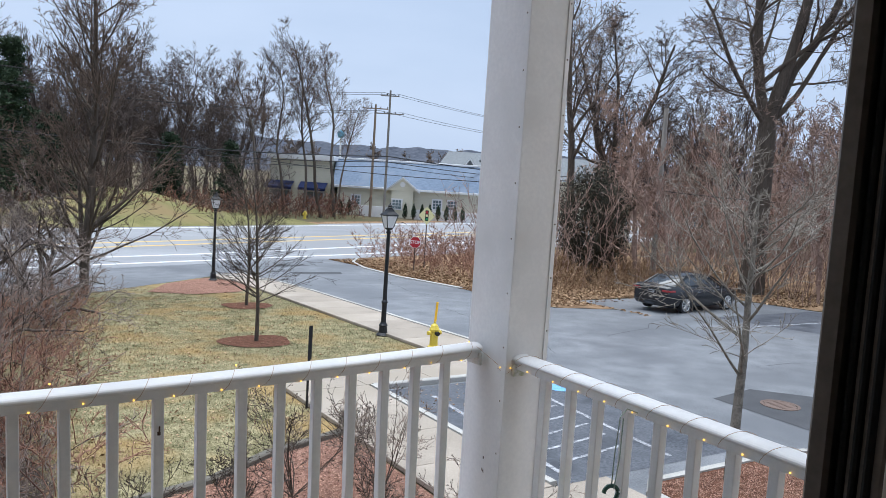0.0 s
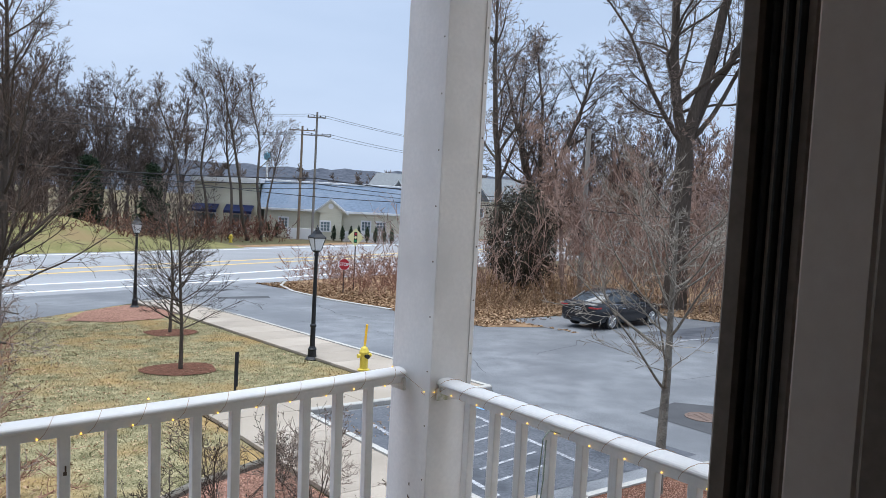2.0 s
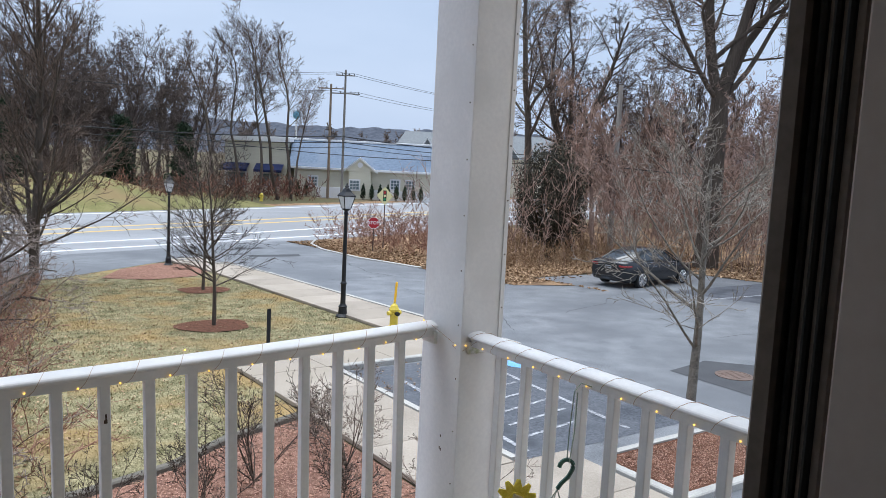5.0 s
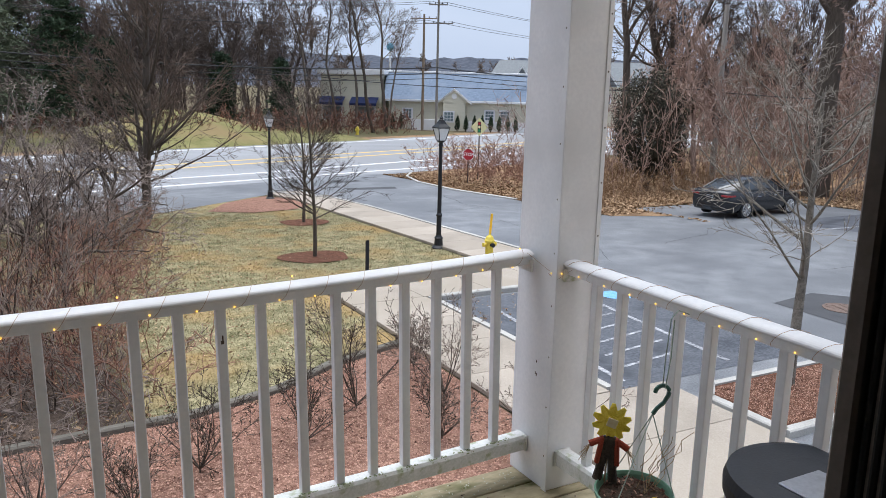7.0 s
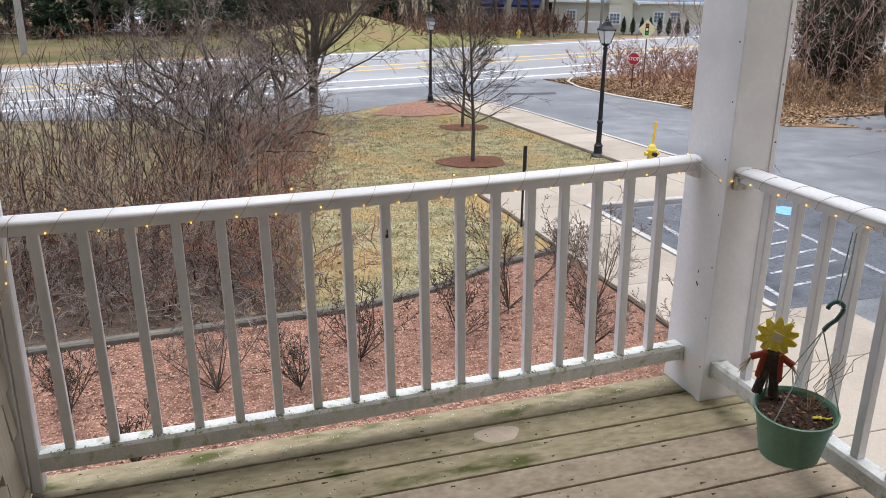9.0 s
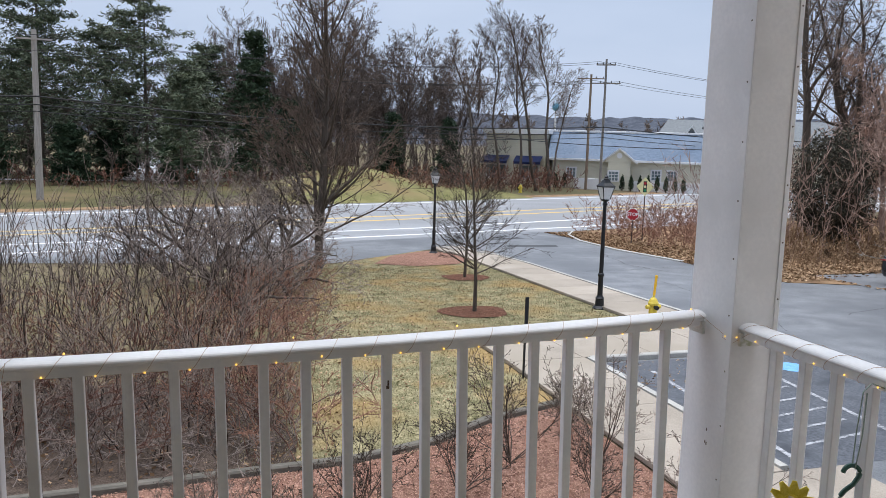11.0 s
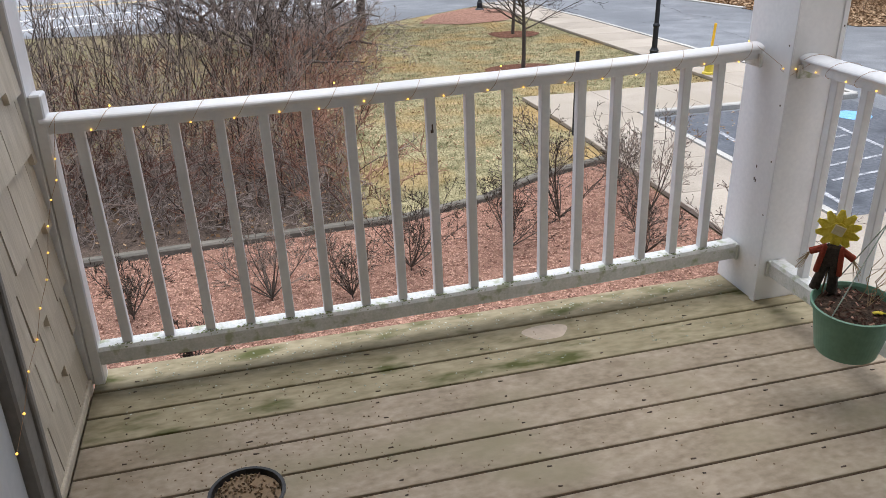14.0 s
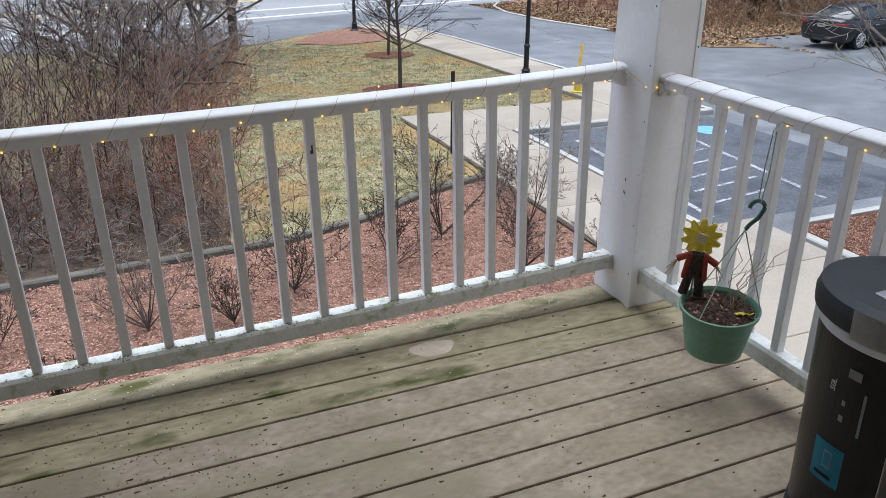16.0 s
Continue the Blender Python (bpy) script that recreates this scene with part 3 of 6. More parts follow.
def bowed_rail(profile, p0, p1, z, bow):
    """A long rail of the given outline that sags by bow at its middle."""
    bm = bmesh.new()
    a, b = Vector((*p0, z)), Vector((*p1, z))
    side_ = (b - a).normalized().cross((0, 0, 1))
    rings = []
    for k in range(17):
        u = k / 16
        c = a.lerp(b, u) - Vector((0, 0, 4 * bow * u * (1 - u)))
        rings.append([bm.verts.new(c + side_ * q[0] + Vector((0, 0, q[1]))) for q in profile])
    n = len(profile)
    for r0, r1 in zip(rings, rings[1:]):
        for k in range(n):
            bm.faces.new((r0[k], r0[(k + 1) % n], r1[(k + 1) % n], r1[k]))
    bm.faces.new(rings[0][::-1])
    bm.faces.new(rings[-1])
    return bm


def railing(label, p0, p1, stations, bow):
    """A rail with rounded cap, lower rail and square balusters from p0 to p1."""
    global baluster_mesh
    r = thing("railing", label, "railing")
    part("top_rail", bowed_rail(RAIL, p0, p1, ZT, bow), M_VINYL, r)
    part("bottom_rail", bowed_rail(LOWER, p0, p1, ZB - 0.062, bow), M_VINYL_MOSS, r)
    if baluster_mesh is None:
        bm = box(bmesh.new(), -0.016, -0.016, 0.0, 0.016, 0.016, ZT - ZB, 0.003, 2)
        baluster_mesh = bpy.data.meshes.new("baluster")
        bm.to_mesh(baluster_mesh)
        bm.free()
        baluster_mesh.materials.append(M_VINYL)
    for x, y in stations:
        u = math.dist((x, y), p0) / math.dist(p0, p1)
        part("baluster", baluster_mesh, None, r, at=pose(x, y, ZB - 4 * bow * u * (1 - u)))
    return r


front = railing("white vinyl deck railing with square balusters, mossy below", (-2.386, 0.0), (PX0 - 0.001, 0.0), [(-0.115 - BAL * k, 0.0) for k in range(17)], 0.013)
bm = bmesh.new()
box(bm, -0.115 - BAL * 8 - 0.005, -0.0185, 0.772, -0.115 - BAL * 8 + 0.005, -0.0155, 0.784, 0.001)
box(bm, -0.115 - BAL * 8 - 0.001, -0.0185, 0.783, -0.115 - BAL * 8 + 0.004, -0.0155, 0.802, 0.001)
part("knot_stain", bm, M_SCREW, front, "dark scuff mark on one baluster")
# the old front rail runs a little askew and rises towards the post
ASKEW = Matrix.Translation((-2.355, 0, -0.036)) @ Matrix.Rotation(radians(0.98), 4, "Z") @ Matrix.Rotation(radians(-1.25), 4, "Y") @ Matrix.Translation((2.355, 0, 0))
front.matrix_basis = ASKEW
side = railing("white vinyl side railing with square balusters", (0.105, PY0 - 0.001), (0.105, -2.09), [(0.105, -0.29 - 0.139 * k) for k in range(13)], 0.0)
for r_, pts in ((front, [(PX0 - 0.016, -0.045, ZT - 0.03, PX0, 0.045, ZT + 0.02), (PX0 - 0.012, -0.04, ZB - 0.07, PX0, 0.04, ZB)]), (side, [(0.06, PY0 - 0.016, ZT - 0.03, 0.15, PY0, ZT + 0.02), (0.065, PY0 - 0.012, ZB - 0.07, 0.145, PY0, ZB)])):
    for q in pts:
        part("bracket", box(bmesh.new(), *q, 0.004), M_VINYL_MOSS, r_)


M_ALGAE = mat("green_algae_crust", (0.10, 0.14, 0.05), (0.30, 0.34, 0.20), 60, 0.95, 0.5, 150, island=0.6)
rng = random.Random(77)
bm = bmesh.new()
for k in range(17):
    for _ in range(26):
        x_ = -0.115 - BAL * k + rng.gauss(0, 0.026)
        y_ = -0.024 + rng.gauss(0, 0.006)
        if -2.37 < x_ < 0.02 and -0.032 < y_ < 0.02 and (abs(x_ + 0.115 + BAL * k) > 0.0165 or y_ < -0.0165):
            u = (x_ + 2.386) / 2.418
            w_ = rng.uniform(0.0015, 0.0045)
            box(bm, -w_, -w_ * 0.6, -0.001, w_, w_ * 0.6, 0.0018, m=pose(x_, y_, ZB - 0.052 * u * (1 - u) - (0.008 if y_ < -0.027 else 0.0), 0, 0, rng.uniform(0, 180)))
tagged(part("algae_crust", bm, M_ALGAE, front, "green algae round the baluster feet"), kind="stuff")

# ---- things on the deck ----
M_POT = mat("sage_green_plastic", (0.13, 0.27, 0.19), (0.17, 0.33, 0.235), 8, 0.45, 0.03, 60)
M_SOIL = mat("potting_soil", (0.03, 0.02, 0.014), (0.12, 0.075, 0.05), 40, 0.95, 0.8, 120, dist=0.01)
M_HOOK = mat("dark_green_plastic_hook", (0.03, 0.09, 0.07), (0.06, 0.14, 0.11), 20, 0.4, 0)
M_WIRE = mat("pale_green_wire", (0.25, 0.33, 0.28), (0.4, 0.46, 0.4), 30, 0.4, 0, metal=0.3)
M_PETAL = mat("yellow_felt", (0.72, 0.57, 0.05), (0.90, 0.76, 0.15), 30, 0.9, 0.1, 200, spec=0.1)
M_BURLAP = mat("brown_burlap", (0.03, 0.022, 0.018), (0.075, 0.058, 0.045), 60, 0.95, 0.3, 200)
M_REDFELT = mat("rust_red_felt", (0.24, 0.035, 0.02), (0.34, 0.07, 0.035), 40, 0.95, 0.1, 200)
M_STRAW = mat("raffia_straw", (0.30, 0.20, 0.11), (0.45, 0.33, 0.2), 60, 0.9, 0)
M_TAG = mat("cream_tag", (0.6, 0.52, 0.3), (0.72, 0.64, 0.42), 40, 0.8, 0)
M_BIN = mat("black_brushed_bin", (0.008, 0.008, 0.009), (0.014, 0.014, 0.015), 30, 0.34, 0.02, 90, metal=0.2)
M_BINLID = mat("charcoal_plastic", (0.012, 0.013, 0.016), (0.02, 0.022, 0.027), 12, 0.5, 0.05, 120)
M_BAG = mat("white_bin_liner", (0.55, 0.57, 0.6), (0.7, 0.72, 0.75), 12, 0.35, 0.2, 30)
M_STEEL = mat("brushed_steel", (0.42, 0.43, 0.45), (0.55, 0.56, 0.58), 20, 0.32, 0.02, 90, metal=0.9)
M_STICK = mat("blue_sticker", (0.03, 0.30, 0.44), (0.05, 0.36, 0.5), 10, 0.45, 0)
M_PRINT = mat("pale_print", (0.36, 0.37, 0.38), (0.46, 0.47, 0.48), 10, 0.5, 0)
M_SEED = mat("bird_seed", (0.07, 0.045, 0.028), (0.25, 0.17, 0.10), 60, 0.8, 0, 90, island=0.8)
M_BOWL = mat("black_plastic_dish", (0.015, 0.015, 0.016), (0.03, 0.03, 0.03), 20, 0.4, 0.02)

# string of fairy lights round the rails and down the wall
lights = thing("string_lights", "copper wire fairy lights wound round the white rails", "string lights")
pts, bulbs = [], []
rng = random.Random(9)
x = -2.36
a = 0.0
while x < 0.0:
    u = (x + 2.386) / 2.418
    pts.append((x, -0.050 * math.cos(a), ZT + 0.026 + 0.034 * math.sin(a) - 0.052 * u * (1 - u)))
    x += 0.0115
    a += 2 * math.pi * 0.0115 / 0.137 * 1.0
for k in range(17):
    bx = -2.25 + 0.137 * k + rng.uniform(-0.012, 0.012)
    u = (bx + 2.386) / 2.418
    bulbs.append((bx, -0.038, ZT + 0.006 - 0.052 * u * (1 - u) + rng.uniform(-0.006, 0.008)))
    if rng.random() < 0.2:
        bulbs.append((bx + 0.06, 0.0, ZT + 0.060))
pts = [ASKEW @ Vector(p) for p in pts]
bulbs = [ASKEW @ Vector(p) for p in bulbs]
tube("wire", pts, 0.0007, M_COPPER, lights)
tube("wire", [ASKEW @ Vector((0.0, -0.045, ZT + 0.05)), (0.02, -0.10, ZT + 0.01), (PX0 - 0.004, PY0 + 0.05, ZT - 0.006), (PX0 - 0.003, PY0 - 0.003, ZT - 0.02), (0.07, PY0 - 0.005, ZT + 0.0), (0.06, PY0 - 0.06, ZT + 0.03)], 0.0007, M_COPPER, lights)
bulbs += [(PX0 - 0.006, PY0 + 0.03, ZT + 0.0), (0.05, PY0 - 0.007, ZT + 0.004)]
pts, y, a = [], PY0 - 0.03, 0.4
while y > -1.9:
    pts.append((0.105 - 0.053 * math.cos(a), y, ZT + 0.026 + 0.034 * math.sin(a)))
    y -= 0.0115
    a += 2 * math.pi * 0.0115 / 0.137
for k in range(11):
    bulbs.append((0.105 - 0.039, PY0 - 0.09 - 0.137 * k + rng.uniform(-0.01, 0.01), ZT + 0.008))
tube("wire", pts, 0.0007, M_COPPER, lights)
pts = [(-2.360, -0.045, 0.93), (-2.385, -0.04, 0.80), (-2.390, -0.06, 0.74), (-2.410, -0.09, 0.69), (-2.428, -0.12, 0.62), (-2.430, -0.18, 0.56), (-2.430, -0.26, 0.51), (-2.430, -0.39, 0.485), (-2.430, -0.485, 0.44), (-2.405, -0.70, 0.47), (-2.400, -0.82, 0.43), (-2.400, -0.93, 0.40)]
tube("wire", pts, 0.0007, M_COPPER, lights)
bulbs += pts[1:]
bulb_mesh = bpy.data.meshes.new("bulb")
bm = bmesh.new()
bmesh.ops.create_icosphere(bm, subdivisions=1, radius=0.0036)
bm.to_mesh(bulb_mesh)
bm.free()
bulb_mesh.materials.append(M_BULB)
for b in bulbs:
    part("bulb", bulb_mesh, None, lights, at=pose(b[0], b[1], b[2]))

# hanging flower basket tied to the side rail
PC = (-0.085, -0.755)
basket = thing("hanging_basket", "sage green plastic hanging basket with bare soil", "flower pot", pose(PC[0], PC[1], 0.17, 4, -3, 0) @ Matrix.Scale(0.92, 4))
prof = [(0.088, 0.0), (0.10, 0.006), (0.122, 0.13), (0.127, 0.165), (0.137, 0.17), (0.139, 0.185), (0.133, 0.187), (0.127, 0.176), (0.124, 0.16)]
part("pot", lathe(bmesh.new(), prof, 56), M_POT, basket, smooth=False)
bm = lathe(bmesh.new(), [(0.124, 0.15), (0.122, 0.162), (0.09, 0.168), (0.04, 0.172)], 24)
for v in bm.verts:
    v.co.z += 0.006 * noise.noise(v.co * 30)
part("soil", bm, M_SOIL, basket)
bm = bmesh.new()
rng = random.Random(3)
for k in range(110):
    a_, r_ = rng.uniform(0, 6.3), 0.115 * math.sqrt(rng.random())
    m_ = pose(r_ * math.cos(a_), r_ * math.sin(a_), 0.175, rng.uniform(-40, 40), rng.uniform(-40, 40), rng.uniform(0, 360))
    box(bm, -0.008, -0.003, -0.001, 0.008, 0.003, 0.001, m=m_)
tagged(part("bark_bits", bm, M_CHIP, basket), kind="stuff")
bm = bmesh.new()
for k in range(4):
    box(bm, -0.012, -0.006, 0.0, 0.014, 0.006, 0.005, 0.002, m=pose(0.03 + 0.012 * k, -0.06 - 0.008 * k, 0.176, 10, 15 * k, 40 * k))
part("fallen_petal", bm, M_PETAL, basket, "fallen yellow petals")
bm = bmesh.new()
for k in range(9):
    p = Vector((0.02 + 0.08 * rng.random(), -0.02 + 0.09 * rng.random(), 0.17))
    for s in range(5):
        q = p + Vector((rng.uniform(-0.02, 0.045), rng.uniform(-0.03, 0.03), 0.04))
        rod(bm, p, q, 0.0014, 0.001, 5)
        p = q
tagged(part("dry_stems", bm, M_STRAW, basket, "thin dry leafless stems"), kind="stuff")
HK = Vector((0.03, -0.73, 0.70)) - Vector((PC[0], PC[1], 0.17))
RV, UP = Vector((0.93, -0.37, 0.0)), Vector((0, 0, 1))
JN = HK - RV * 0.027 - UP * 0.08
for a_ in (200, 320, 80):
    rim = Vector((0.135 * math.cos(radians(a_)), 0.135 * math.sin(radians(a_)), 0.186))
    tube("wire_arm", [rim, (rim + JN) / 2, JN], 0.0022, M_WIRE, basket)
hook = [HK + RV * 0.026 * math.cos(t_) + UP * 0.028 * math.sin(t_) for t_ in np.linspace(radians(175), radians(-40), 12)]
tube("hook", hook + [HK + RV * 0.010 - UP * 0.038, HK - RV * 0.014 - UP * 0.060, JN], 0.0075, M_HOOK, basket)
top = Vector((0.055, -0.715, ZT + 0.06)) - Vector((PC[0], PC[1], 0.17))
tube("tie_wire", [HK + Vector((0, 0.0, 0.03)), (HK + top) / 2 + Vector((0, 0.004, 0)), top, top + Vector((0.03, 0, 0.024)), top + Vector((0.085, -0.01, 0.0))], 0.0022, M_WIRE, basket)
tube("tie_wire", [HK + Vector((0, -0.012, 0.02)), (HK + top) / 2 + Vector((0, -0.02, 0)), top + Vector((0, -0.015, 0))], 0.0022, M_WIRE, basket)

# flower-headed garden doll on a stake, one plain mesh
bm = bmesh.new()
for k in range(10):
    a_ = 36 * k
    m_ = Matrix.Rotation(radians(a_), 4, "Y")
    vs = [bm.verts.new(m_ @ Vector(c)) for c in ((-0.007, 0, 0.014), (-0.0150, -0.006, 0.040), (-0.006, 0.003, 0.064), (0.006, 0.003, 0.064), (0.0150, -0.006, 0.040), (0.007, 0, 0.014))]
    ws = [bm.verts.new(v.co + Vector((0, 0.003, 0))) for v in vs]
    bm.faces.new(vs)
    bm.faces.new(list(reversed(ws)))
    for i in range(6):
        bm.faces.new((vs[i], ws[i], ws[(i + 1) % 6], vs[(i + 1) % 6]))
rod(bm, (0, -0.006, 0), (0, 0.006, 0), 0.024, 0.024, 14)
box(bm, -0.016, -0.012, -0.014, 0.018, -0.008, 0.018, 0.002, slot=4, m=pose(0, 0, 0, 0, 15, 0))
box(bm, -0.026, -0.012, -0.125, 0.026, 0.014, -0.05, 0.008, slot=1)
box(bm, -0.026, -0.015, -0.15, -0.010, 0.012, -0.055, 0.004, slot=2, m=pose(0, 0, 0, 0, 6, 0))
box(bm, 0.010, -0.015, -0.15, 0.026, 0.012, -0.055, 0.004, slot=2, m=pose(0, 0, 0, 0, -6, 0))
for s_ in (-1, 1):
    rod(bm, (s_ * 0.012, 0, -0.11), (s_ * 0.026, 0.0, -0.205), 0.013, 0.016, 8, 1)
    rod(bm, (s_ * 0.022, 0, -0.062), (s_ * 0.062, 0.0, -0.085), 0.011, 0.012, 8, 2)
    for k in range(12):
        rod(bm, (s_ * 0.06, 0, -0.085), (s_ * (0.075 + 0.02 * rng.random()), rng.uniform(-0.015, 0.015), -0.10 - 0.06 * rng.random()), 0.0012, 0.0006, 4, 3)
rod(bm, (0, 0.01, -0.05), (0.0, 0.01, -0.235), 0.003, 0.003, 6, 3)
doll = part("garden_doll", bm, [M_PETAL, M_BURLAP, M_REDFELT, M_STRAW, M_TAG], at=pose(-0.122, -0.67, 0.545, 0, 3, -40))
tagged(doll, "small flower-headed scarecrow doll staked in the basket", "garden doll")

# black pedal bin beside the side rail
BINC = (-0.115, -1.43)
bin_ = thing("pedal_bin", "black pedal bin with charcoal lid and blue sticker", "trash bin", pose(BINC[0], BINC[1], 0.0, 0, 0, 0))


def oval(n, hx, hy, flat=0.10):
    """A rounded D outline, flat towards +x."""
    return [(min(hx * math.cos(t_), flat), hy * math.sin(t_)) for t_ in np.linspace(0, 2 * math.pi, n + 1)[:-1]]


def oval_solid(layers, n=80):
    bm = bmesh.new()
    rings = [[bm.verts.new((x_ * s, y_ * s, z_ * 1.08)) for x_, y_ in oval(n, 0.205, 0.215, 0.15)] for s, z_ in layers]
    for r0_, r1_ in zip(rings, rings[1:]):
        for k in range(n):
            bm.faces.new((r0_[k], r0_[(k + 1) % n], r1_[(k + 1) % n], r1_[k]))
    bm.faces.new(list(reversed(rings[0])))
    bm.faces.new(rings[-1])
    return bm


part("body", oval_solid([(0.90, 0.025), (0.93, 0.03), (1.0, 0.56), (1.0, 0.575)]), M_BIN, bin_, smooth=False)
part("base", oval_solid([(0.94, 0.0), (0.96, 0.006), (0.95, 0.028)]), M_BINLID, bin_)
part("liner_edge", oval_solid([(1.005, 0.548), (1.02, 0.552), (1.03, 0.585), (1.0, 0.588)]), M_BAG, bin_, "white bag edge folded over the rim")
bm = oval_solid([(1.05, 0.578), (1.09, 0.585), (1.10, 0.615), (1.06, 0.638), (0.92, 0.646), (0.5, 0.650)])
part("lid", bm, M_BINLID, bin_, smooth=False)
part("lid_panel", box(bmesh.new(), -0.13, -0.10, 0.698, 0.02, 0.03, 0.706, 0.003), M_STEEL, bin_, "grey panel set in the lid")


def on_front(name, u, z0, z1, du, material, out=1.006, label=""):
    """A thin plate on the rounded front, u degrees round from -x."""
    bm = bmesh.new()
    cols = []
    for k in range(7):
        t_ = radians(180 + u + du * (k / 6 - 0.5))
        cols.append([bm.verts.new((0.205 * (0.93 + 0.07 * (z_ - 0.03) / 0.53) * out * math.cos(t_), 0.215 * (0.93 + 0.07 * (z_ - 0.03) / 0.53) * out * math.sin(t_), z_)) for z_ in (z0, z1)])
    for c0, c1 in zip(cols, cols[1:]):
        bm.faces.new((c0[0], c1[0], c1[1], c0[1]))
    bmesh.ops.solidify(bm, geom=list(bm.faces), thickness=0.002)
    return part(name, bm, material, bin_, label)


on_front("sticker", -1, 0.20, 0.315, 24, M_STICK, label="blue paper sticker")
on_front("sticker_drawing", 0, 0.245, 0.295, 7, M_PRINT, 1.012)
on_front("sticker_drawing_inside", 0, 0.25, 0.29, 5.2, M_STICK, 1.018)
on_front("sticker_bar", -2, 0.215, 0.225, 14, M_BIN, 1.012)
on_front("brand_bar", 16, 0.37, 0.49, 1.8, M_PRINT)
on_front("print_mark", 3, 0.435, 0.45, 2.4, M_PRINT)
on_front("print_mark", 3, 0.39, 0.408, 3.4, M_PRINT)
on_front("barcode_label", 7, 0.515, 0.54, 9, M_PRINT)
on_front("steel_clip", 15, 0.62, 0.695, 28, M_STEEL, 1.10, "brushed steel lid clip")
bm = box(bmesh.new(), -0.245, -0.06, 0.008, -0.18, 0.06, 0.022, 0.005, 2)
part("pedal", bm, M_STEEL, bin_, "brushed steel foot pedal")
tx = bpy.data.curves.new("capacity_text", "FONT")
tx.body, tx.size, tx.extrude, tx.align_x = "50L", 0.022, 0.0006, "CENTER"
tob = new("capacity_text", tx)
tob.parent = bin_
ta = radians(180 - 5)
tob.matrix_basis = Matrix.Translation((0.204 * math.cos(ta) * 1.0, 0.214 * math.sin(ta), 0.475)) @ Matrix.Rotation(ta + math.pi / 2, 4, "Z") @ Matrix.Rotation(radians(90), 4, "X") @ Matrix.Rotation(radians(90), 4, "Z")
tx.materials.append(M_PRINT)

# dish of bird seed and the seed spilled round it
dish = thing("seed_dish", "round black dish half full of bird seed", "dish", pose(-1.94, -0.76, -0.024))
part("dish_body", lathe(bmesh.new(), [(0.07, 0.0), (0.085, 0.004), (0.098, 0.055), (0.104, 0.06), (0.104, 0.066), (0.095, 0.066), (0.09, 0.04), (0.05, 0.035)], 28), M_BOWL, dish)
bm = lathe(bmesh.new(), [(0.091, 0.04), (0.09, 0.05), (0.05, 0.054)], 20)
for k in range(160):
    a_, r_ = rng.uniform(0, 6.3), 0.086 * math.sqrt(rng.random())
    box(bm, -0.004, -0.0025, -0.002, 0.004, 0.0025, 0.002, m=pose(r_ * math.cos(a_), r_ * math.sin(a_), 0.056, rng.uniform(0, 90), rng.uniform(0, 90), rng.uniform(0, 360)))
tagged(part("seed", bm, M_SEED, dish), kind="stuff")
bm = bmesh.new()
for k in range(620):
    if k < 380:
        x_, y_ = rng.gauss(-1.85, 0.28), rng.gauss(-0.5, 0.2)
    else:
        x_, y_ = rng.uniform(-2.3, -0.1), rng.uniform(-1.2, 0.08)
    if DX0 + 0.05 < x_ < 0.0 and y_ < 0.09 and math.dist((x_, y_), (-1.94, -0.76)) > 0.115:
        s_ = rng.uniform(0.5, 1.0)
        box(bm, -0.003 * s_, -0.0018 * s_, 0.0, 0.003 * s_, 0.0018 * s_, 0.0024 * s_, m=pose(x_, y_, 0.0005, 0, 0, rng.uniform(0, 360)))
tagged(part("seed_litter", bm, M_SEED, at=DECK_FALL), "dark bird seed and grit scattered over the deck", "seed litter", kind="stuff")
M_LICHEN = mat("pale_lichen", (0.35, 0.38, 0.30), (0.62, 0.64, 0.56), 40, 0.9, 0, 90, island=0.8)
bm = bmesh.new()
for k in range(420):
    s_ = rng.uniform(0.5, 1.3)
    if k < 250:
        q_ = (rng.uniform(-2.35, 0.0), rng.gauss(0.045, 0.03), 0.0006)
    else:
        q_ = (rng.uniform(-2.35, 0.0), rng.uniform(-0.3, 0.0), 0.0006)
    if q_[1] < 0.1:
        box(bm, -0.0028 * s_, -0.0018 * s_, 0.0, 0.0028 * s_, 0.0018 * s_, 0.0015, m=pose(*q_, 0, 0, rng.uniform(0, 360)))
tagged(part("lichen_flecks", bm, M_LICHEN, at=DECK_FALL), "pale lichen flecks along the outer deck boards", "lichen", kind="stuff")
M_BARE = mat("bare_worn_wood", (0.50, 0.41, 0.32), (0.60, 0.50, 0.40), 12, 0.8, 0.1, 60)
bm = bmesh.new()
pv = [bm.verts.new((-0.83 + 0.085 * math.cos(t_) * (1 + 0.15 * math.sin(3 * t_)), -0.112 + 0.058 * math.sin(t_) * (1 + 0.1 * math.cos(2 * t_)), 0.0012)) for t_ in np.linspace(0, 2 * math.pi, 25)[:-1]]
bm.faces.new(pv)
part("worn_spot", bm, M_BARE, deck, "pale worn spot in the mossy deck")

# ---- street furniture ----
M_BLACK = mat("black_cast_metal", (0.012, 0.013, 0.015), (0.025, 0.026, 0.029), 20, 0.4, 0.05, 60, metal=0.3)
M_FROST = mat("frosted_lamp_glass", (0.62, 0.64, 0.66), (0.72, 0.73, 0.75), 10, 0.3, 0)
M_HYD = mat("yellow_hydrant_paint", (0.62, 0.47, 0.05), (0.74, 0.58, 0.10), 8, 0.5, 0.1, 50)
M_AMBER = mat("orange_marker_plastic", (0.85, 0.45, 0.02), (0.92, 0.53, 0.04), 8, 0.5, 0)
M_STOPRED = mat("stop_sign_red", (0.42, 0.02, 0.03), (0.48, 0.03, 0.04), 6, 0.45, 0)
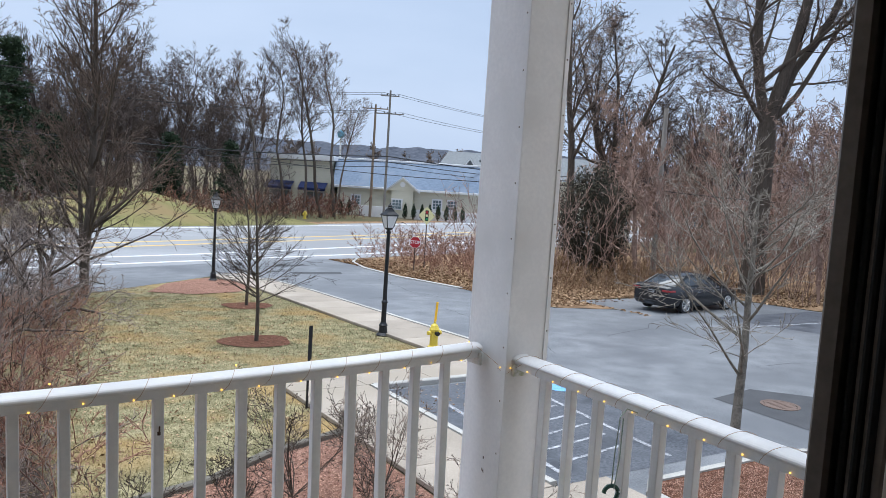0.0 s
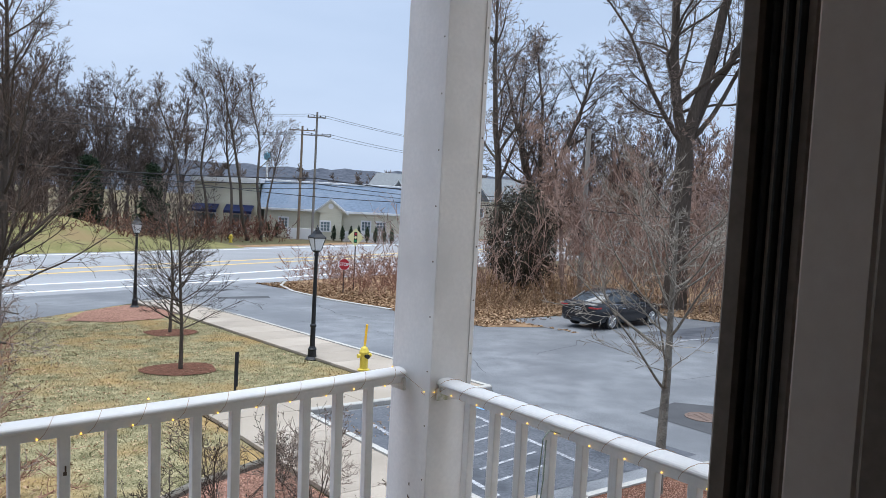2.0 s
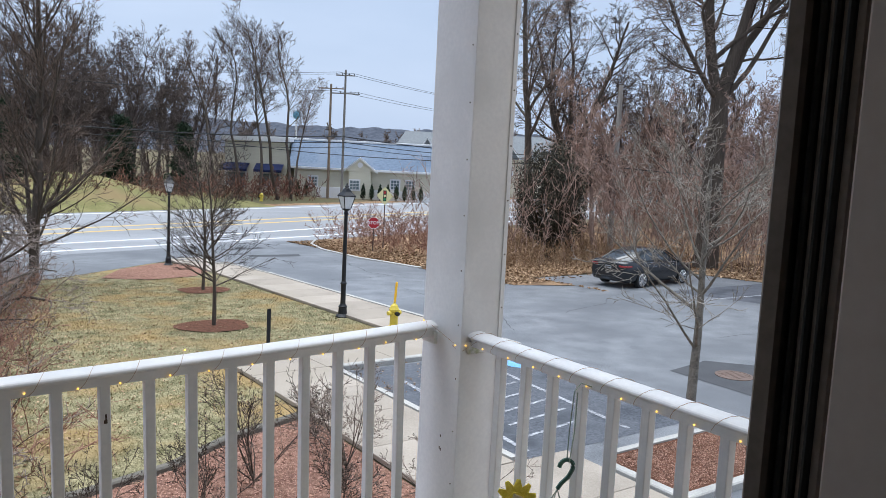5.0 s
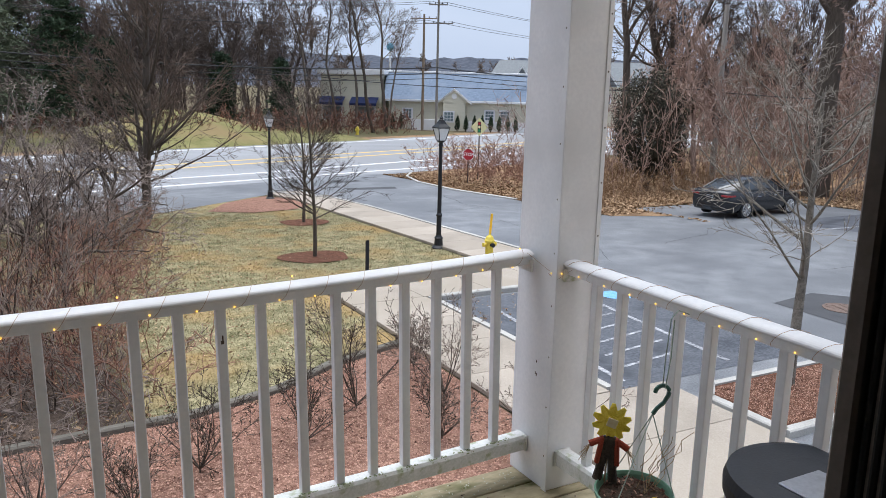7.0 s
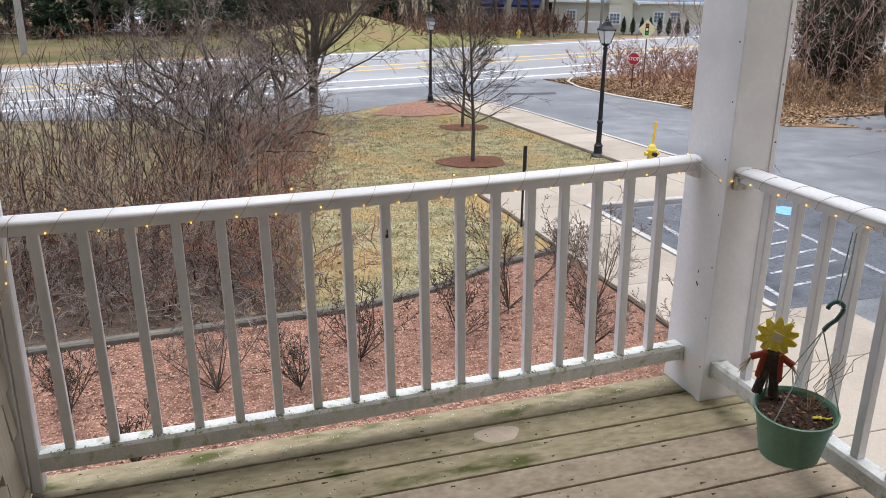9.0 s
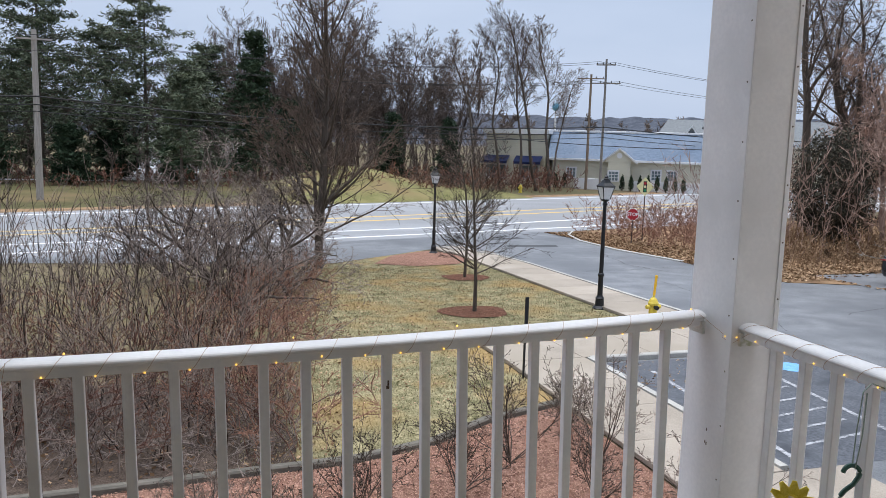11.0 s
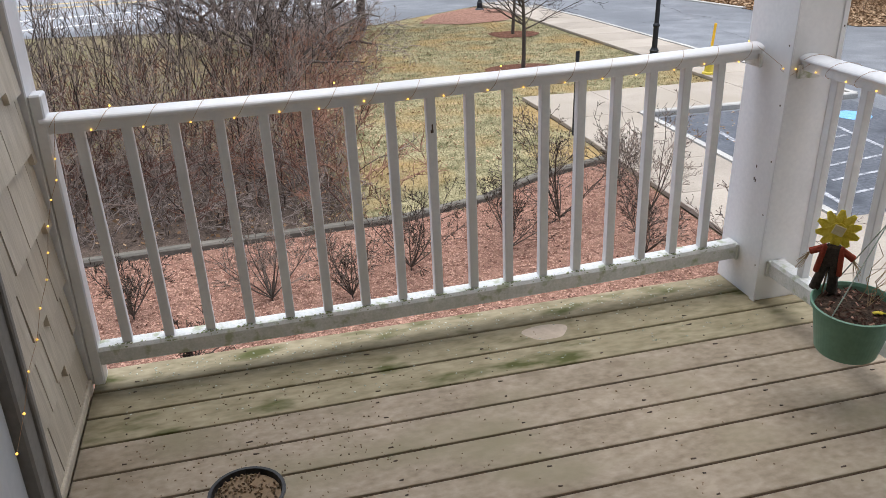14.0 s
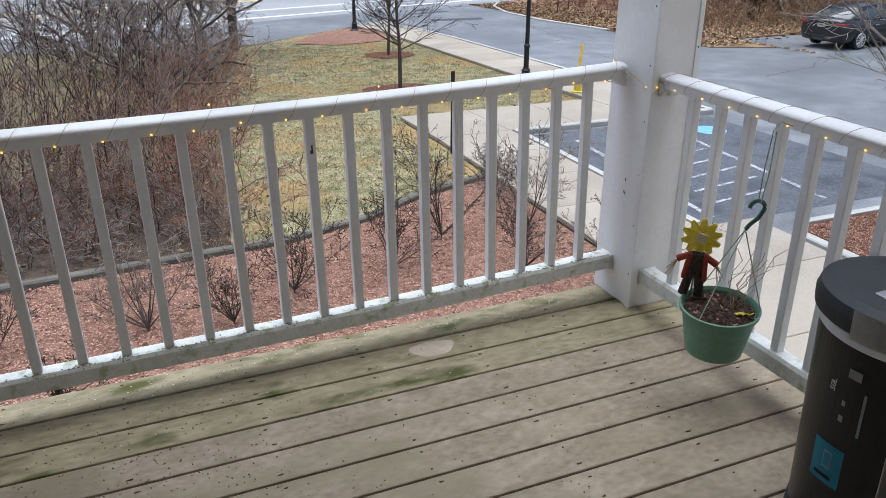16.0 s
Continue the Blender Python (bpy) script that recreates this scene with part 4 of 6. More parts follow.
M_SIGNY = mat("pale_yellow_sign", (0.70, 0.66, 0.34), (0.78, 0.74, 0.42), 6, 0.45, 0)
M_WHITE = mat("sign_white", (0.75, 0.75, 0.75), (0.82, 0.82, 0.82), 6, 0.45, 0)
M_GREEN = mat("sign_green", (0.02, 0.25, 0.10), (0.03, 0.30, 0.13), 6, 0.45, 0)
M_SIGNPOST = mat("rusty_sign_post", (0.07, 0.045, 0.04), (0.13, 0.09, 0.075), 10, 0.7, 0.1)
M_POLE = mat("weathered_pole_wood", (0.15, 0.135, 0.12), (0.25, 0.23, 0.205), 3, 0.9, 0.3, 30, stretch=(3, 3, 0.3))
M_POLE_PALE = mat("bleached_pole_wood", (0.26, 0.235, 0.21), (0.40, 0.37, 0.335), 3, 0.9, 0.3, 30, stretch=(3, 3, 0.3))
M_POLE_TAN = mat("tan_pole_wood", (0.19, 0.14, 0.10), (0.27, 0.205, 0.15), 3, 0.9, 0.3, 30, stretch=(3, 3, 0.3))
M_CABLE = mat("black_cable", (0.012, 0.012, 0.013), (0.025, 0.025, 0.027), 5, 0.6, 0)


def street_lamp(x, y, height, label):
    """A black lantern lamp on a fluted post."""
    t = thing("street_lamp", label, "street lamp", pose(x, y, ground_z(y) - 0.01), "lantern street lamps")
    h = height - 0.78
    prof = [(0.20, 0.0), (0.20, 0.05), (0.17, 0.08), (0.13, 0.12), (0.115, 0.30), (0.13, 0.33), (0.10, 0.37), (0.075, 0.42), (0.072, 0.95), (0.085, 0.97), (0.095, 1.0), (0.085, 1.03), (0.062, 1.06), (0.050, h - 0.1), (0.07, h - 0.08), (0.07, h - 0.05), (0.045, h)]
    part("post", lathe(bmesh.new(), prof, 16), M_BLACK, t)
    part("lantern_cup", lathe(bmesh.new(), [(0.05, h), (0.10, h + 0.03), (0.125, h + 0.06), (0.12, h + 0.075)], 16), M_BLACK, t)
    bm = bmesh.new()
    lo, hi, z0, z1 = 0.095, 0.175, h + 0.075, h + 0.42
    a = [bm.verts.new((sx * lo, sy * lo, z0)) for sx, sy in ((-1, -1), (1, -1), (1, 1), (-1, 1))]
    b = [bm.verts.new((sx * hi, sy * hi, z1)) for sx, sy in ((-1, -1), (1, -1), (1, 1), (-1, 1))]
    for k in range(4):
        bm.faces.new((a[k], a[(k + 1) % 4], b[(k + 1) % 4], b[k]))
    bm.faces.new(a[::-1])
    bm.faces.new(b)
    part("lantern_glass", bm, M_FROST, t, "frosted white lantern panes")
    bm = bmesh.new()
    for sx, sy in ((-1, -1), (1, -1), (1, 1), (-1, 1)):
        rod(bm, (sx * lo, sy * lo, z0), (sx * hi, sy * hi, z1), 0.013, n=6)
    box(bm, -hi - 0.02, -hi - 0.02, z1 - 0.005, hi + 0.02, hi + 0.02, z1 + 0.025, 0.006)
    part("lantern_frame", bm, M_BLACK, t)
    bm = bmesh.new()
    r0 = [bm.verts.new((sx * (hi + 0.02), sy * (hi + 0.02), z1 + 0.025)) for sx, sy in ((-1, -1), (1, -1), (1, 1), (-1, 1))]
    r1 = [bm.verts.new((sx * 0.11, sy * 0.11, z1 + 0.12)) for sx, sy in ((-1, -1), (1, -1), (1, 1), (-1, 1))]
    r2 = [bm.verts.new((sx * 0.07, sy * 0.07, z1 + 0.2)) for sx, sy in ((-1, -1), (1, -1), (1, 1), (-1, 1))]
    for p, q in ((r0, r1), (r1, r2)):
        for k in range(4):
            bm.faces.new((p[k], p[(k + 1) % 4], q[(k + 1) % 4], q[k]))
    bm.faces.new(r2)
    bm.faces.new(r0[::-1])
    part("lantern_roof", bm, M_BLACK, t)
    part("finial", lathe(bmesh.new(), [(0.075, z1 + 0.2), (0.08, z1 + 0.22), (0.05, z1 + 0.25), (0.06, z1 + 0.28), (0.02, z1 + 0.33), (0.008, z1 + 0.37)], 12), M_BLACK, t)


street_lamp(9.3, 17.7, 3.86, "black lantern street lamp beside the concrete walk")
street_lamp(8.55, 31.7, 3.86, "black lantern street lamp in a mulch bed")

hyd = thing("fire_hydrant", "yellow fire hydrant with orange marker pole", "fire hydrant", pose(9.5, 15.25, ground_z(15.25) + 0.10))
part("barrel", lathe(bmesh.new(), [(0.16, 0.0), (0.16, 0.04), (0.11, 0.06), (0.105, 0.42), (0.13, 0.45), (0.135, 0.50), (0.115, 0.54), (0.09, 0.60), (0.045, 0.64), (0.03, 0.66)], 18), M_HYD, hyd)
part("operating_nut", lathe(bmesh.new(), [(0.03, 0.66), (0.03, 0.70), (0.02, 0.71)], 6), M_HYD, hyd)
for d in ((-1, 0), (1, 0), (0, -1)):
    bm = bmesh.new()
    rod(bm, (d[0] * 0.09, d[1] * 0.09, 0.40), (d[0] * 0.17, d[1] * 0.17, 0.40), 0.05, 0.05, 12)
    rod(bm, (d[0] * 0.17, d[1] * 0.17, 0.40), (d[0] * 0.20, d[1] * 0.20, 0.40), 0.06, 0.055, 12)
    part("outlet_cap", bm, M_BLACK if d[1] else M_HYD, hyd)
part("marker_pole", box(bmesh.new(), -0.07, -0.02, 0.45, -0.01, 0.02, 1.22, 0.008, m=pose(0, 0, 0, 0, 4, 0)), M_AMBER, hyd, "tall orange marker paddle")

hyd2 = thing("fire_hydrant", "small yellow fire hydrant beyond the highway", "fire hydrant", pose(31.6, 76.6, -3.93))
part("barrel", lathe(bmesh.new(), [(0.2, 0.0), (0.2, 0.06), (0.15, 0.08), (0.15, 0.6), (0.19, 0.64), (0.14, 0.78), (0.05, 0.86)], 14), M_HYD, hyd2)
for d in (-1, 1):
    part("outlet_cap", rod(bmesh.new(), (d * 0.14, 0, 0.5), (d * 0.26, 0, 0.5), 0.08, 0.08, 10), M_HYD, hyd2)

# stop sign and signal-ahead sign, both facing the driveway
stop = thing("stop_sign", "red octagonal stop sign on a rusty post", "road sign", pose(20.2, 34.5, ground_z(34.5), 0, 0, -42))
part("sign_post", box(bmesh.new(), -0.03, 0.0, 0.0, 0.03, 0.04, 1.75, 0.004), M_SIGNPOST, stop)
bm = bmesh.new()
ring = [bm.verts.new((0.305 / math.cos(radians(22.5)) * math.cos(radians(22.5 + 45 * k)), 0, 1.55 + 0.305 / math.cos(radians(22.5)) * math.sin(radians(22.5 + 45 * k)))) for k in range(8)]
bm.faces.new(ring)
g = bmesh.ops.extrude_face_region(bm, geom=list(bm.faces))
bmesh.ops.translate(bm, vec=(0, -0.006, 0), verts=[e for e in g["geom"] if isinstance(e, bmesh.types.BMVert)])
plate = part("sign_plate", bm, M_WHITE, stop)
bm = bmesh.new()
bm.faces.new([bm.verts.new((0.285 / math.cos(radians(22.5)) * math.cos(radians(22.5 + 45 * k)), -0.009, 1.55 + 0.285 / math.cos(radians(22.5)) * math.sin(radians(22.5 + 45 * k)))) for k in range(8)])
part("sign_face", bm, M_STOPRED, stop, "red sign face")
tx = bpy.data.curves.new("sign_text", "FONT")
tx.body, tx.size, tx.extrude, tx.align_x, tx.align_y = "STOP", 0.24, 0.001, "CENTER", "CENTER"
tx.offset = 0.004
tx.materials.append(M_WHITE)
tob = new("sign_text", tx)
tob.parent = stop
tob.matrix_basis = pose(0, -0.013, 1.55, 90, 0, 0)

warn = thing("signal_ahead_sign", "pale yellow diamond traffic signal warning sign", "road sign", pose(21.75, 36.0, ground_z(36), 0, 0, -55))
part("sign_post", box(bmesh.new(), -0.03, 0.0, 0.0, 0.03, 0.04, 2.6, 0.004), M_SIGNPOST, warn)
bm = box(bmesh.new(), -0.36, -0.008, -0.36, 0.36, 0.0, 0.36, m=pose(0, 0, 2.95) @ Matrix.Rotation(radians(45), 4, "Y"))
part("sign_plate", bm, M_SIGNY, warn)
part("signal_symbol", box(bmesh.new(), -0.10, -0.012, 2.65, 0.10, -0.008, 3.25, 0.003), M_BLACK, warn)
for z, m_ in ((3.14, M_STOPRED), (2.95, M_SIGNY), (2.76, M_GREEN)):
    part("signal_disc", rod(bmesh.new(), (0, -0.016, z), (0, -0.012, z), 0.075, n=14), m_, warn)

thin = thing("marker_post", "thin dark metal post with a narrow plate", "sign post", pose(4.25, 11.35, ground_z(11)))
part("stake", box(bmesh.new(), -0.02, -0.015, 0.0, 0.02, 0.015, 1.55, 0.003), M_BLACK, thin)
part("plate", box(bmesh.new(), -0.045, -0.02, 0.95, 0.05, -0.014, 1.6, 0.004, m=pose(0, 0, 0, 0, 0, 20)), M_BLACK, thin)

# ---- utility poles and cables ----


def utility_pole(x, y, height, r, arms, material, label, z=None, turn=0):
    t = thing("utility_pole", label, "utility pole", pose(x, y, ground_z(y) if z is None else z, 0, 0, turn), "utility poles")
    part("pole", rod(bmesh.new(), (0, 0, -0.2), (0, 0, height), r, r * 0.7, 12), material, t)
    for h, w in arms:
        arm = part("crossarm", box(bmesh.new(), -w / 2, -r - 0.06, h - 0.06, w / 2, -r + 0.05, h + 0.06, 0.01), material, t)
        for k in (-0.46, -0.16, 0.2, 0.46):
            part("insulator", lathe(bmesh.new(), [(0.03, 0.0), (0.06, 0.05), (0.04, 0.09), (0.06, 0.13), (0.03, 0.18)], 8, (k * w, -r, h + 0.06)), M_BLACK, arm)
    return t


p2 = utility_pole(40.2, 75.2, 14.2, 0.15, ((13.6, 2.0), (11.7, 3.2)), M_POLE, "grey wooden utility pole with two crossarms", turn=-33)
p1 = utility_pole(42.2, 82.3, 13.2, 0.17, ((12.7, 3.0),), M_POLE_TAN, "tan wooden utility pole with one crossarm", turn=-33)
pl = utility_pole(-12.65, 65.0, 12.6, 0.27, ((11.9, 2.4),), M_POLE_PALE, "weathered wooden utility pole by the highway", turn=10)
pr = utility_pole(31.3, 27.9, 9.3, 0.17, (), M_POLE_PALE, "bare wooden utility pole behind the parked car")
coil = [(0.42 * math.cos(a_) * 0.6 - 0.3, -0.2, 3.9 + 0.6 * math.sin(a_)) for a_ in np.linspace(0, 2 * math.pi * 3, 60)]
tube("cable_coil", [(c[0] + 0.02 * math.sin(3 * i), c[1] + 0.03 * math.cos(2 * i), c[2]) for i, c in enumerate(coil)], 0.05, M_CABLE, pr, "coil of black cable hung on the pole")


def cable(p, q, sag, r, label):
    p, q = Vector(p), Vector(q)
    pts = [p.lerp(q, t) - Vector((0, 0, 4 * sag * t * (1 - t))) for t in np.linspace(0, 1, 22)]
    ob = tube("overhead_cable", pts, r, M_CABLE)
    return tagged(ob, label, "cable", "overhead cables")


for dz, r in ((2.9, 0.06), (2.3, 0.045), (1.8, 0.035)):
    cable((40.2, 75.0, dz + 0.3), (-12.65, 64.8, dz + 0.9), 0.9, r, "black cable strung between poles along the highway")
    cable((-12.65, 64.8, dz + 0.9), (-75, 43, dz + 1.5), 1.0, r, "black cable strung between poles along the highway")
    cable((40.2, 75.0, dz + 0.3), (110, 100, dz + 1.2), 1.2, r, "black cable strung between poles along the highway")
for dx, z, zz in ((-0.9, 9.95, 8.3), (0.9, 9.95, 8.3), (-1.4, 8.0, 7.2), (1.4, 8.0, 7.2)):
    cable((40.2 + dx, 75.0, z), (-12.65 + dx, 64.8, zz), 1.3, 0.02, "thin power line high over the highway")
    cable((40.2 + dx, 75.0, z), (110 + dx, 96, z + 1.0), 1.6, 0.02, "thin power line high over the highway")
    cable((-12.65 + dx, 64.8, zz), (-80, 40 + dx, zz), 1.3, 0.02, "thin power line high over the highway")
cable((31.3, 27.8, 1.5), (70, 24, 2.5), 0.7, 0.03, "thin cable sagging through the bare trees")
cable((31.3, 27.8, 1.7), (12, 62, 3.0), 0.9, 0.025, "thin cable sagging through the bare trees")

M_SIDEROAD = mat("pale_side_road", (0.36, 0.375, 0.40), (0.47, 0.485, 0.51), 0.2, 0.7, 0.1, 6)
M_VERGE = mat("dull_green_verge", (0.06, 0.06, 0.026), (0.135, 0.12, 0.06), 0.4, 0.95, 0.4, 6, c3=(0.16, 0.12, 0.065), big=0.12, spec=0.1)
sheet("far_lawn", [(-60, 42), (-30, 51), (4.5, 63.5), (4.5, 88), (-60, 82)], 0.006, M_VERGE, "dull green winter grass beyond the highway", "lawn")
sheet("side_road", [(-9.0, 91), (-1.0, 91), (0.5, 165), (-9.5, 165)], 0.02, M_SIDEROAD, "pale wet side road seen under the pines", "road")
sheet("side_road", [(-60, 89), (-9.2, 89.5), (-9.2, 91.5), (-60, 93)], 0.02, M_SIDEROAD, "pale wet side road seen under the pines", "road")

# ---- buildings beyond the highway ----
M_SIDING = mat("cream_clapboard", (0.60, 0.57, 0.45), (0.70, 0.67, 0.55), 2, 0.6, 0.1, 20, stretch=(0.3, 0.3, 8))
M_ROOFB = mat("blue_grey_shingles", (0.085, 0.12, 0.175), (0.15, 0.20, 0.275), 3, 0.85, 0.3, 20, c3=(0.15, 0.19, 0.25), big=0.4)
M_ROOFG = mat("grey_shingles", (0.14, 0.155, 0.165), (0.21, 0.225, 0.235), 3, 0.85, 0.3, 20)
M_TRIMW = mat("white_building_trim", (0.72, 0.73, 0.74), (0.80, 0.80, 0.81), 2, 0.5, 0.02)
M_PANE = mat("dark_window_pane", (0.10, 0.14, 0.16), (0.2, 0.26, 0.28), 1.5, 0.1, 0, spec=0.8)
M_NAVY = mat("navy_awning", (0.02, 0.035, 0.12), (0.035, 0.055, 0.17), 4, 0.8, 0.05)
M_BRICK = mat("red_brick_house", (0.20, 0.085, 0.06), (0.30, 0.15, 0.11), 8, 0.9, 0.2, 30)


def hip_roof(bm, x0, y0, x1, y1, z, rise, hip0, hip1, over=0.5):
    x0, x1, y0, y1 = x0 - over, x1 + over, y0 - over, y1 + over
    ym = (y0 + y1) / 2
    e = [bm.verts.new(c) for c in ((x0, y0, z), (x1, y0, z), (x1, y1, z), (x0, y1, z))]
    r = [bm.verts.new((x0 + hip0, ym, z + rise)), bm.verts.new((x1 - hip1, ym, z + rise))]
    for f in ((e[0], e[1], r[1], r[0]), (e[2], e[3], r[0], r[1]), (e[3], e[0], r[0]), (e[1], e[2], r[1])):
        bm.faces.new(f)
    bm.faces.new(e[::-1])
    return bm


def window_at(parent, x, y, z0, w, h, rows=3, cols=3):
    wdw = part("window", box(bmesh.new(), x - w / 2 - 0.14, y - 0.10, z0 - 0.14, x + w / 2 + 0.14, y - 0.02, z0 + h + 0.14, 0.01), M_TRIMW, parent)
    for i in range(cols):
        for j in range(rows):
            a, b = x - w / 2 + w * i / cols + 0.03, x - w / 2 + w * (i + 1) / cols - 0.03
            c, d = z0 + h * j / rows + 0.03, z0 + h * (j + 1) / rows - 0.03
            part("pane", box(bmesh.new(), a, y - 0.125, c, b, y - 0.10, d), M_PANE, wdw)
    return wdw


shop = thing("shop_building", "low cream shop with a blue-grey hipped roof", "building", pose(40.2, 87.3, -3.94, 0, 0, -35))
part("wall", box(bmesh.new(), 0, 0, 0, 24, 14, 3.5), M_SIDING, shop)
bm = bmesh.new()
vs = [bm.verts.new(q) for q in ((-0.5, -0.5, 3.5), (24.5, -0.5, 3.5), (21.0, 5.5, 6.75), (-1.3, 5.5, 6.75), (21.0, 14, 6.75), (-1.3, 14, 6.75), (24.5, 14.5, 3.5), (-0.5, 14.5, 3.5))]
for q in ((0, 1, 2, 3), (3, 2, 4, 5), (1, 6, 4, 2), (7, 0, 3, 5), (6, 7, 5, 4)):
    bm.faces.new([vs[k] for k in q])
part("roof", bm, M_ROOFB, shop)
part("roof_coping", box(bmesh.new(), -1.4, 5.3, 6.7, 21.0, 14.2, 6.95, 0.03), M_TRIMW, shop)
part("fascia", box(bmesh.new(), -0.55, -0.58, 3.3, 24.55, -0.46, 3.55, 0.01), M_TRIMW, shop)
bm = bmesh.new()
vs = [bm.verts.new(c) for c in ((6.2, -0.9, 3.3), (9.8, -0.9, 3.3), (8.0, -0.9, 4.75), (6.2, 5.0, 3.3), (9.8, 5.0, 3.3), (8.0, 5.0, 4.75))]
bm.faces.new((vs[0], vs[1], vs[2]))
part("gable_front", bm, M_SIDING, shop)
part("porch_wall", box(bmesh.new(), 6.7, -0.85, 0.0, 9.3, 0.2, 3.3), M_SIDING, shop)
bm = bmesh.new()
for s_ in (-1, 1):
    p, q = Vector((8.0, -1.0, 4.85)), Vector((8.0 + s_ * 2.1, -1.0, 3.2))
    extrude_profile(bm, [(0.0, -0.12), (0.16, -0.12), (0.16, 0.12), (0.0, 0.12)], p, q, up=(0, 0, 1))
part("gable_trim", bm, M_TRIMW, shop)
bm = bmesh.new()
vs = [bm.verts.new(c) for c in ((6.0, -1.05, 3.3), (8.0, -1.05, 4.9), (10.0, -1.05, 3.3), (6.0, 5.0, 3.3), (8.0, 5.0, 4.9), (10.0, 5.0, 3.3))]
bm.faces.new((vs[0], vs[1], vs[4], vs[3]))
bm.faces.new((vs[1], vs[2], vs[5], vs[4]))
part("gable_roof", bm, M_ROOFB, shop)
part("round_vent", rod(bmesh.new(), (8.0, -0.95, 4.05), (8.0, -0.88, 4.05), 0.32, n=16), M_TRIMW, shop)
for x in (2.3, 12.2, 14.0, 20.5):
    window_at(shop, x, 0.0, 1.3, 1.0, 1.1)
window_at(shop, 7.4, -0.85, 1.1, 1.1, 1.1)
part("fence_panel", box(bmesh.new(), 3.0, -1.6, 0.0, 6.6, -1.5, 1.3, 0.02), M_TRIMW, shop)
part("fence_panel", box(bmesh.new(), 9.6, -1.6, 0.0, 17.5, -1.5, 1.2, 0.02), M_TRIMW, shop)
wing = thing("flat_roofed_shop", "pale shop wing with white flat roof and navy awnings", "building", pose(40.2, 87.3, -3.94, 0, 0, -35))
part("wall", box(bmesh.new(), -9.0, 2.5, 0, -1.35, 14, 6.4), M_SIDING, wing)
part("parapet", box(bmesh.new(), -9.4, 2.1, 6.3, -1.0, 14.4, 6.95, 0.03), M_TRIMW, wing)
for x in (-7.6, -3.4):
    bm = bmesh.new()
    vs = [bm.verts.new(c) for c in ((x - 1.7, 2.5, 3.6), (x + 1.7, 2.5, 3.6), (x + 1.7, 0.9, 2.9), (x - 1.7, 0.9, 2.9), (x - 1.7, 0.9, 2.6), (x + 1.7, 0.9, 2.6))]
    bm.faces.new((vs[0], vs[1], vs[2], vs[3]))
    bm.faces.new((vs[3], vs[2], vs[5], vs[4]))
    bmesh.ops.solidify(bm, geom=list(bm.faces), thickness=0.04)
    part("awning", bm, M_NAVY, wing, "navy fabric awning")
    window_at(wing, x, 2.5, 0.8, 2.4, 1.6, 1, 2)
# gabled houses behind
back = thing("gabled_house", "grey-roofed house with white gabled dormers", "house", pose(62.0, 100.0, -3.94, 0, 0, -35))
part("wall", box(bmesh.new(), 0, 0, 0, 26, 10, 5.6), M_SIDING, back)
part("roof", hip_roof(bmesh.new(), 0, 0, 26, 10, 5.6, 3.6, 2.0, 2.0), M_ROOFG, back)
for x in (5.0, 11.0, 17.0):
    bm = bmesh.new()
    vs = [bm.verts.new(c) for c in ((x - 1.6, -0.8, 5.6), (x + 1.6, -0.8, 5.6), (x, -0.8, 8.0), (x - 1.6, 4, 5.6), (x + 1.6, 4, 5.6), (x, 4, 8.0))]
    for f in ((0, 1, 2), (0, 2, 5, 3), (2, 1, 4, 5)):
        bm.faces.new([vs[i] for i in f])
    part("dormer", bm, M_ROOFG, back)
    bm = bmesh.new()
    for s_ in (-1, 1):
        extrude_profile(bm, [(0.0, -0.15), (0.2, -0.15), (0.2, 0.15), (0.0, 0.15)], (x, -0.9, 8.1), (x + s_ * 1.8, -0.9, 5.5))
    part("dormer_trim", bm, M_TRIMW, back)
    window_at(back, x, -0.05, 3.2, 1.6, 1.3, 2, 2)
gable = thing("white_house", "white two-storey gabled house beyond the shop", "house", pose(65.9, 98.0, -3.94, 0, 0, -30))
part("wall", box(bmesh.new(), 0, 0, 0, 9, 8, 5.4), M_TRIMW, gable)
bm = bmesh.new()
vs = [bm.verts.new(c) for c in ((-0.4, -0.4, 5.4), (9.4, -0.4, 5.4), (4.5, -0.4, 8.4), (-0.4, 8.4, 5.4), (9.4, 8.4, 5.4), (4.5, 8.4, 8.4))]
for q in ((0, 1, 2), (3, 5, 4), (0, 2, 5, 3), (1, 4, 5, 2), (0, 3, 4, 1)):
    bm.faces.new([vs[k] for k in q])
part("roof", bm, M_ROOFG, gable)
for s_ in (-1, 1):
    part("gable_trim", extrude_profile(bmesh.new(), [(0.0, -0.2), (0.25, -0.2), (0.25, 0.2), (0.0, 0.2)], (4.5, -0.5, 8.5), (4.5 + s_ * 5.1, -0.5, 5.35)), M_TRIMW, gable)
for x, z in ((1.6, 0.8), (5.6, 0.8), (1.6, 3.3), (5.6, 3.3)):
    window_at(gable, x + 0.8, 0.0, z, 1.3, 1.4, 2, 2)
house2 = thing("white_house", "white house half hidden behind pines", "house", pose(-8.0, 128.0, -3.94, 0, 0, 6))
part("wall", box(bmesh.new(), 0, 0, 0, 15, 8, 4.2), M_TRIMW, house2)
part("roof", hip_roof(bmesh.new(), 0, 0, 15, 8, 4.2, 2.6, 2.0, 2.0), M_ROOFG, house2)
for x in (3, 7, 11):
    window_at(house2, x, 0, 1.2, 1.3, 1.3, 2, 2)
house3 = thing("brick_house", "reddish house glimpsed through bare woods", "house", pose(66.0, 62.0, -3.9, 0, 0, -50))
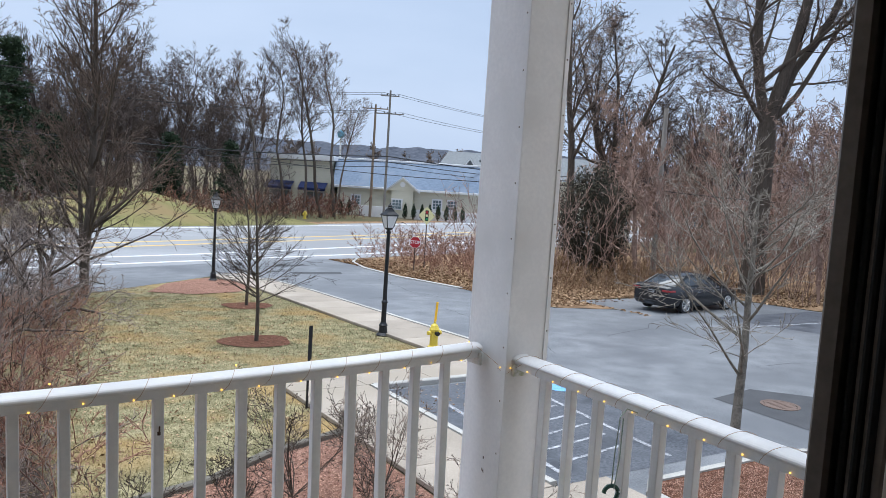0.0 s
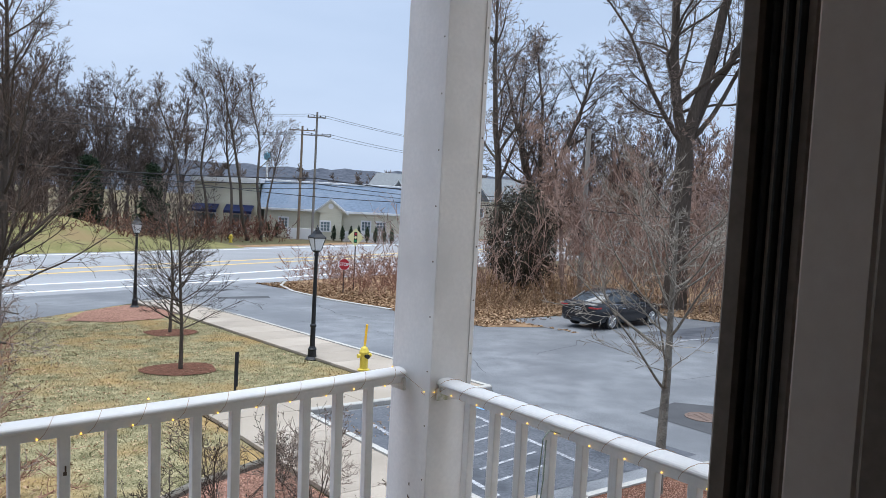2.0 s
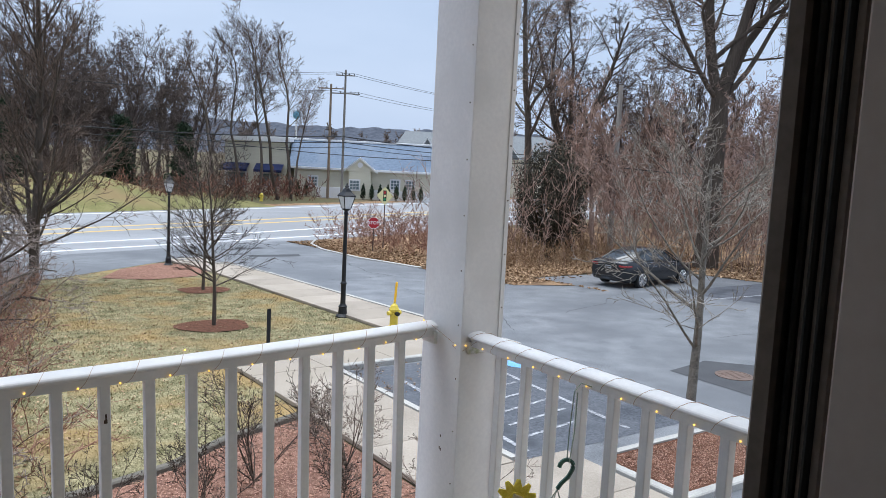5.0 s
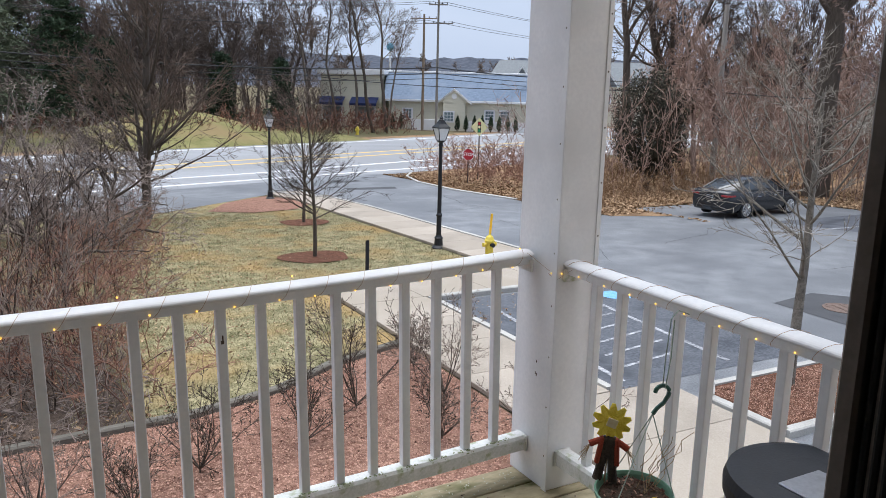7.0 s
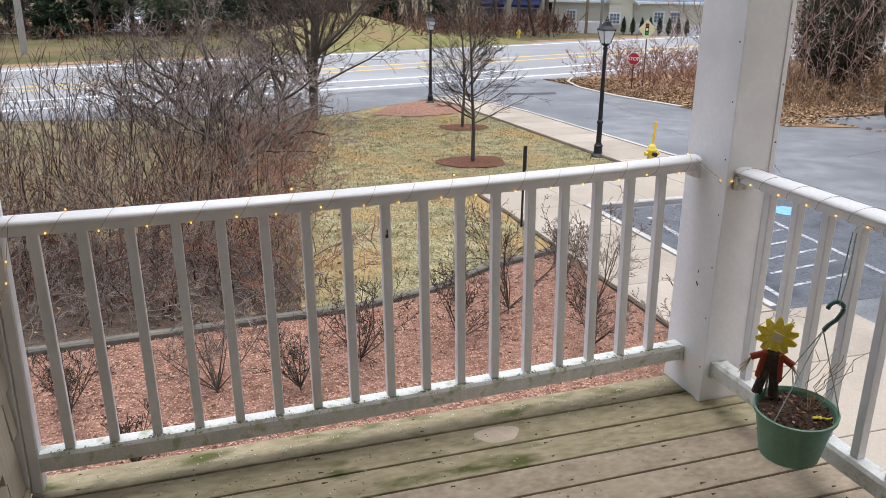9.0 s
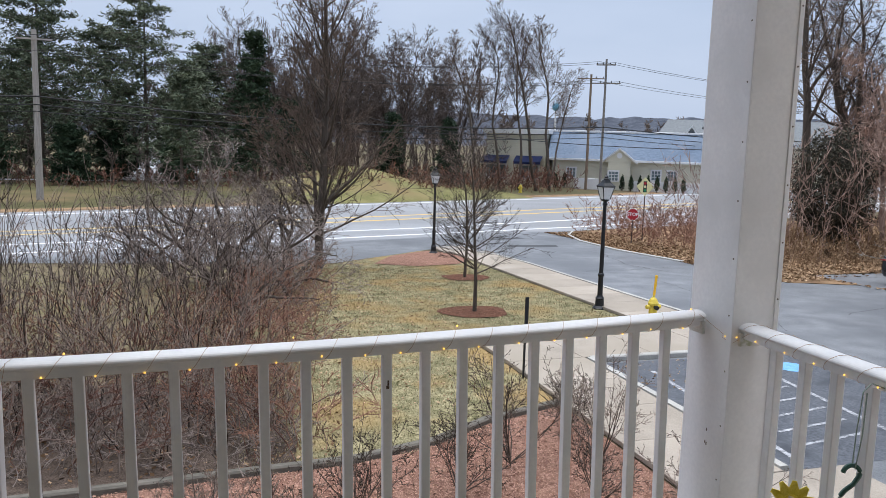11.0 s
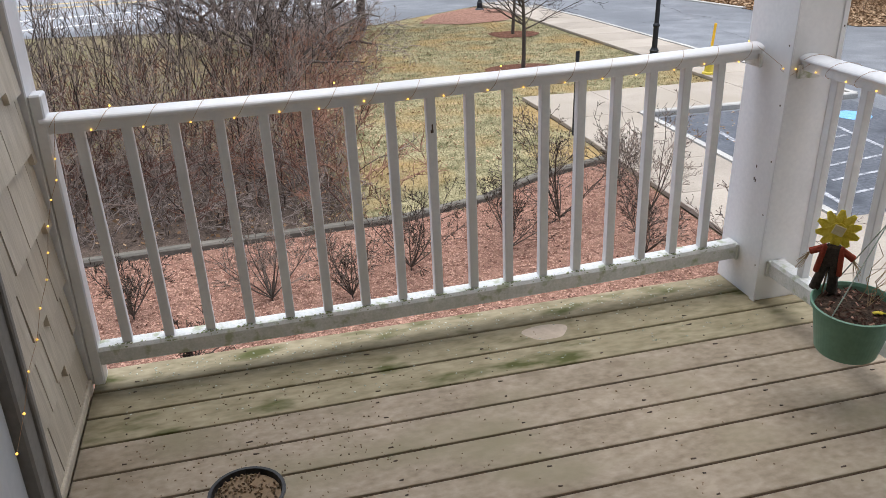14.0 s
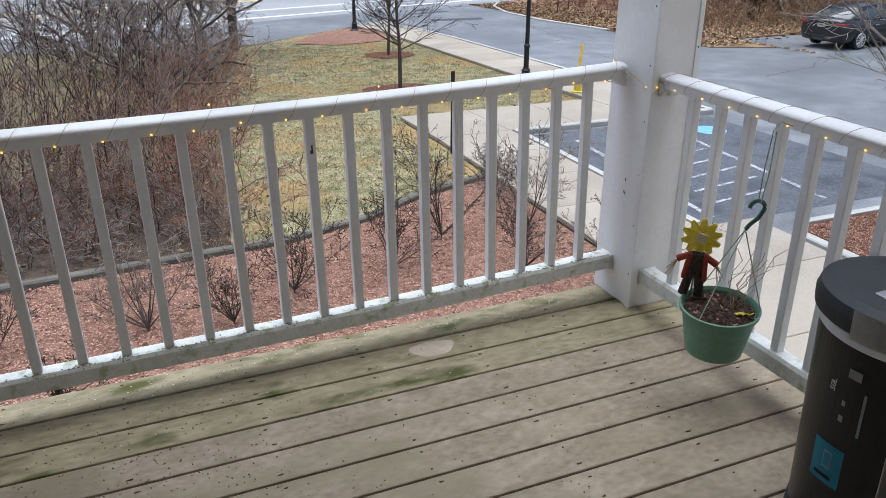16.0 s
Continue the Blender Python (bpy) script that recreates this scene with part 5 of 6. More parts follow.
part("wall", box(bmesh.new(), 0, 0, 0, 14, 8, 4.5), M_BRICK, house3)
part("roof", hip_roof(bmesh.new(), 0, 0, 14, 8, 4.5, 2.6, 0.3, 0.3), M_ROOFG, house3)
for x in (2.5, 6, 10):
    window_at(house3, x, 0, 1.4, 1.4, 1.6, 2, 2)
shed = thing("garden_shed", "small shed with a red-brown shingled roof", "shed", pose(34.3, 14.0, -3.05, 0, 0, -60))
part("wall", box(bmesh.new(), 0, 0, 0, 5, 4, 2.4), M_TRIMW, shed)
part("roof", hip_roof(bmesh.new(), 0, 0, 5, 4, 2.4, 1.2, 0.1, 0.1), M_BRICK, shed)
tower = thing("water_tower", "pale blue water tower on the far hills", "water tower", pose(262, 560, 20))
part("tank", lathe(bmesh.new(), [(1, 4), (2.4, 5), (2.8, 7), (2.4, 9), (0.5, 10)], 16), mat("blue_tank_paint", (0.12, 0.38, 0.55), (0.16, 0.44, 0.6), 1, 0.6, 0), tower)
part("tower_leg", lathe(bmesh.new(), [(0.8, -14), (0.6, 4)], 10), M_TRIMW, tower)
for i, (x, y) in enumerate(((53.0, 74.6), (57.5, 73.5))):
    lp = thing("light_pole", "slim black parking lot light pole", "light pole", pose(x, y, -3.94))
    part("pole", rod(bmesh.new(), (0, 0, 0), (0, 0, 7.4), 0.09, 0.07, 8), M_BLACK, lp)
    part("lamp_head", box(bmesh.new(), -0.9, -0.15, 7.3, 0.1, 0.15, 7.5, 0.03), M_BLACK, lp)

# ---- parked car ----
M_CAR = mat("black_car_paint", (0.008, 0.009, 0.011), (0.012, 0.013, 0.016), 3, 0.22, 0, spec=0.45, coat=0.3)
M_CARGLASS = mat("dark_car_glass", (0.02, 0.026, 0.032), (0.03, 0.038, 0.045), 2, 0.12, 0, spec=0.7, coat=0.2)
M_TYRE = mat("tyre_rubber", (0.012, 0.012, 0.013), (0.022, 0.022, 0.023), 12, 0.85, 0.1)
M_ALLOY = mat("silver_alloy", (0.45, 0.46, 0.48), (0.58, 0.59, 0.61), 12, 0.3, 0, metal=0.9)
M_TAIL = mat("red_tail_lamp", (0.22, 0.01, 0.012), (0.32, 0.02, 0.02), 12, 0.2, 0, coat=0.6)
M_CHROME = mat("chrome_trim", (0.65, 0.66, 0.68), (0.75, 0.76, 0.78), 8, 0.12, 0, metal=1.0)

car = thing("parked_car", "black four-door sedan parked facing the woods", "car", pose(21.85, 19.2, ground_z(19) + 0.016, 0, 0, 6))


def loft(bm, stations):
    """Joins cross-sections (x, list of (y, z)) into one skin, mirrored about the middle."""
    rings = []
    for x, sec in stations:
        ring = [bm.verts.new((x, -y, z)) for y, z in sec] + [bm.verts.new((x, y, z)) for y, z in reversed(sec)]
        rings.append(ring)
    k = len(rings[0])
    for a, b in zip(rings, rings[1:]):
        for i in range(k):
            bm.faces.new((a[i], a[(i + 1) % k], b[(i + 1) % k], b[i])).smooth = True
    bm.faces.new(rings[0][::-1])
    bm.faces.new(rings[-1])
    return bm


def lower(x, w, zb, zs, zt):
    return (x, [(0.0, zb), (w * 0.86, zb), (w * 0.97, zb + 0.12), (w, zs * 0.75), (w * 0.985, zs), (w * 0.93, zt - 0.03), (w * 0.8, zt), (0.0, zt + 0.02)])


body = [lower(0.0, 0.76, 0.42, 0.78, 0.95), lower(0.06, 0.84, 0.30, 0.80, 1.03), lower(0.25, 0.90, 0.24, 0.82, 1.06), lower(0.8, 0.925, 0.22, 0.82, 1.04), lower(1.4, 0.93, 0.20, 0.80, 0.99), lower(2.4, 0.93, 0.20, 0.78, 0.97), lower(3.4, 0.93, 0.20, 0.76, 0.96), lower(3.9, 0.92, 0.21, 0.74, 0.92), lower(4.5, 0.88, 0.24, 0.68, 0.82), lower(4.75, 0.80, 0.30, 0.60, 0.72), lower(4.85, 0.62, 0.38, 0.55, 0.62)]
cb = part("body", loft(bmesh.new(), body), M_CAR, car)
cab = []
for x, w0, w1, z0, z1 in ((0.42, 0.74, 0.60, 1.02, 1.05), (1.15, 0.82, 0.56, 0.98, 1.36), (1.75, 0.83, 0.58, 0.96, 1.46), (2.35, 0.83, 0.58, 0.95, 1.47), (2.95, 0.83, 0.56, 0.94, 1.38), (3.85, 0.76, 0.60, 0.91, 0.96)):
    cab.append((x, [(0.0, z0), (w0, z0), (w0 * 0.97, z0 + 0.3 * (z1 - z0)), (w1 + 0.05, z1 - 0.05), (w1 * 0.8, z1), (0.0, z1 + 0.015)]))
part("cabin_glass", loft(bmesh.new(), cab), M_CARGLASS, car, "dark tinted windows")
roof = []
for x, w1, z1 in ((1.02, 0.52, 1.315), (1.2, 0.575, 1.385), (1.75, 0.60, 1.475), (2.35, 0.60, 1.485), (2.85, 0.58, 1.415), (3.0, 0.53, 1.37)):
    roof.append((x, [(0.0, z1 - 0.03), (w1, z1 - 0.06), (w1 * 0.98, z1 - 0.03), (w1 * 0.8, z1), (0.0, z1 + 0.012)]))
part("roof", loft(bmesh.new(), roof), M_CAR, car)
for s_ in (-1, 1):
    for p, q in (((0.5, 0.72, 1.03), (1.2, 0.60, 1.37)), ((1.95, 0.845, 0.95), (1.98, 0.61, 1.46)), ((3.8, 0.76, 0.95), (2.95, 0.58, 1.40))):
        part("pillar", rod(bmesh.new(), (p[0], s_ * p[1], p[2]), (q[0], s_ * q[1], q[2]), 0.035, 0.03, 6), M_CAR, car)
    bm = bmesh.new()
    pts = [(0.55, 0.75, 1.03), (1.3, 0.845, 0.985), (2.4, 0.845, 0.965), (3.6, 0.80, 0.945)]
    for p, q in zip(pts, pts[1:]):
        rod(bm, (p[0], s_ * p[1], p[2]), (q[0], s_ * q[1], q[2]), 0.012, n=6)
    part("window_trim", bm, M_CHROME, car)
    bm = bmesh.new()
    box(bm, -0.02, 0.50, 0.84, 0.10, 0.80, 0.92, 0.02, 2)
    box(bm, 0.02, 0.76, 0.85, 0.36, 0.89, 0.92, 0.02, 2)
    for v in bm.verts:
        v.co.y *= s_
    part("tail_light", bm, M_TAIL, car, "red tail light")
    part("door_mirror", box(bmesh.new(), 3.3, s_ * 0.98 - 0.09, 0.93, 3.42, s_ * 0.98 + 0.09, 1.05, 0.03, 2), M_CAR, car)
    for x in (1.7, 2.75):
        part("door_handle", box(bmesh.new(), x, s_ * 0.935 - 0.015, 0.80, x + 0.2, s_ * 0.935 + 0.015, 0.83, 0.008), M_CHROME, car)
    for x in (1.02, 3.87):
        wheel = part("wheel", rod(bmesh.new(), (x, s_ * 0.74, 0.335), (x, s_ * 0.93, 0.335), 0.335, 0.335, 28), M_TYRE, car)
        bm = rod(bmesh.new(), (x, s_ * 0.90, 0.335), (x, s_ * 0.936, 0.335), 0.245, 0.235, 24)
        part("rim", bm, M_BLACK, wheel)
        bm = bmesh.new()
        for k in range(10):
            a_ = radians(36 * k)
            rod(bm, (x + 0.04 * math.cos(a_), s_ * 0.94, 0.335 + 0.04 * math.sin(a_)), (x + 0.23 * math.cos(a_), s_ * 0.938, 0.335 + 0.23 * math.sin(a_)), 0.018, 0.022, 6)
        rod(bm, (x, s_ * 0.93, 0.335), (x, s_ * 0.95, 0.335), 0.06, 0.05, 12)
        for k in range(24):
            a_, b_ = radians(15 * k), radians(15 * k + 15)
            rod(bm, (x + 0.238 * math.cos(a_), s_ * 0.938, 0.335 + 0.238 * math.sin(a_)), (x + 0.238 * math.cos(b_), s_ * 0.938, 0.335 + 0.238 * math.sin(b_)), 0.014, n=5)
        part("spokes", bm, M_ALLOY, wheel, "bright alloy spokes")
part("number_plate", box(bmesh.new(), -0.012, -0.15, 0.76, 0.03, 0.15, 0.86, 0.004), M_PRINT, car)
part("plate_bar", box(bmesh.new(), -0.016, -0.12, 0.79, -0.012, 0.12, 0.84), M_BLACK, car)
part("bumper_trim", box(bmesh.new(), -0.02, -0.7, 0.42, 0.1, 0.7, 0.46, 0.01), M_BLACK, car)

# ---- trees and brush ----
M_BARK = mat("grey_brown_bark", (0.055, 0.043, 0.034), (0.125, 0.10, 0.08), 4, 0.95, 0.5, 40, stretch=(3, 3, 0.6), dist=0.02)
M_TWIG = mat("brown_twigs", (0.035, 0.027, 0.023), (0.25, 0.195, 0.165), 1.5, 0.95, 0, 8, island=1.1, spec=0.1)
M_TWIG_BROWN = mat("warm_brown_twigs", (0.05, 0.036, 0.028), (0.17, 0.125, 0.10), 1.5, 0.95, 0, 8, island=0.7, spec=0.1)
M_TWIG_RED = mat("red_brown_twigs", (0.11, 0.055, 0.042), (0.33, 0.185, 0.135), 1.0, 0.95, 0, 8, island=0.7, spec=0.1)
M_TWIG_TAN = mat("tan_twigs", (0.138, 0.088, 0.07), (0.35, 0.243, 0.196), 0.8, 0.95, 0, 8, island=0.7, spec=0.1)
M_TWIG_GREY = mat("grey_twigs", (0.06, 0.047, 0.042), (0.28, 0.23, 0.205), 1.5, 0.95, 0, 8, island=0.9, spec=0.1)
M_TWIG_PALE = mat("pale_grey_twigs", (0.20, 0.175, 0.145), (0.42, 0.385, 0.335), 1.5, 0.9, 0, 8, island=0.6, spec=0.15)
M_PALEBARK = mat("pale_smooth_bark", (0.085, 0.075, 0.062), (0.25, 0.225, 0.19), 9, 0.9, 0.5, 50)
M_FARWOOD = mat("far_bare_woods", (0.095, 0.075, 0.067), (0.23, 0.188, 0.165), 0.2, 0.95, 0, 2, island=0.5, spec=0.05)
M_NEEDLE = mat("pine_needles", (0.05, 0.068, 0.042), (0.16, 0.185, 0.12), 0.6, 0.8, 0, 6, island=0.6, spec=0.2)
M_CONIFER = mat("dark_conifer", (0.018, 0.034, 0.018), (0.045, 0.07, 0.038), 0.6, 0.8, 0, 6, island=0.6, spec=0.2)
M_DRYGRASS = mat("dry_brown_grass", (0.16, 0.095, 0.055), (0.33, 0.225, 0.14), 1.0, 0.95, 0, 8, island=0.8, spec=0.1)
M_SHRUBLEAF = mat("dull_shrub_leaves", (0.035, 0.035, 0.018), (0.10, 0.085, 0.045), 6, 0.8, 0, 20, island=0.8)
M_BLADE = mat("lawn_blades", (0.085, 0.085, 0.033), (0.44, 0.39, 0.24), 2.6, 0.95, 0, 12, island=0.8, spec=0.1, c3=(0.36, 0.26, 0.12), big=0.6)
M_HILL = mat("haze_tinted_hill", (0.05, 0.058, 0.075), (0.11, 0.12, 0.145), 0.09, 1.0, 0, 0.3, spec=0.0)
M_IVY = mat("evergreen_shrub_leaves", (0.04, 0.036, 0.024), (0.13, 0.11, 0.072), 0.8, 0.8, 0, 6, island=0.7)


def segs_mesh(name, segs, sides, material, rmin=0.0):
    """Tapered tubes for all segments (p0, p1, r0, r1), in one mesh; two sides make thin blades for far twigs."""
    s = np.asarray(segs, float)
    p0, p1, r0, r1 = s[:, 0:3], s[:, 3:6], np.maximum(s[:, 6], rmin), np.maximum(s[:, 7], rmin)
    d = p1 - p0
    d /= np.linalg.norm(d, axis=1, keepdims=True) + 1e-9
    ref = np.where(np.abs(d[:, 2:3]) > 0.9, [[1.0, 0, 0]], [[0, 0, 1.0]])
    u = np.cross(d, ref)
    u /= np.linalg.norm(u, axis=1, keepdims=True) + 1e-9
    w = np.cross(d, u)
    n = len(s)
    if sides == 2:
        a = np.random.default_rng(n).uniform(0, np.pi, (n, 1))
        b = (u * np.cos(a) + w * np.sin(a)) * 1.35
        v = np.stack([p0 - b * r0[:, None], p0 + b * r0[:, None], p1 + b * r1[:, None], p1 - b * r1[:, None]], 1).reshape(-1, 3)
        return soup(name, v, np.arange(4 * n).reshape(n, 4), material)
    ang = 2 * np.pi * np.arange(sides) / sides
    ring = np.cos(ang)[None, :, None] * u[:, None] + np.sin(ang)[None, :, None] * w[:, None]
    v = np.concatenate([p0[:, None] + ring * r0[:, None, None], p1[:, None] + ring * r1[:, None, None]], 1).reshape(-1, 3)
    k = np.arange(sides)
    quad = np.stack([k, (k + 1) % sides, sides + (k + 1) % sides, sides + k], 1)
    f = (np.arange(n)[:, None, None] * 2 * sides + quad[None]).reshape(-1, 4)
    return soup(name, v, f, material, True)


def soup(name, v, f, material, smooth=False):
    """A mesh from arrays of corners and equal-sided faces."""
    me = bpy.data.meshes.new(name)
    k = f.shape[1]
    me.vertices.add(len(v))
    me.vertices.foreach_set("co", np.ascontiguousarray(v, np.float32).ravel())
    me.loops.add(f.size)
    me.loops.foreach_set("vertex_index", np.ascontiguousarray(f, np.int32).ravel())
    me.polygons.add(len(f))
    me.polygons.foreach_set("loop_start", np.arange(0, f.size, k, dtype=np.int32))
    if smooth:
        me.polygons.foreach_set("use_smooth", np.ones(len(f), bool))
    me.materials.append(material)
    me.update(calc_edges=True)
    me.validate()
    return me


def flakes(name, centres, size, material, rng, flat=0.0, shape=3):
    """Small randomly turned leaves, one a centre."""
    c = np.asarray(centres, float)
    n = len(c)
    a, b = rng.normal(size=(n, 3)), rng.normal(size=(n, 3))
    a[:, 2] *= 1 - flat
    b[:, 2] *= 1 - flat
    a /= np.linalg.norm(a, axis=1, keepdims=True) + 1e-9
    b -= a * (a * b).sum(1, keepdims=True)
    b /= np.linalg.norm(b, axis=1, keepdims=True) + 1e-9
    s = (np.asarray(size) * rng.uniform(0.6, 1.3, n))[:, None]
    if shape == 3:
        v = np.stack([c - a * s, c + b * s * 0.5, c + a * s], 1)
    else:
        v = np.stack([c - a * s, c + b * s * 0.55, c + a * s, c - b * s * 0.55], 1)
    f = np.arange(n * shape).reshape(n, shape)
    return soup(name, v.reshape(-1, 3), f, material)


def grow(seed, height, radius, levels, first=0.25, angle=(0, 45, 45, 45, 45), ratio=(0, 0.45, 0.5, 0.5, 0.5), kids=(10, 6, 5, 4, 0), lift=(0.0, 0.10, 0.06, 0.03, 0.0), wob=(0.05, 0.12, 0.16, 0.2, 0.2), nseg=(9, 6, 4, 3, 2), lean=(0, 0), taper=0.75, forks=()):
    """The limbs of a leafless tree: for each level a list of segments."""
    rng = random.Random(seed)
    out = [[] for _ in range(levels)]

    def limb(p, d, length, r, lev):
        n = nseg[lev]
        step = length / n
        spots = sorted(rng.uniform(first if lev == 0 else 0.2, 1.0) for _ in range(kids[lev])) if lev + 1 < levels else []
        for i in range(n):
            j = wob[lev]
            d = Vector((d.x + rng.gauss(0, j), d.y + rng.gauss(0, j), d.z + rng.gauss(0, j * 0.7) + lift[lev])).normalized()
            q = p + d * step
            ra, rb = r * (1 - taper * i / n), r * (1 - taper * (i + 1) / n)
            out[lev].append((*p, *q, ra, rb))
            while spots and spots[0] <= (i + 1) / n:
                s = spots.pop(0)
                at = p.lerp(q, s * n - i)
                side = Vector((rng.gauss(0, 1), rng.gauss(0, 1), rng.gauss(0, 0.5)))
                side = (side - d * side.dot(d)).normalized()
                a = radians(angle[lev + 1] * rng.uniform(0.7, 1.3))
                nd = (d * math.cos(a) + side * math.sin(a)).normalized()
                ln = length * ratio[lev + 1] * rng.uniform(0.7, 1.2) * (1.15 - 0.55 * s)
                limb(at, nd, ln, max(0.004, r * (1 - taper * s) * rng.uniform(0.34, 0.55)), lev + 1)
            p = q

    if forks:
        p = Vector((0, 0, 0))
        base = forks[0]
        out[0].append((0, 0, -0.2, 0, 0, base * 0.3, radius * 1.2, radius))
        out[0].append((0, 0, base * 0.3, 0, 0, base, radius, radius * 0.74))
        for dx, dy, ln, rr in forks[1:]:
            limb(Vector((0, 0, base * 0.9)), Vector((dx, dy, 1)).normalized(), ln, radius * rr, 0)
    else:
        limb(Vector((0, 0, -0.1)), Vector((lean[0], lean[1], 1)).normalized(), height, radius, 0)
    return out


def bare_tree(name, label, x, y, levels, bark, twig, turn=0.0, scale=1.0, rmin=0.004, z=None, group="", trunk_levels=2):
    """A tree with trunk and limbs as one part and its twigs as another."""
    t = thing(name, label, "tree", pose(x, y, ground_z(y) if z is None else z, 0, 0, turn), group)
    t.scale = (scale,) * 3
    thick = [s for lev in levels[:trunk_levels] for s in lev]
    thin = [s for lev in levels[trunk_levels:] for s in lev]
    part("trunk", segs_mesh("trunk", thick, 7, bark, rmin), None, t)
    part("crown", segs_mesh("crown", thin, 3, twig, rmin), None, t)
    return t


# the tall upright tree at the lawn's edge
lv = grow(11, 12.2, 0.17, 5, first=0.12, angle=(0, 50, 40, 38, 38), ratio=(0, 0.29, 0.44, 0.46, 0.46), kids=(54, 9, 5, 3, 0), lift=(0.0, 0.14, 0.10, 0.06, 0.03), wob=(0.03, 0.07, 0.10, 0.13, 0.15), nseg=(9, 6, 4, 2, 1))
skirt = grow(12, 5.5, 0.13, 5, first=0.2, angle=(0, 72, 45, 45, 42), ratio=(0, 0.72, 0.46, 0.46, 0.45), kids=(20, 9, 6, 3, 0), lift=(0.0, 0.10, 0.09, 0.05, 0.03), wob=(0.03, 0.10, 0.13, 0.15, 0.16))
lv = [p + q for p, q in zip(lv, skirt)]
bare_tree("roadside_tree", "tall upright leafless tree at the lawn edge", 2.75, 27.5, lv, M_BARK, M_TWIG_BROWN, rmin=0.0065)
# two young trees in mulch rings
young_kw = dict(first=0.27, angle=(0, 64, 42, 40), ratio=(0, 0.40, 0.46, 0.45), kids=(40, 8, 5, 0), lift=(0, 0.08, 0.05, 0.04), wob=(0.03, 0.06, 0.10, 0.12))
bare_tree("young_tree", "young leafless tree in a ring of mulch", 5.6, 17.95, grow(21, 4.3, 0.06, 4, **young_kw), M_BARK, M_TWIG, rmin=0.0032, group="young lawn trees")
bare_tree("young_tree", "young leafless tree in a ring of mulch", 7.47, 24.25, grow(22, 4.5, 0.06, 4, **young_kw), M_BARK, M_TWIG, rmin=0.0035, group="young lawn trees")
# pale tree in the parking island
lv = grow(37, 4.6, 0.095, 5, first=0.32, angle=(0, 62, 46, 44, 42), ratio=(0, 0.54, 0.48, 0.46, 0.44), kids=(19, 8, 5, 3, 0), lift=(0.02, 0.10, 0.10, 0.08, 0.05), wob=(0.022, 0.11, 0.14, 0.17, 0.18))
bare_tree("island_tree", "leafless pale-barked tree in a parking island", 8.77, 5.25, lv, M_PALEBARK, M_TWIG_PALE, rmin=0.0038, z=-2.86)
# great oak behind the car
lv = grow(45, 18, 0.54, 5, first=0.1, forks=(9.0, (-0.16, 0.08, 16, 0.52), (0.12, -0.06, 17, 0.6), (0.42, -0.30, 15, 0.46), (-0.75, 0.42, 9, 0.26), (0.9, -0.6, 10, 0.26)), angle=(0, 56, 52, 48, 46), ratio=(0, 0.40, 0.48, 0.46, 0.45), kids=(15, 10, 7, 5, 0), lift=(0.05, 0.06, 0.04, 0.03, 0), wob=(0.10, 0.22, 0.25, 0.26, 0.25), nseg=(10, 7, 4, 2, 1))
bare_tree("oak_tree", "great leafless oak with a forked grey trunk", 32.2, 22.3, lv, M_BARK, M_TWIG, rmin=0.008, turn=0)
# tree with a spreading crown in the woods edge
lv = grow(52, 14, 0.42, 5, first=0.15, forks=(6.0, (-0.55, 0.3, 9.5, 0.6), (0.3, -0.25, 11, 0.66), (0.02, 0.1, 11, 0.5), (-0.2, 0.25, 11, 0.5)), angle=(0, 46, 46, 44, 44), ratio=(0, 0.38, 0.48, 0.46, 0.45), kids=(15, 9, 6, 5, 0), lift=(0.06, 0.08, 0.05, 0.03, 0), wob=(0.08, 0.15, 0.18, 0.2, 0.2), nseg=(9, 6, 4, 2, 1))
bare_tree("spreading_tree", "leafless spreading tree at the woods edge", 40.0, 40.4, lv, M_BARK, M_TWIG, rmin=0.009)
lv = grow(53, 18, 0.3, 5, first=0.35, angle=(0, 42, 45, 45, 45), ratio=(0, 0.34, 0.45, 0.45, 0.45), kids=(20, 8, 6, 3, 0), wob=(0.07, 0.14, 0.19, 0.2, 0.2))
bare_tree("tall_tree", "tall leafless tree at the woods edge", 31.6, 35.0, lv, M_BARK, M_TWIG, rmin=0.01)

# tall crooked trees by the far kerb of the highway
tall = [grow(60 + k, 19, 0.2, 4, first=0.42, angle=(0, 36, 40, 40), ratio=(0, 0.28, 0.45, 0.45), kids=(22, 10, 7, 0), lift=(0.02, 0.1, 0.06, 0.03), wob=(0.12, 0.16, 0.2, 0.22)) for k in range(4)]
for i, (x, y, s, tr) in enumerate(((36.8, 80.6, 1.0, 0), (34.6, 79.2, 1.02, 80), (33.4, 81.5, 0.92, 200), (31.0, 81.0, 0.86, 140), (29.0, 83.5, 0.9, 30), (37.6, 82.5, 0.72, 260))):
    bare_tree("crooked_tree", "tall crooked leafless tree beyond the highway", x, y, tall[i % 4], M_BARK, M_TWIG_BROWN, tr, s, 0.012, group="crooked roadside trees", trunk_levels=1)

# woods behind, too many to count
nrng = np.random.default_rng(7)
templates = []
for k in range(5):
    lv = grow(80 + k, 14, 0.17, 4, first=0.3, angle=(0, 38, 42, 42), ratio=(0, 0.32, 0.45, 0.45), kids=(22, 8, 5, 0), lift=(0.02, 0.1, 0.06, 0.03), wob=(0.07, 0.13, 0.18, 0.2), nseg=(7, 3, 2, 1, 1))
    templates.append(np.array([s for l_ in lv for s in l_]))


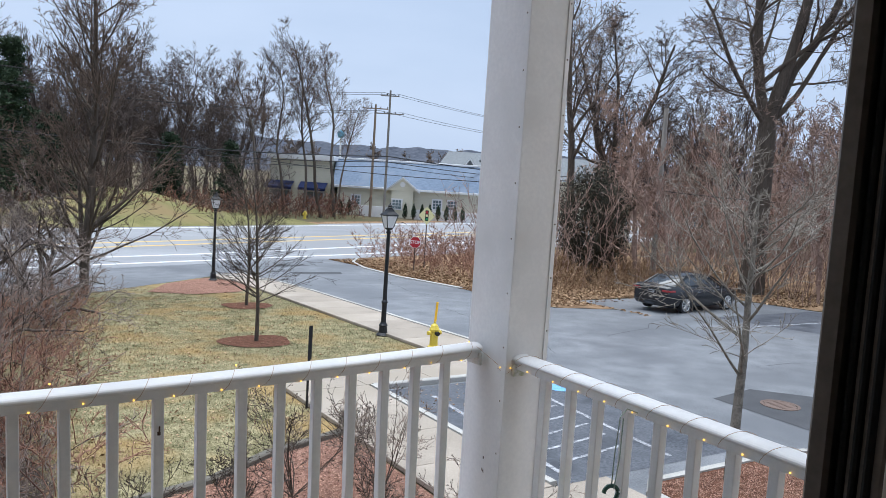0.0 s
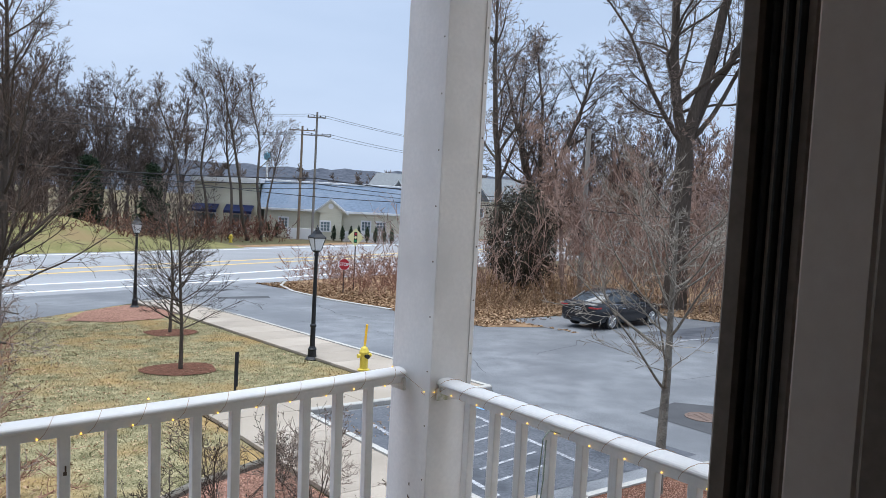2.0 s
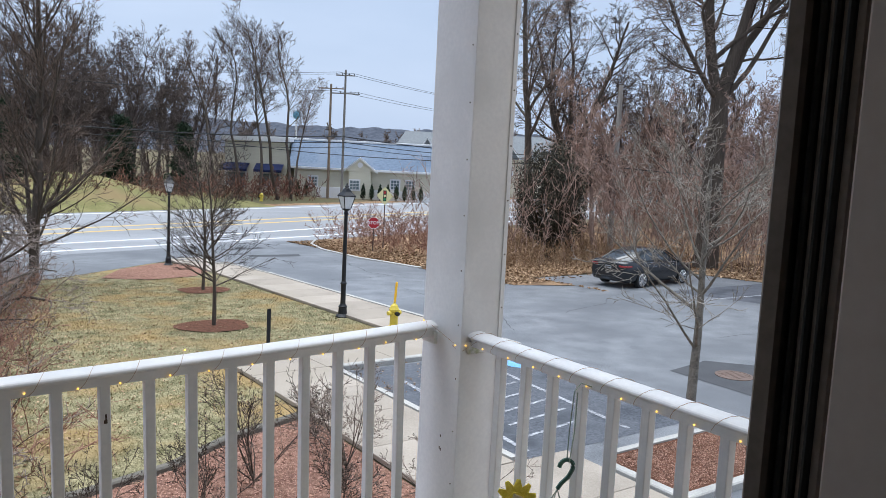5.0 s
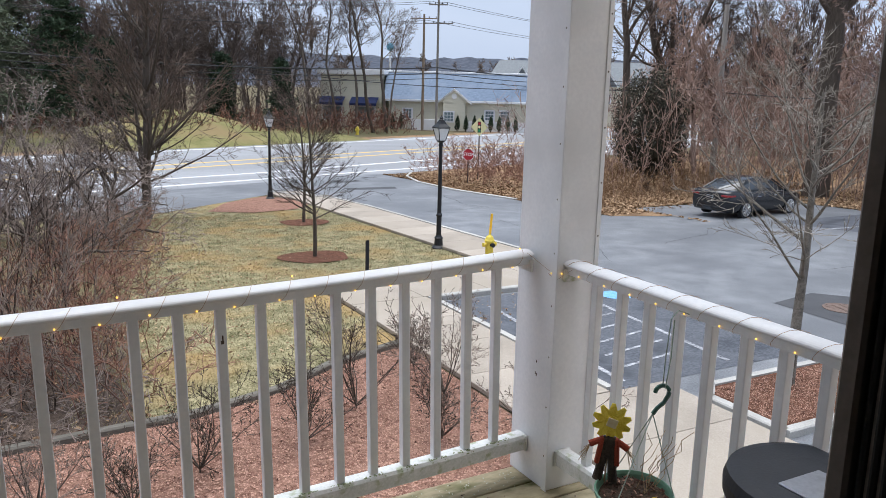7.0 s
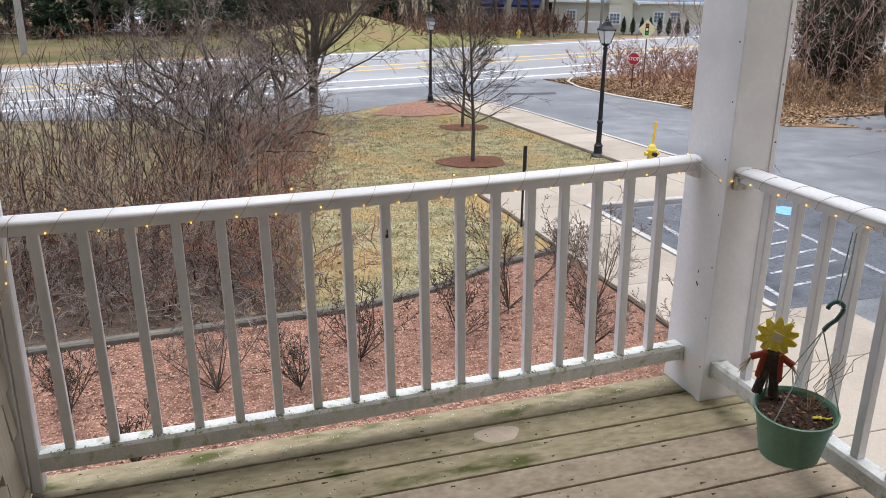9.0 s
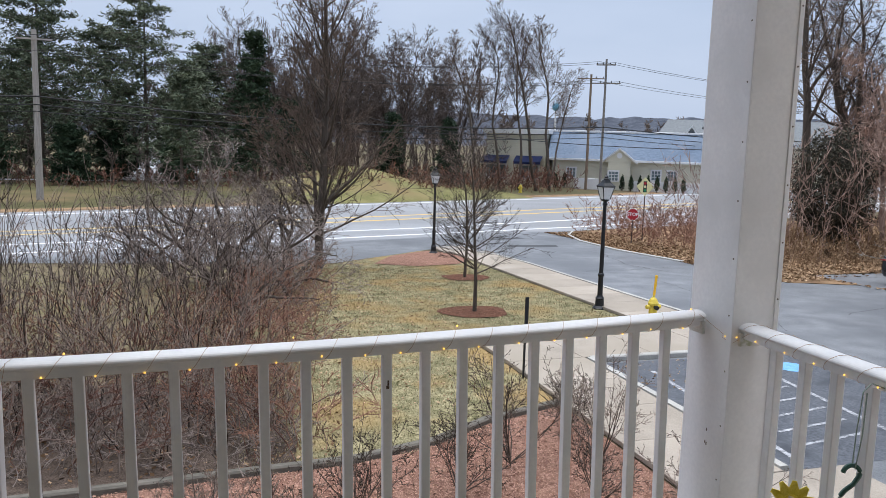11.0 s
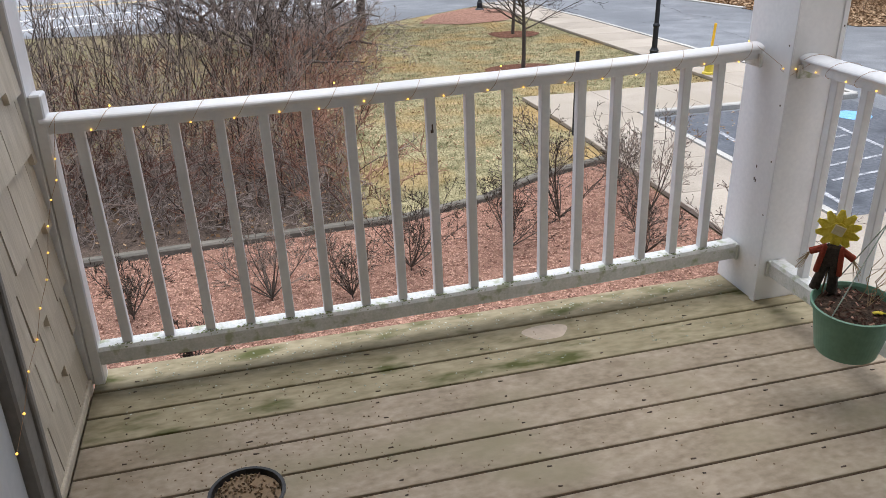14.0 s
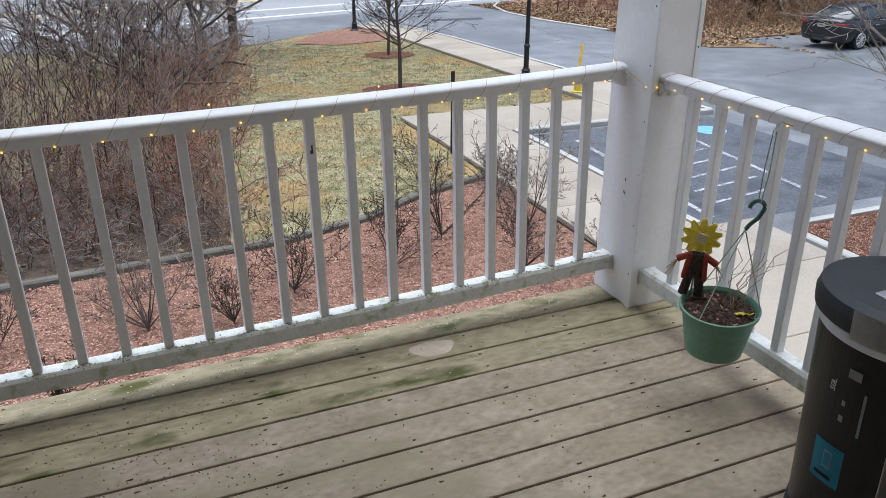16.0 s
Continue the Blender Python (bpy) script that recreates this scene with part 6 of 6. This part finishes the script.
def wood(name, label, spots, material, rmin, sides=2):
    """Bare woods: turned and scaled trees joined into one mesh."""
    allsegs = []
    for x, y, s in spots:
        t = templates[nrng.integers(len(templates))].copy()
        a = nrng.uniform(0, 6.28)
        c, sn = math.cos(a), math.sin(a)
        for o in (0, 3):
            px, py = t[:, o].copy(), t[:, o + 1].copy()
            t[:, o], t[:, o + 1] = (c * px - sn * py) * s + x, (sn * px + c * py) * s + y
            t[:, o + 2] = t[:, o + 2] * s * nrng.uniform(0.97, 1.03) + ground_z(y)
        t[:, 6:] *= s
        allsegs.append(t)
    ob = part(name, segs_mesh(name, np.concatenate(allsegs), sides, material, rmin), None)
    return tagged(ob, label, "woods", kind="stuff")


spots = [(nrng.uniform(4, 34), nrng.uniform(88, 112), nrng.uniform(0.8, 1.2)) for _ in range(76)]
spots += [(nrng.uniform(-34, 6), nrng.uniform(98, 125), nrng.uniform(0.6, 1.0)) for _ in range(20)]
wood("bare_woods", "bare brown woods beyond the grassy mound", spots, M_FARWOOD, 0.014)


def bearing(x, y):
    return math.degrees(math.atan2(x + 1.84, y + 2.55))


spots = []
while len(spots) < 46:
    x, y = nrng.uniform(26, 66), nrng.uniform(15, 60)
    if bearing(x, y) > 43.5 and math.dist((x, y), (-1.8, -2.5)) > 40:
        spots.append((x, y, nrng.uniform(0.42, 0.72)))
wood("bare_woods", "tangled bare woods behind the parked car", spots, M_TWIG_TAN, 0.010)
spots = []
while len(spots) < 44:
    x, y = nrng.uniform(40, 90), nrng.uniform(20, 74)
    if 44 < bearing(x, y) < 72 and 60 < math.dist((x, y), (-1.8, -2.5)) < 88:
        spots.append((x, y, nrng.uniform(0.6, 0.95)))
wood("bare_woods", "grey bare woods closing the view beyond the saplings", spots, M_FARWOOD, 0.014)
spots = [(nrng.uniform(-60, 260), nrng.uniform(180, 260), nrng.uniform(0.7, 1.0)) for _ in range(40)]
wood("bare_woods", "distant bare trees along the skyline", spots, M_FARWOOD, 0.035)

# wooded hills on the horizon, with distance haze put into their blue-grey colour
hx = np.linspace(-900, 1700, 521)
hv, hf = [], []
for i, x in enumerate(hx):
    top = 29 + 5 * noise.noise(Vector((x * 0.004, 1, 0))) + 3.5 * noise.noise(Vector((x * 0.05, 2, 0))) + 3.2 * noise.noise(Vector((x * 0.2, 3, 0)))
    y = 900 - 0.30 * x
    for dy, z in ((-260, -6), (-140, top * 0.35), (-40, top * 0.8), (0, top), (120, top * 0.6)):
        hv.append((x, y + dy, z + 1.2 * noise.noise(Vector((x * 0.1, dy, 4)))))
for i in range(520):
    for j in range(4):
        hf.append((i * 5 + j, (i + 1) * 5 + j, (i + 1) * 5 + j + 1, i * 5 + j + 1))
tagged(part("backdrop_hills", mesh_of("backdrop_hills", hv, hf, M_HILL), None), "wooded hills on the horizon, coloured blue-grey for haze", "hills", kind="structure")


def brush(name, label, spots, height, material, seed, twigs=4, rmin=0.005, lean=0.28, rad=0.009, wob=0.26, sides=3):
    """A thicket: arching bare stems with side twigs, in one mesh."""
    rng = np.random.default_rng(seed)
    p = np.asarray(spots, float)
    n = len(p)
    h = height * rng.uniform(0.25, 1.0, n) ** 0.8 * 1.15
    base = np.column_stack([p, [ground_z(y) for y in p[:, 1]]])
    d = np.column_stack([rng.normal(0, lean, n), rng.normal(0, lean, n), np.ones(n)])
    d /= np.linalg.norm(d, axis=1, keepdims=True)
    r = rad * rng.uniform(0.6, 1.4, n)
    segs, cur, k = [], base, 7
    for i in range(k):
        d = d + rng.normal(0, wob, (n, 3)) * [1, 1, 0.6]
        d /= np.linalg.norm(d, axis=1, keepdims=True)
        nxt = cur + d * (h / k)[:, None]
        segs.append(np.column_stack([cur, nxt, r * (1 - i / k * 0.8), r * (1 - (i + 1) / k * 0.8)]))
        if i > 0:
            for _ in range(twigs // 2 if i < 3 else twigs):
                e = d + rng.normal(0, 0.6, (n, 3)) * [1, 1, 0.5]
                e /= np.linalg.norm(e, axis=1, keepdims=True)
                ln = h * rng.uniform(0.08, 0.26, n)
                mid = nxt + e * (ln * 0.5)[:, None]
                e2 = e + rng.normal(0, 0.25, (n, 3)) + [0, 0, 0.15]
                e2 /= np.linalg.norm(e2, axis=1, keepdims=True)
                end = mid + e2 * (ln * 0.5)[:, None]
                segs.append(np.column_stack([nxt, mid, r * 0.4, r * 0.3]))
                segs.append(np.column_stack([mid, end, r * 0.3, r * 0.15]))
        cur = nxt
    ob = part(name, segs_mesh(name, np.concatenate(segs), sides, material, rmin), None)
    return tagged(ob, label, "brush", kind="stuff")


def scatter(outline_fn, box_, n, seed):
    rng = np.random.default_rng(seed)
    out = []
    while len(out) < n:
        x, y = rng.uniform(box_[0], box_[2]), rng.uniform(box_[1], box_[3])
        if outline_fn(x, y, rng):
            out.append((x, y))
    return out


def left_edge(y):
    """Where the thicket ends and the lawn begins."""
    return -0.6 + 0.13 * (y - 8.5) + 0.35 * math.sin(y * 0.9)


sp = scatter(lambda x, y, r: x < left_edge(y) - 0.2 and y > 8.3 + 0.05 * abs(x), (-6, 8.2, 1, 12.2), 160, 1)
brush("thicket", "dense tangle of bare grey-brown brush beside the lawn", sp, 2.0, M_TWIG, 2, 3, 0.0052, lean=0.28, wob=0.28, rad=0.010)
sp = scatter(lambda x, y, r: x < left_edge(y) - 0.3, (-9, 9.5, 3, 21), 300, 17)
brush("thicket", "thin upright bare stems beside the lawn", sp, 3.1, M_TWIG, 18, 2, 0.005, lean=0.09, wob=0.12, rad=0.012)
sp = scatter(lambda x, y, r: x < left_edge(y) + 0.3, (-12, 17, 3.5, 29), 95, 3)
brush("thicket", "bare grey brush along the highway edge", sp, 2.0, M_TWIG_GREY, 4, 3, 0.008, lean=0.35, wob=0.3, rad=0.015)
sp = scatter(lambda x, y, r: x < left_edge(y) + 0.6 and r.random() < math.exp(-abs(x - left_edge(y)) / 1.1), (-5, 8.6, 3.8, 25), 240, 5)
brush("bramble", "arching red-brown brambles at the lawn edge", sp, 1.5, M_TWIG_RED, 6, 4, 0.005, lean=0.6, wob=0.34)
sp = scatter(lambda x, y, r: x < left_edge(y) - 0.1 and y > 8.25, (-6.5, 8.2, 1, 12), 360, 61)
brush("bramble", "low tangle of dead brambles", sp, 0.95, M_TWIG_GREY, 62, 3, 0.0046, lean=0.8, wob=0.45, rad=0.007)
sp = scatter(lambda x, y, r: x < left_edge(y) + 0.1, (-6.5, 8.3, 1, 15), 230, 63)
brush("bramble", "reddish brambles in the thicket", sp, 1.9, M_TWIG_RED, 64, 3, 0.005, lean=0.5, wob=0.4, rad=0.008)
# multi-stemmed grey shrubs near the tall tree
for i, (x, y, s) in enumerate(((-0.3, 23.6, 1.2), (-1.3, 23.9, 1.15), (0.9, 21.5, 0.85), (1.4, 25.5, 1.0), (-0.6, 18.5, 0.8), (-2.6, 25.5, 0.9))):
    lv = grow(130 + i, 4.2, 0.075, 4, first=0.1, forks=(0.15, (-0.7, 0.2, 3.6, 0.9), (0.6, -0.4, 3.4, 0.9), (0.1, 0.6, 4.0, 0.9), (-0.2, -0.6, 3.8, 0.9), (0.9, 0.5, 3.0, 0.8)), angle=(0, 45, 45, 45), ratio=(0, 0.5, 0.45, 0.45), kids=(10, 7, 4, 0), wob=(0.2, 0.22, 0.24, 0.22), lift=(-0.02, 0.04, 0.02, 0))
    bare_tree("large_shrub", "large leafless many-stemmed shrub in the thicket", x, y, lv, M_BARK, M_TWIG_GREY, 40 * i, s, 0.006, group="large bare shrubs", trunk_levels=1)

# brown brush and dry grass on the leafy bank
bank = lambda x, y, r: (x > 19.6 + 0.02 * (y - 28) ** 2 * 0.05 and y > 22.8 + 0.0 * x and y < 44 and x < 34 and (x - 19) * 0.75 + 24 > y * 0.62 + 8)
sp = scatter(bank, (19, 22.8, 34, 44), 1300, 7)
brush("dry_brush", "waist-high dry brown brush on the leafy bank", sp, 1.25, M_DRYGRASS, 8, 2, 0.008, lean=0.3, sides=2)
sp = scatter(lambda x, y, r: (x > 27 or y > 24), (21, 22.9, 46, 36), 420, 9)
brush("dry_brush", "tall reddish bare saplings behind the parked car", sp, 4.8, M_TWIG_TAN, 10, 3, 0.009, lean=0.14, wob=0.16, sides=2)
sp = scatter(lambda x, y, r: True, (29.8, 16.2, 52, 26), 420, 11)
brush("dry_brush", "tan brush beyond the parking lot", sp, 4.4, M_TWIG_TAN, 12, 3, 0.009, lean=0.16, wob=0.16, sides=2)
sp = scatter(lambda x, y, r: abs(x - 22.0) < 2.2, (20, 30, 25, 41), 260, 13)
brush("dry_brush", "red-brown shrub beside the road signs", sp, 2.2, M_TWIG_RED, 14, 5, 0.006, lean=0.35, sides=2)
# brush along the far side of the highway
sp = scatter(lambda x, y, r: y > 69 + 0.333 * (x - 10) * 0.9 and y < 79 + 0.3 * (x - 10), (9, 66, 40, 90), 460, 15)
brush("hedge_brush", "brown brush beyond the grassy mound", sp, 2.6, M_TWIG_RED, 16, 3, 0.02, lean=0.35, rad=0.02, sides=2)

sp = scatter(lambda x, y, r: bearing(x, y) < 24, (-20, 88, 36, 100), 230, 51)
brush("understory", "tall brown saplings filling the far woods", sp, 6.5, M_FARWOOD, 52, 3, 0.026, lean=0.2, rad=0.04, wob=0.2, sides=2)
sp = scatter(lambda x, y, r: bearing(x, y) > 43.5, (36, 16, 62, 52), 260, 53)
brush("understory", "tall tan saplings deep in the woods", sp, 8.0, M_TWIG_TAN, 54, 3, 0.014, lean=0.16, rad=0.025, wob=0.18, sides=2)

# grassy mound across the highway
mv, mf = [], []
for j in range(13):
    for i in range(25):
        x = 5 + 25 * i / 24
        y = 58.6 + 20 * j / 12 + 0.353 * x
        h = 2.3 * max(0, math.sin(math.pi * min(1, j / 12 * 1.0) * 0.6)) * math.exp(-((x - 14) / 7.5) ** 2)
        mv.append((x, y, -3.92 + h))
for j in range(12):
    for i in range(24):
        mf.append((j * 25 + i, j * 25 + i + 1, (j + 1) * 25 + i + 1, (j + 1) * 25 + i))
M_MOUND = mat("winter_grass_bank", (0.13, 0.13, 0.05), (0.24, 0.22, 0.10), 0.5, 0.95, 0.5, 8, c3=(0.22, 0.165, 0.085), big=0.15, spec=0.1)
tagged(part("grass_bank", mesh_of("grass_bank", mv, mf, M_MOUND), None), "low mound of yellow-green winter grass", "grass bank", kind="structure")

# ---- evergreens ----


def pine(seed, height, label, x, y, spread=0.26, start=0.16, dense=1.0, material=None, name="pine_tree", group="", tuft=0.22):
    """A pine: straight trunk, whorls of limbs and tufts of needles at their ends."""
    rng = random.Random(seed)
    t = thing(name, label, "tree", pose(x, y, ground_z(y)), group)
    segs = [(0, 0, height * i / 8 - 0.2 * (i == 0), 0, 0, height * (i + 1) / 8, 0.017 * height * (1 - i / 9), 0.017 * height * (1 - (i + 1) / 9)) for i in range(8)]
    tips = []
    for k in range(int(46 * dense)):
        z = height * (start + (1 - start) * (k + rng.random()) / int(46 * dense))
        f = 1 - (z / height - start) / (1 - start)
        ln = height * spread * (0.22 + 0.78 * f ** 0.8) * rng.uniform(0.6, 1.2)
        a = rng.uniform(0, 6.283)
        p = Vector((0, 0, z))
        d = Vector((math.cos(a), math.sin(a), rng.uniform(-0.05, 0.3)))
        for i in range(4):
            d = (d + Vector((rng.gauss(0, 0.16), rng.gauss(0, 0.16), rng.gauss(0.03, 0.1)))).normalized()
            q = p + d * ln / 4
            segs.append((*p, *q, 0.045 * (1 - i / 5), 0.045 * (1 - (i + 1) / 5)))
            for _ in range(5 if i else 2):
                e = q + Vector((rng.gauss(0, 1), rng.gauss(0, 1), rng.gauss(0.1, 0.35))) * ln * 0.13
                segs.append((*q, *e, 0.02, 0.008))
                for _ in range(9):
                    tips.append((e.x + rng.gauss(0, 0.26), e.y + rng.gauss(0, 0.26), e.z + rng.gauss(0.02, 0.15)))
            p = q
    part("trunk", segs_mesh("trunk", segs, 3, M_BARK, 0.01), None, t)
    part("crown", flakes("crown", tips, tuft, material or M_NEEDLE, np.random.default_rng(seed), 0.3), None, t)
    return t


for i, (x, y, h, s, st) in enumerate(((-6.2, 92.0, 20.0, 0.36, 0.12), (-16.0, 88.0, 21.0, 0.34, 0.2), (-24, 92, 19.0, 0.36, 0.1), (-11.0, 101.0, 17.0, 0.4, 0.06), (0.5, 101.0, 15.5, 0.38, 0.08), (-19.5, 102.0, 15.0, 0.4, 0.05), (-30.0, 99.0, 18.0, 0.38, 0.06), (-1.5, 95.0, 12.0, 0.42, 0.04))):
    pine(200 + i, h, "tall dark green white pine across the highway", x, y, s * 1.12, st, 1.9, group="white pines", tuft=0.27)
for i, (x, y, h) in enumerate(((-20.0, 84.0, 6.5), (-13.0, 83.5, 5.5), (-9.5, 90.0, 7.0), (-3.2, 86.0, 5.0), (-25.0, 86.0, 7.0), (9.0, 90.0, 9.0))):
    pine(230 + i, h, "low dark hemlock under the pines", x, y, 0.4, 0.04, 1.0, M_CONIFER, "hemlock", "hemlocks", 0.28)
sp = scatter(lambda x, y, r: True, (-32, 76, 8, 90), 260, 19)
brush("hedge_brush", "brown brush under the pines", sp, 2.0, M_TWIG_RED, 20, 3, 0.022, lean=0.4, rad=0.02, sides=2)
pine(210, 15.5, "dense dark spruce across the highway", 4.6, 84.0, 0.2, 0.1, 1.8, M_CONIFER, "spruce_tree", tuft=0.26)
pine(211, 8.0, "small dark conifer at the woods edge", 20.0, 86.5, 0.24, 0.05, 1.2, M_CONIFER, "small_conifer")
pine(212, 7.5, "small dark conifer at the woods edge", 26.5, 86.0, 0.22, 0.05, 1.2, M_CONIFER, "small_conifer")
pine(213, 12.0, "dark pine beside the roadside tree", -2.5, 78.5, 0.24, 0.2, 0.9)
lo = grow(220, 3.2, 0.2, 3, first=0.5, kids=(10, 6, 0))
bare_tree("roadside_sapling", "low dark tree on the far verge", -9.0, 84.0, lo, M_BARK, M_TWIG, rmin=0.02)


def leafy_bush(name, label, x, y, w, h, n, material, seed, size, cone=False):
    """An evergreen bush: a few stems and many leaves with an uneven outline."""
    rng = np.random.default_rng(seed)
    t = thing(name, label, "shrub", pose(x, y, ground_z(y)))
    u = rng.normal(size=(n, 3))
    u /= np.linalg.norm(u, axis=1, keepdims=True)
    rr = rng.uniform(0.35, 1.0, n) ** 0.5
    lump = np.array([0.82 + 0.3 * noise.noise(Vector(q) * 2.2 + Vector((seed, 0, 0))) for q in u])
    p = u * (rr * lump)[:, None] * [w / 2, w / 2, h / 2] + [0, 0, h / 2]
    if cone:
        k = np.clip(1.15 - p[:, 2] / h, 0.12, 1.0)
        p[:, 0] *= k
        p[:, 1] *= k
    p[:, 2] = np.maximum(p[:, 2], 0.02)
    part("foliage", flakes("foliage", p, size, material, rng), None, t)
    stems = [(0, 0, -0.1, *(q * 0.8), 0.03, 0.01) for q in p[:14]]
    part("stem", segs_mesh("stem", stems, 4, M_BARK, 0.01), None, t)
    return t


leafy_bush("ivy_bush", "dense dull evergreen bush at the woods edge", 27.2, 28.4, 4.6, 6.3, 16000, M_IVY, 5, 0.11)
leafy_bush("ivy_bush", "dull evergreen growth round a trunk", 39.0, 40.0, 3.0, 7.5, 4000, M_IVY, 6, 0.16)
c35, s35 = math.cos(radians(-35)), math.sin(radians(-35))
for i, lx in enumerate((0.9, 1.9, 8.6, 9.6, 10.6, 11.5, 12.5, 13.5, 14.5, 15.4)):
    leafy_bush("arborvitae", "small dark clipped conifer beside the shop", 40.2 + lx * c35 + 2.4 * s35, 87.3 + lx * s35 - 2.4 * c35, 0.95, 2.1, 500, M_CONIFER, 20 + i, 0.14, True)

# ---- shrubs, chips and litter near the deck ----
for i, (x, y, h) in enumerate(((-3.3, 6.1, 0.7), (-1.75, 6.1, 0.8), (-0.83, 5.9, 0.75), (0.0, 6.45, 1.0), (1.37, 6.65, 1.0), (2.4, 7.45, 1.35), (3.75, 7.3, 1.25), (3.0, 6.0, 0.85), (4.0, 5.2, 1.0), (-2.6, 4.8, 0.5), (3.9, 8.6, 1.0))):
    if h:
        fk = [0.05]
        rr = random.Random(300 + i)
        for k in range(11):
            fk.append((rr.gauss(0, 0.55), rr.gauss(0, 0.55), h * rr.uniform(0.75, 1.25), 0.9))
        lv = grow(300 + i, h, 0.011, 4, first=0.2, forks=fk, angle=(0, 42, 42, 42), ratio=(0, 0.4, 0.5, 0.5), kids=(7, 4, 2, 0), nseg=(4, 3, 2, 2), wob=(0.12, 0.16, 0.2, 0.2), lift=(0.06, 0.06, 0.04, 0))
        t = thing("bare_shrub", "leafless twiggy garden shrub in red mulch", "shrub", pose(x, y, -2.94), "garden shrubs")
        part("stem", segs_mesh("stem", lv[0], 4, M_BARK, 0.003), None, t)
        part("twig", segs_mesh("twig", [s for l_ in lv[1:] for s in l_], 3, M_TWIG, 0.0026), None, t)
        ends = np.array([s[3:6] for s in lv[2] + lv[3]])
        tagged(part("leaf_buds", flakes("leaf_buds", ends[nrng.random(len(ends)) < 0.5], 0.014, M_SHRUBLEAF, nrng), None, t), kind="stuff")

rng2 = np.random.default_rng(31)


def chips(name, label, inside, bounds, n, lift, size, material, seed, shape=4, category="litter"):
    pts = np.array(scatter(inside, bounds, n, seed))
    z = np.array([ground_z(y) for y in pts[:, 1]]) + lift + rng2.uniform(0, 0.012, n)
    ob = part(name, flakes(name, np.column_stack([pts, z]), size, material, rng2, 0.75, shape), None)
    return tagged(ob, label, category, kind="stuff")


chips("mulch_chips", "loose reddish bark chips over the bed", lambda x, y, r: y < 7.95 + max(0, x - 0.2) * 0.42, (-5.5, 1.0, 4.25, 9.6), 85000, 0.02, 0.017, M_CHIP, 41)
chips("mulch_chips", "loose brown bark chips in the island", lambda x, y, r: True, (7.35, 4.2, 11.2, 5.6), 15000, 0.11, 0.012, M_CHIP, 42)
chips("leaf_litter", "tan fallen leaves at the edge of the lot", lambda x, y, r: not (20.9 < x < 29.3 and y < 22.6) and (x > 20.7 or y > 21) and r.random() < math.exp(-max(0, y - 24 - 0.1 * (x - 20)) / 6), (18.5, 18.0, 36, 40), 15000, 0.045, 0.075, M_LITTER, 43)
chips("leaf_litter", "tan fallen leaves along the driveway bank", lambda x, y, r: r.random() < math.exp(-(x - 18.2) / 1.6), (18.2, 21.5, 24, 41), 8000, 0.045, 0.07, M_LITTER, 44)
chips("leaf_litter", "scattered brown leaves on the lawn", lambda x, y, r: x > left_edge(y) - 0.5 and r.random() < 0.25 + math.exp(-(x - left_edge(y)) / 2), (-1, 10, 9.2, 30), 8000, 0.02, 0.032, M_LITTER, 45)

chips("leaf_litter", "dead leaves and twigs under the thicket", lambda x, y, r: x < left_edge(y) + 0.6, (-8, 8.2, 3, 24), 6000, 0.02, 0.045, M_LITTER, 47)

# short lawn blades
pts = np.array(scatter(lambda x, y, r: x > left_edge(y) - 1.0 and not (x > 4.2 and y < 14.5) and y > 8.2 + max(0, x - 0.3) * 0.42 and math.dist((x, y), (5.6, 17.95)) > 0.95 and math.dist((x, y), (7.47, 24.2)) > 0.85, (-2.5, 8.2, 9.25, 27.5), 60000, 46))
z = np.array([ground_z(y) for y in pts[:, 1]]) + 0.006
n_ = len(pts)
b0 = np.column_stack([pts, z])
side_ = rng2.normal(size=(n_, 3)) * [1, 1, 0]
side_ /= np.linalg.norm(side_, axis=1, keepdims=True)
tip = b0 + np.column_stack([rng2.normal(0, 0.022, n_), rng2.normal(0, 0.022, n_), rng2.uniform(0.02, 0.055, n_)])
v = np.stack([b0 - side_ * 0.007, b0 + side_ * 0.007, tip], 1).reshape(-1, 3)
tagged(part("lawn_grass", soup("lawn_grass", v, np.arange(3 * n_).reshape(-1, 3), M_BLADE), None), "short yellow-green winter grass blades", "grass", kind="stuff")
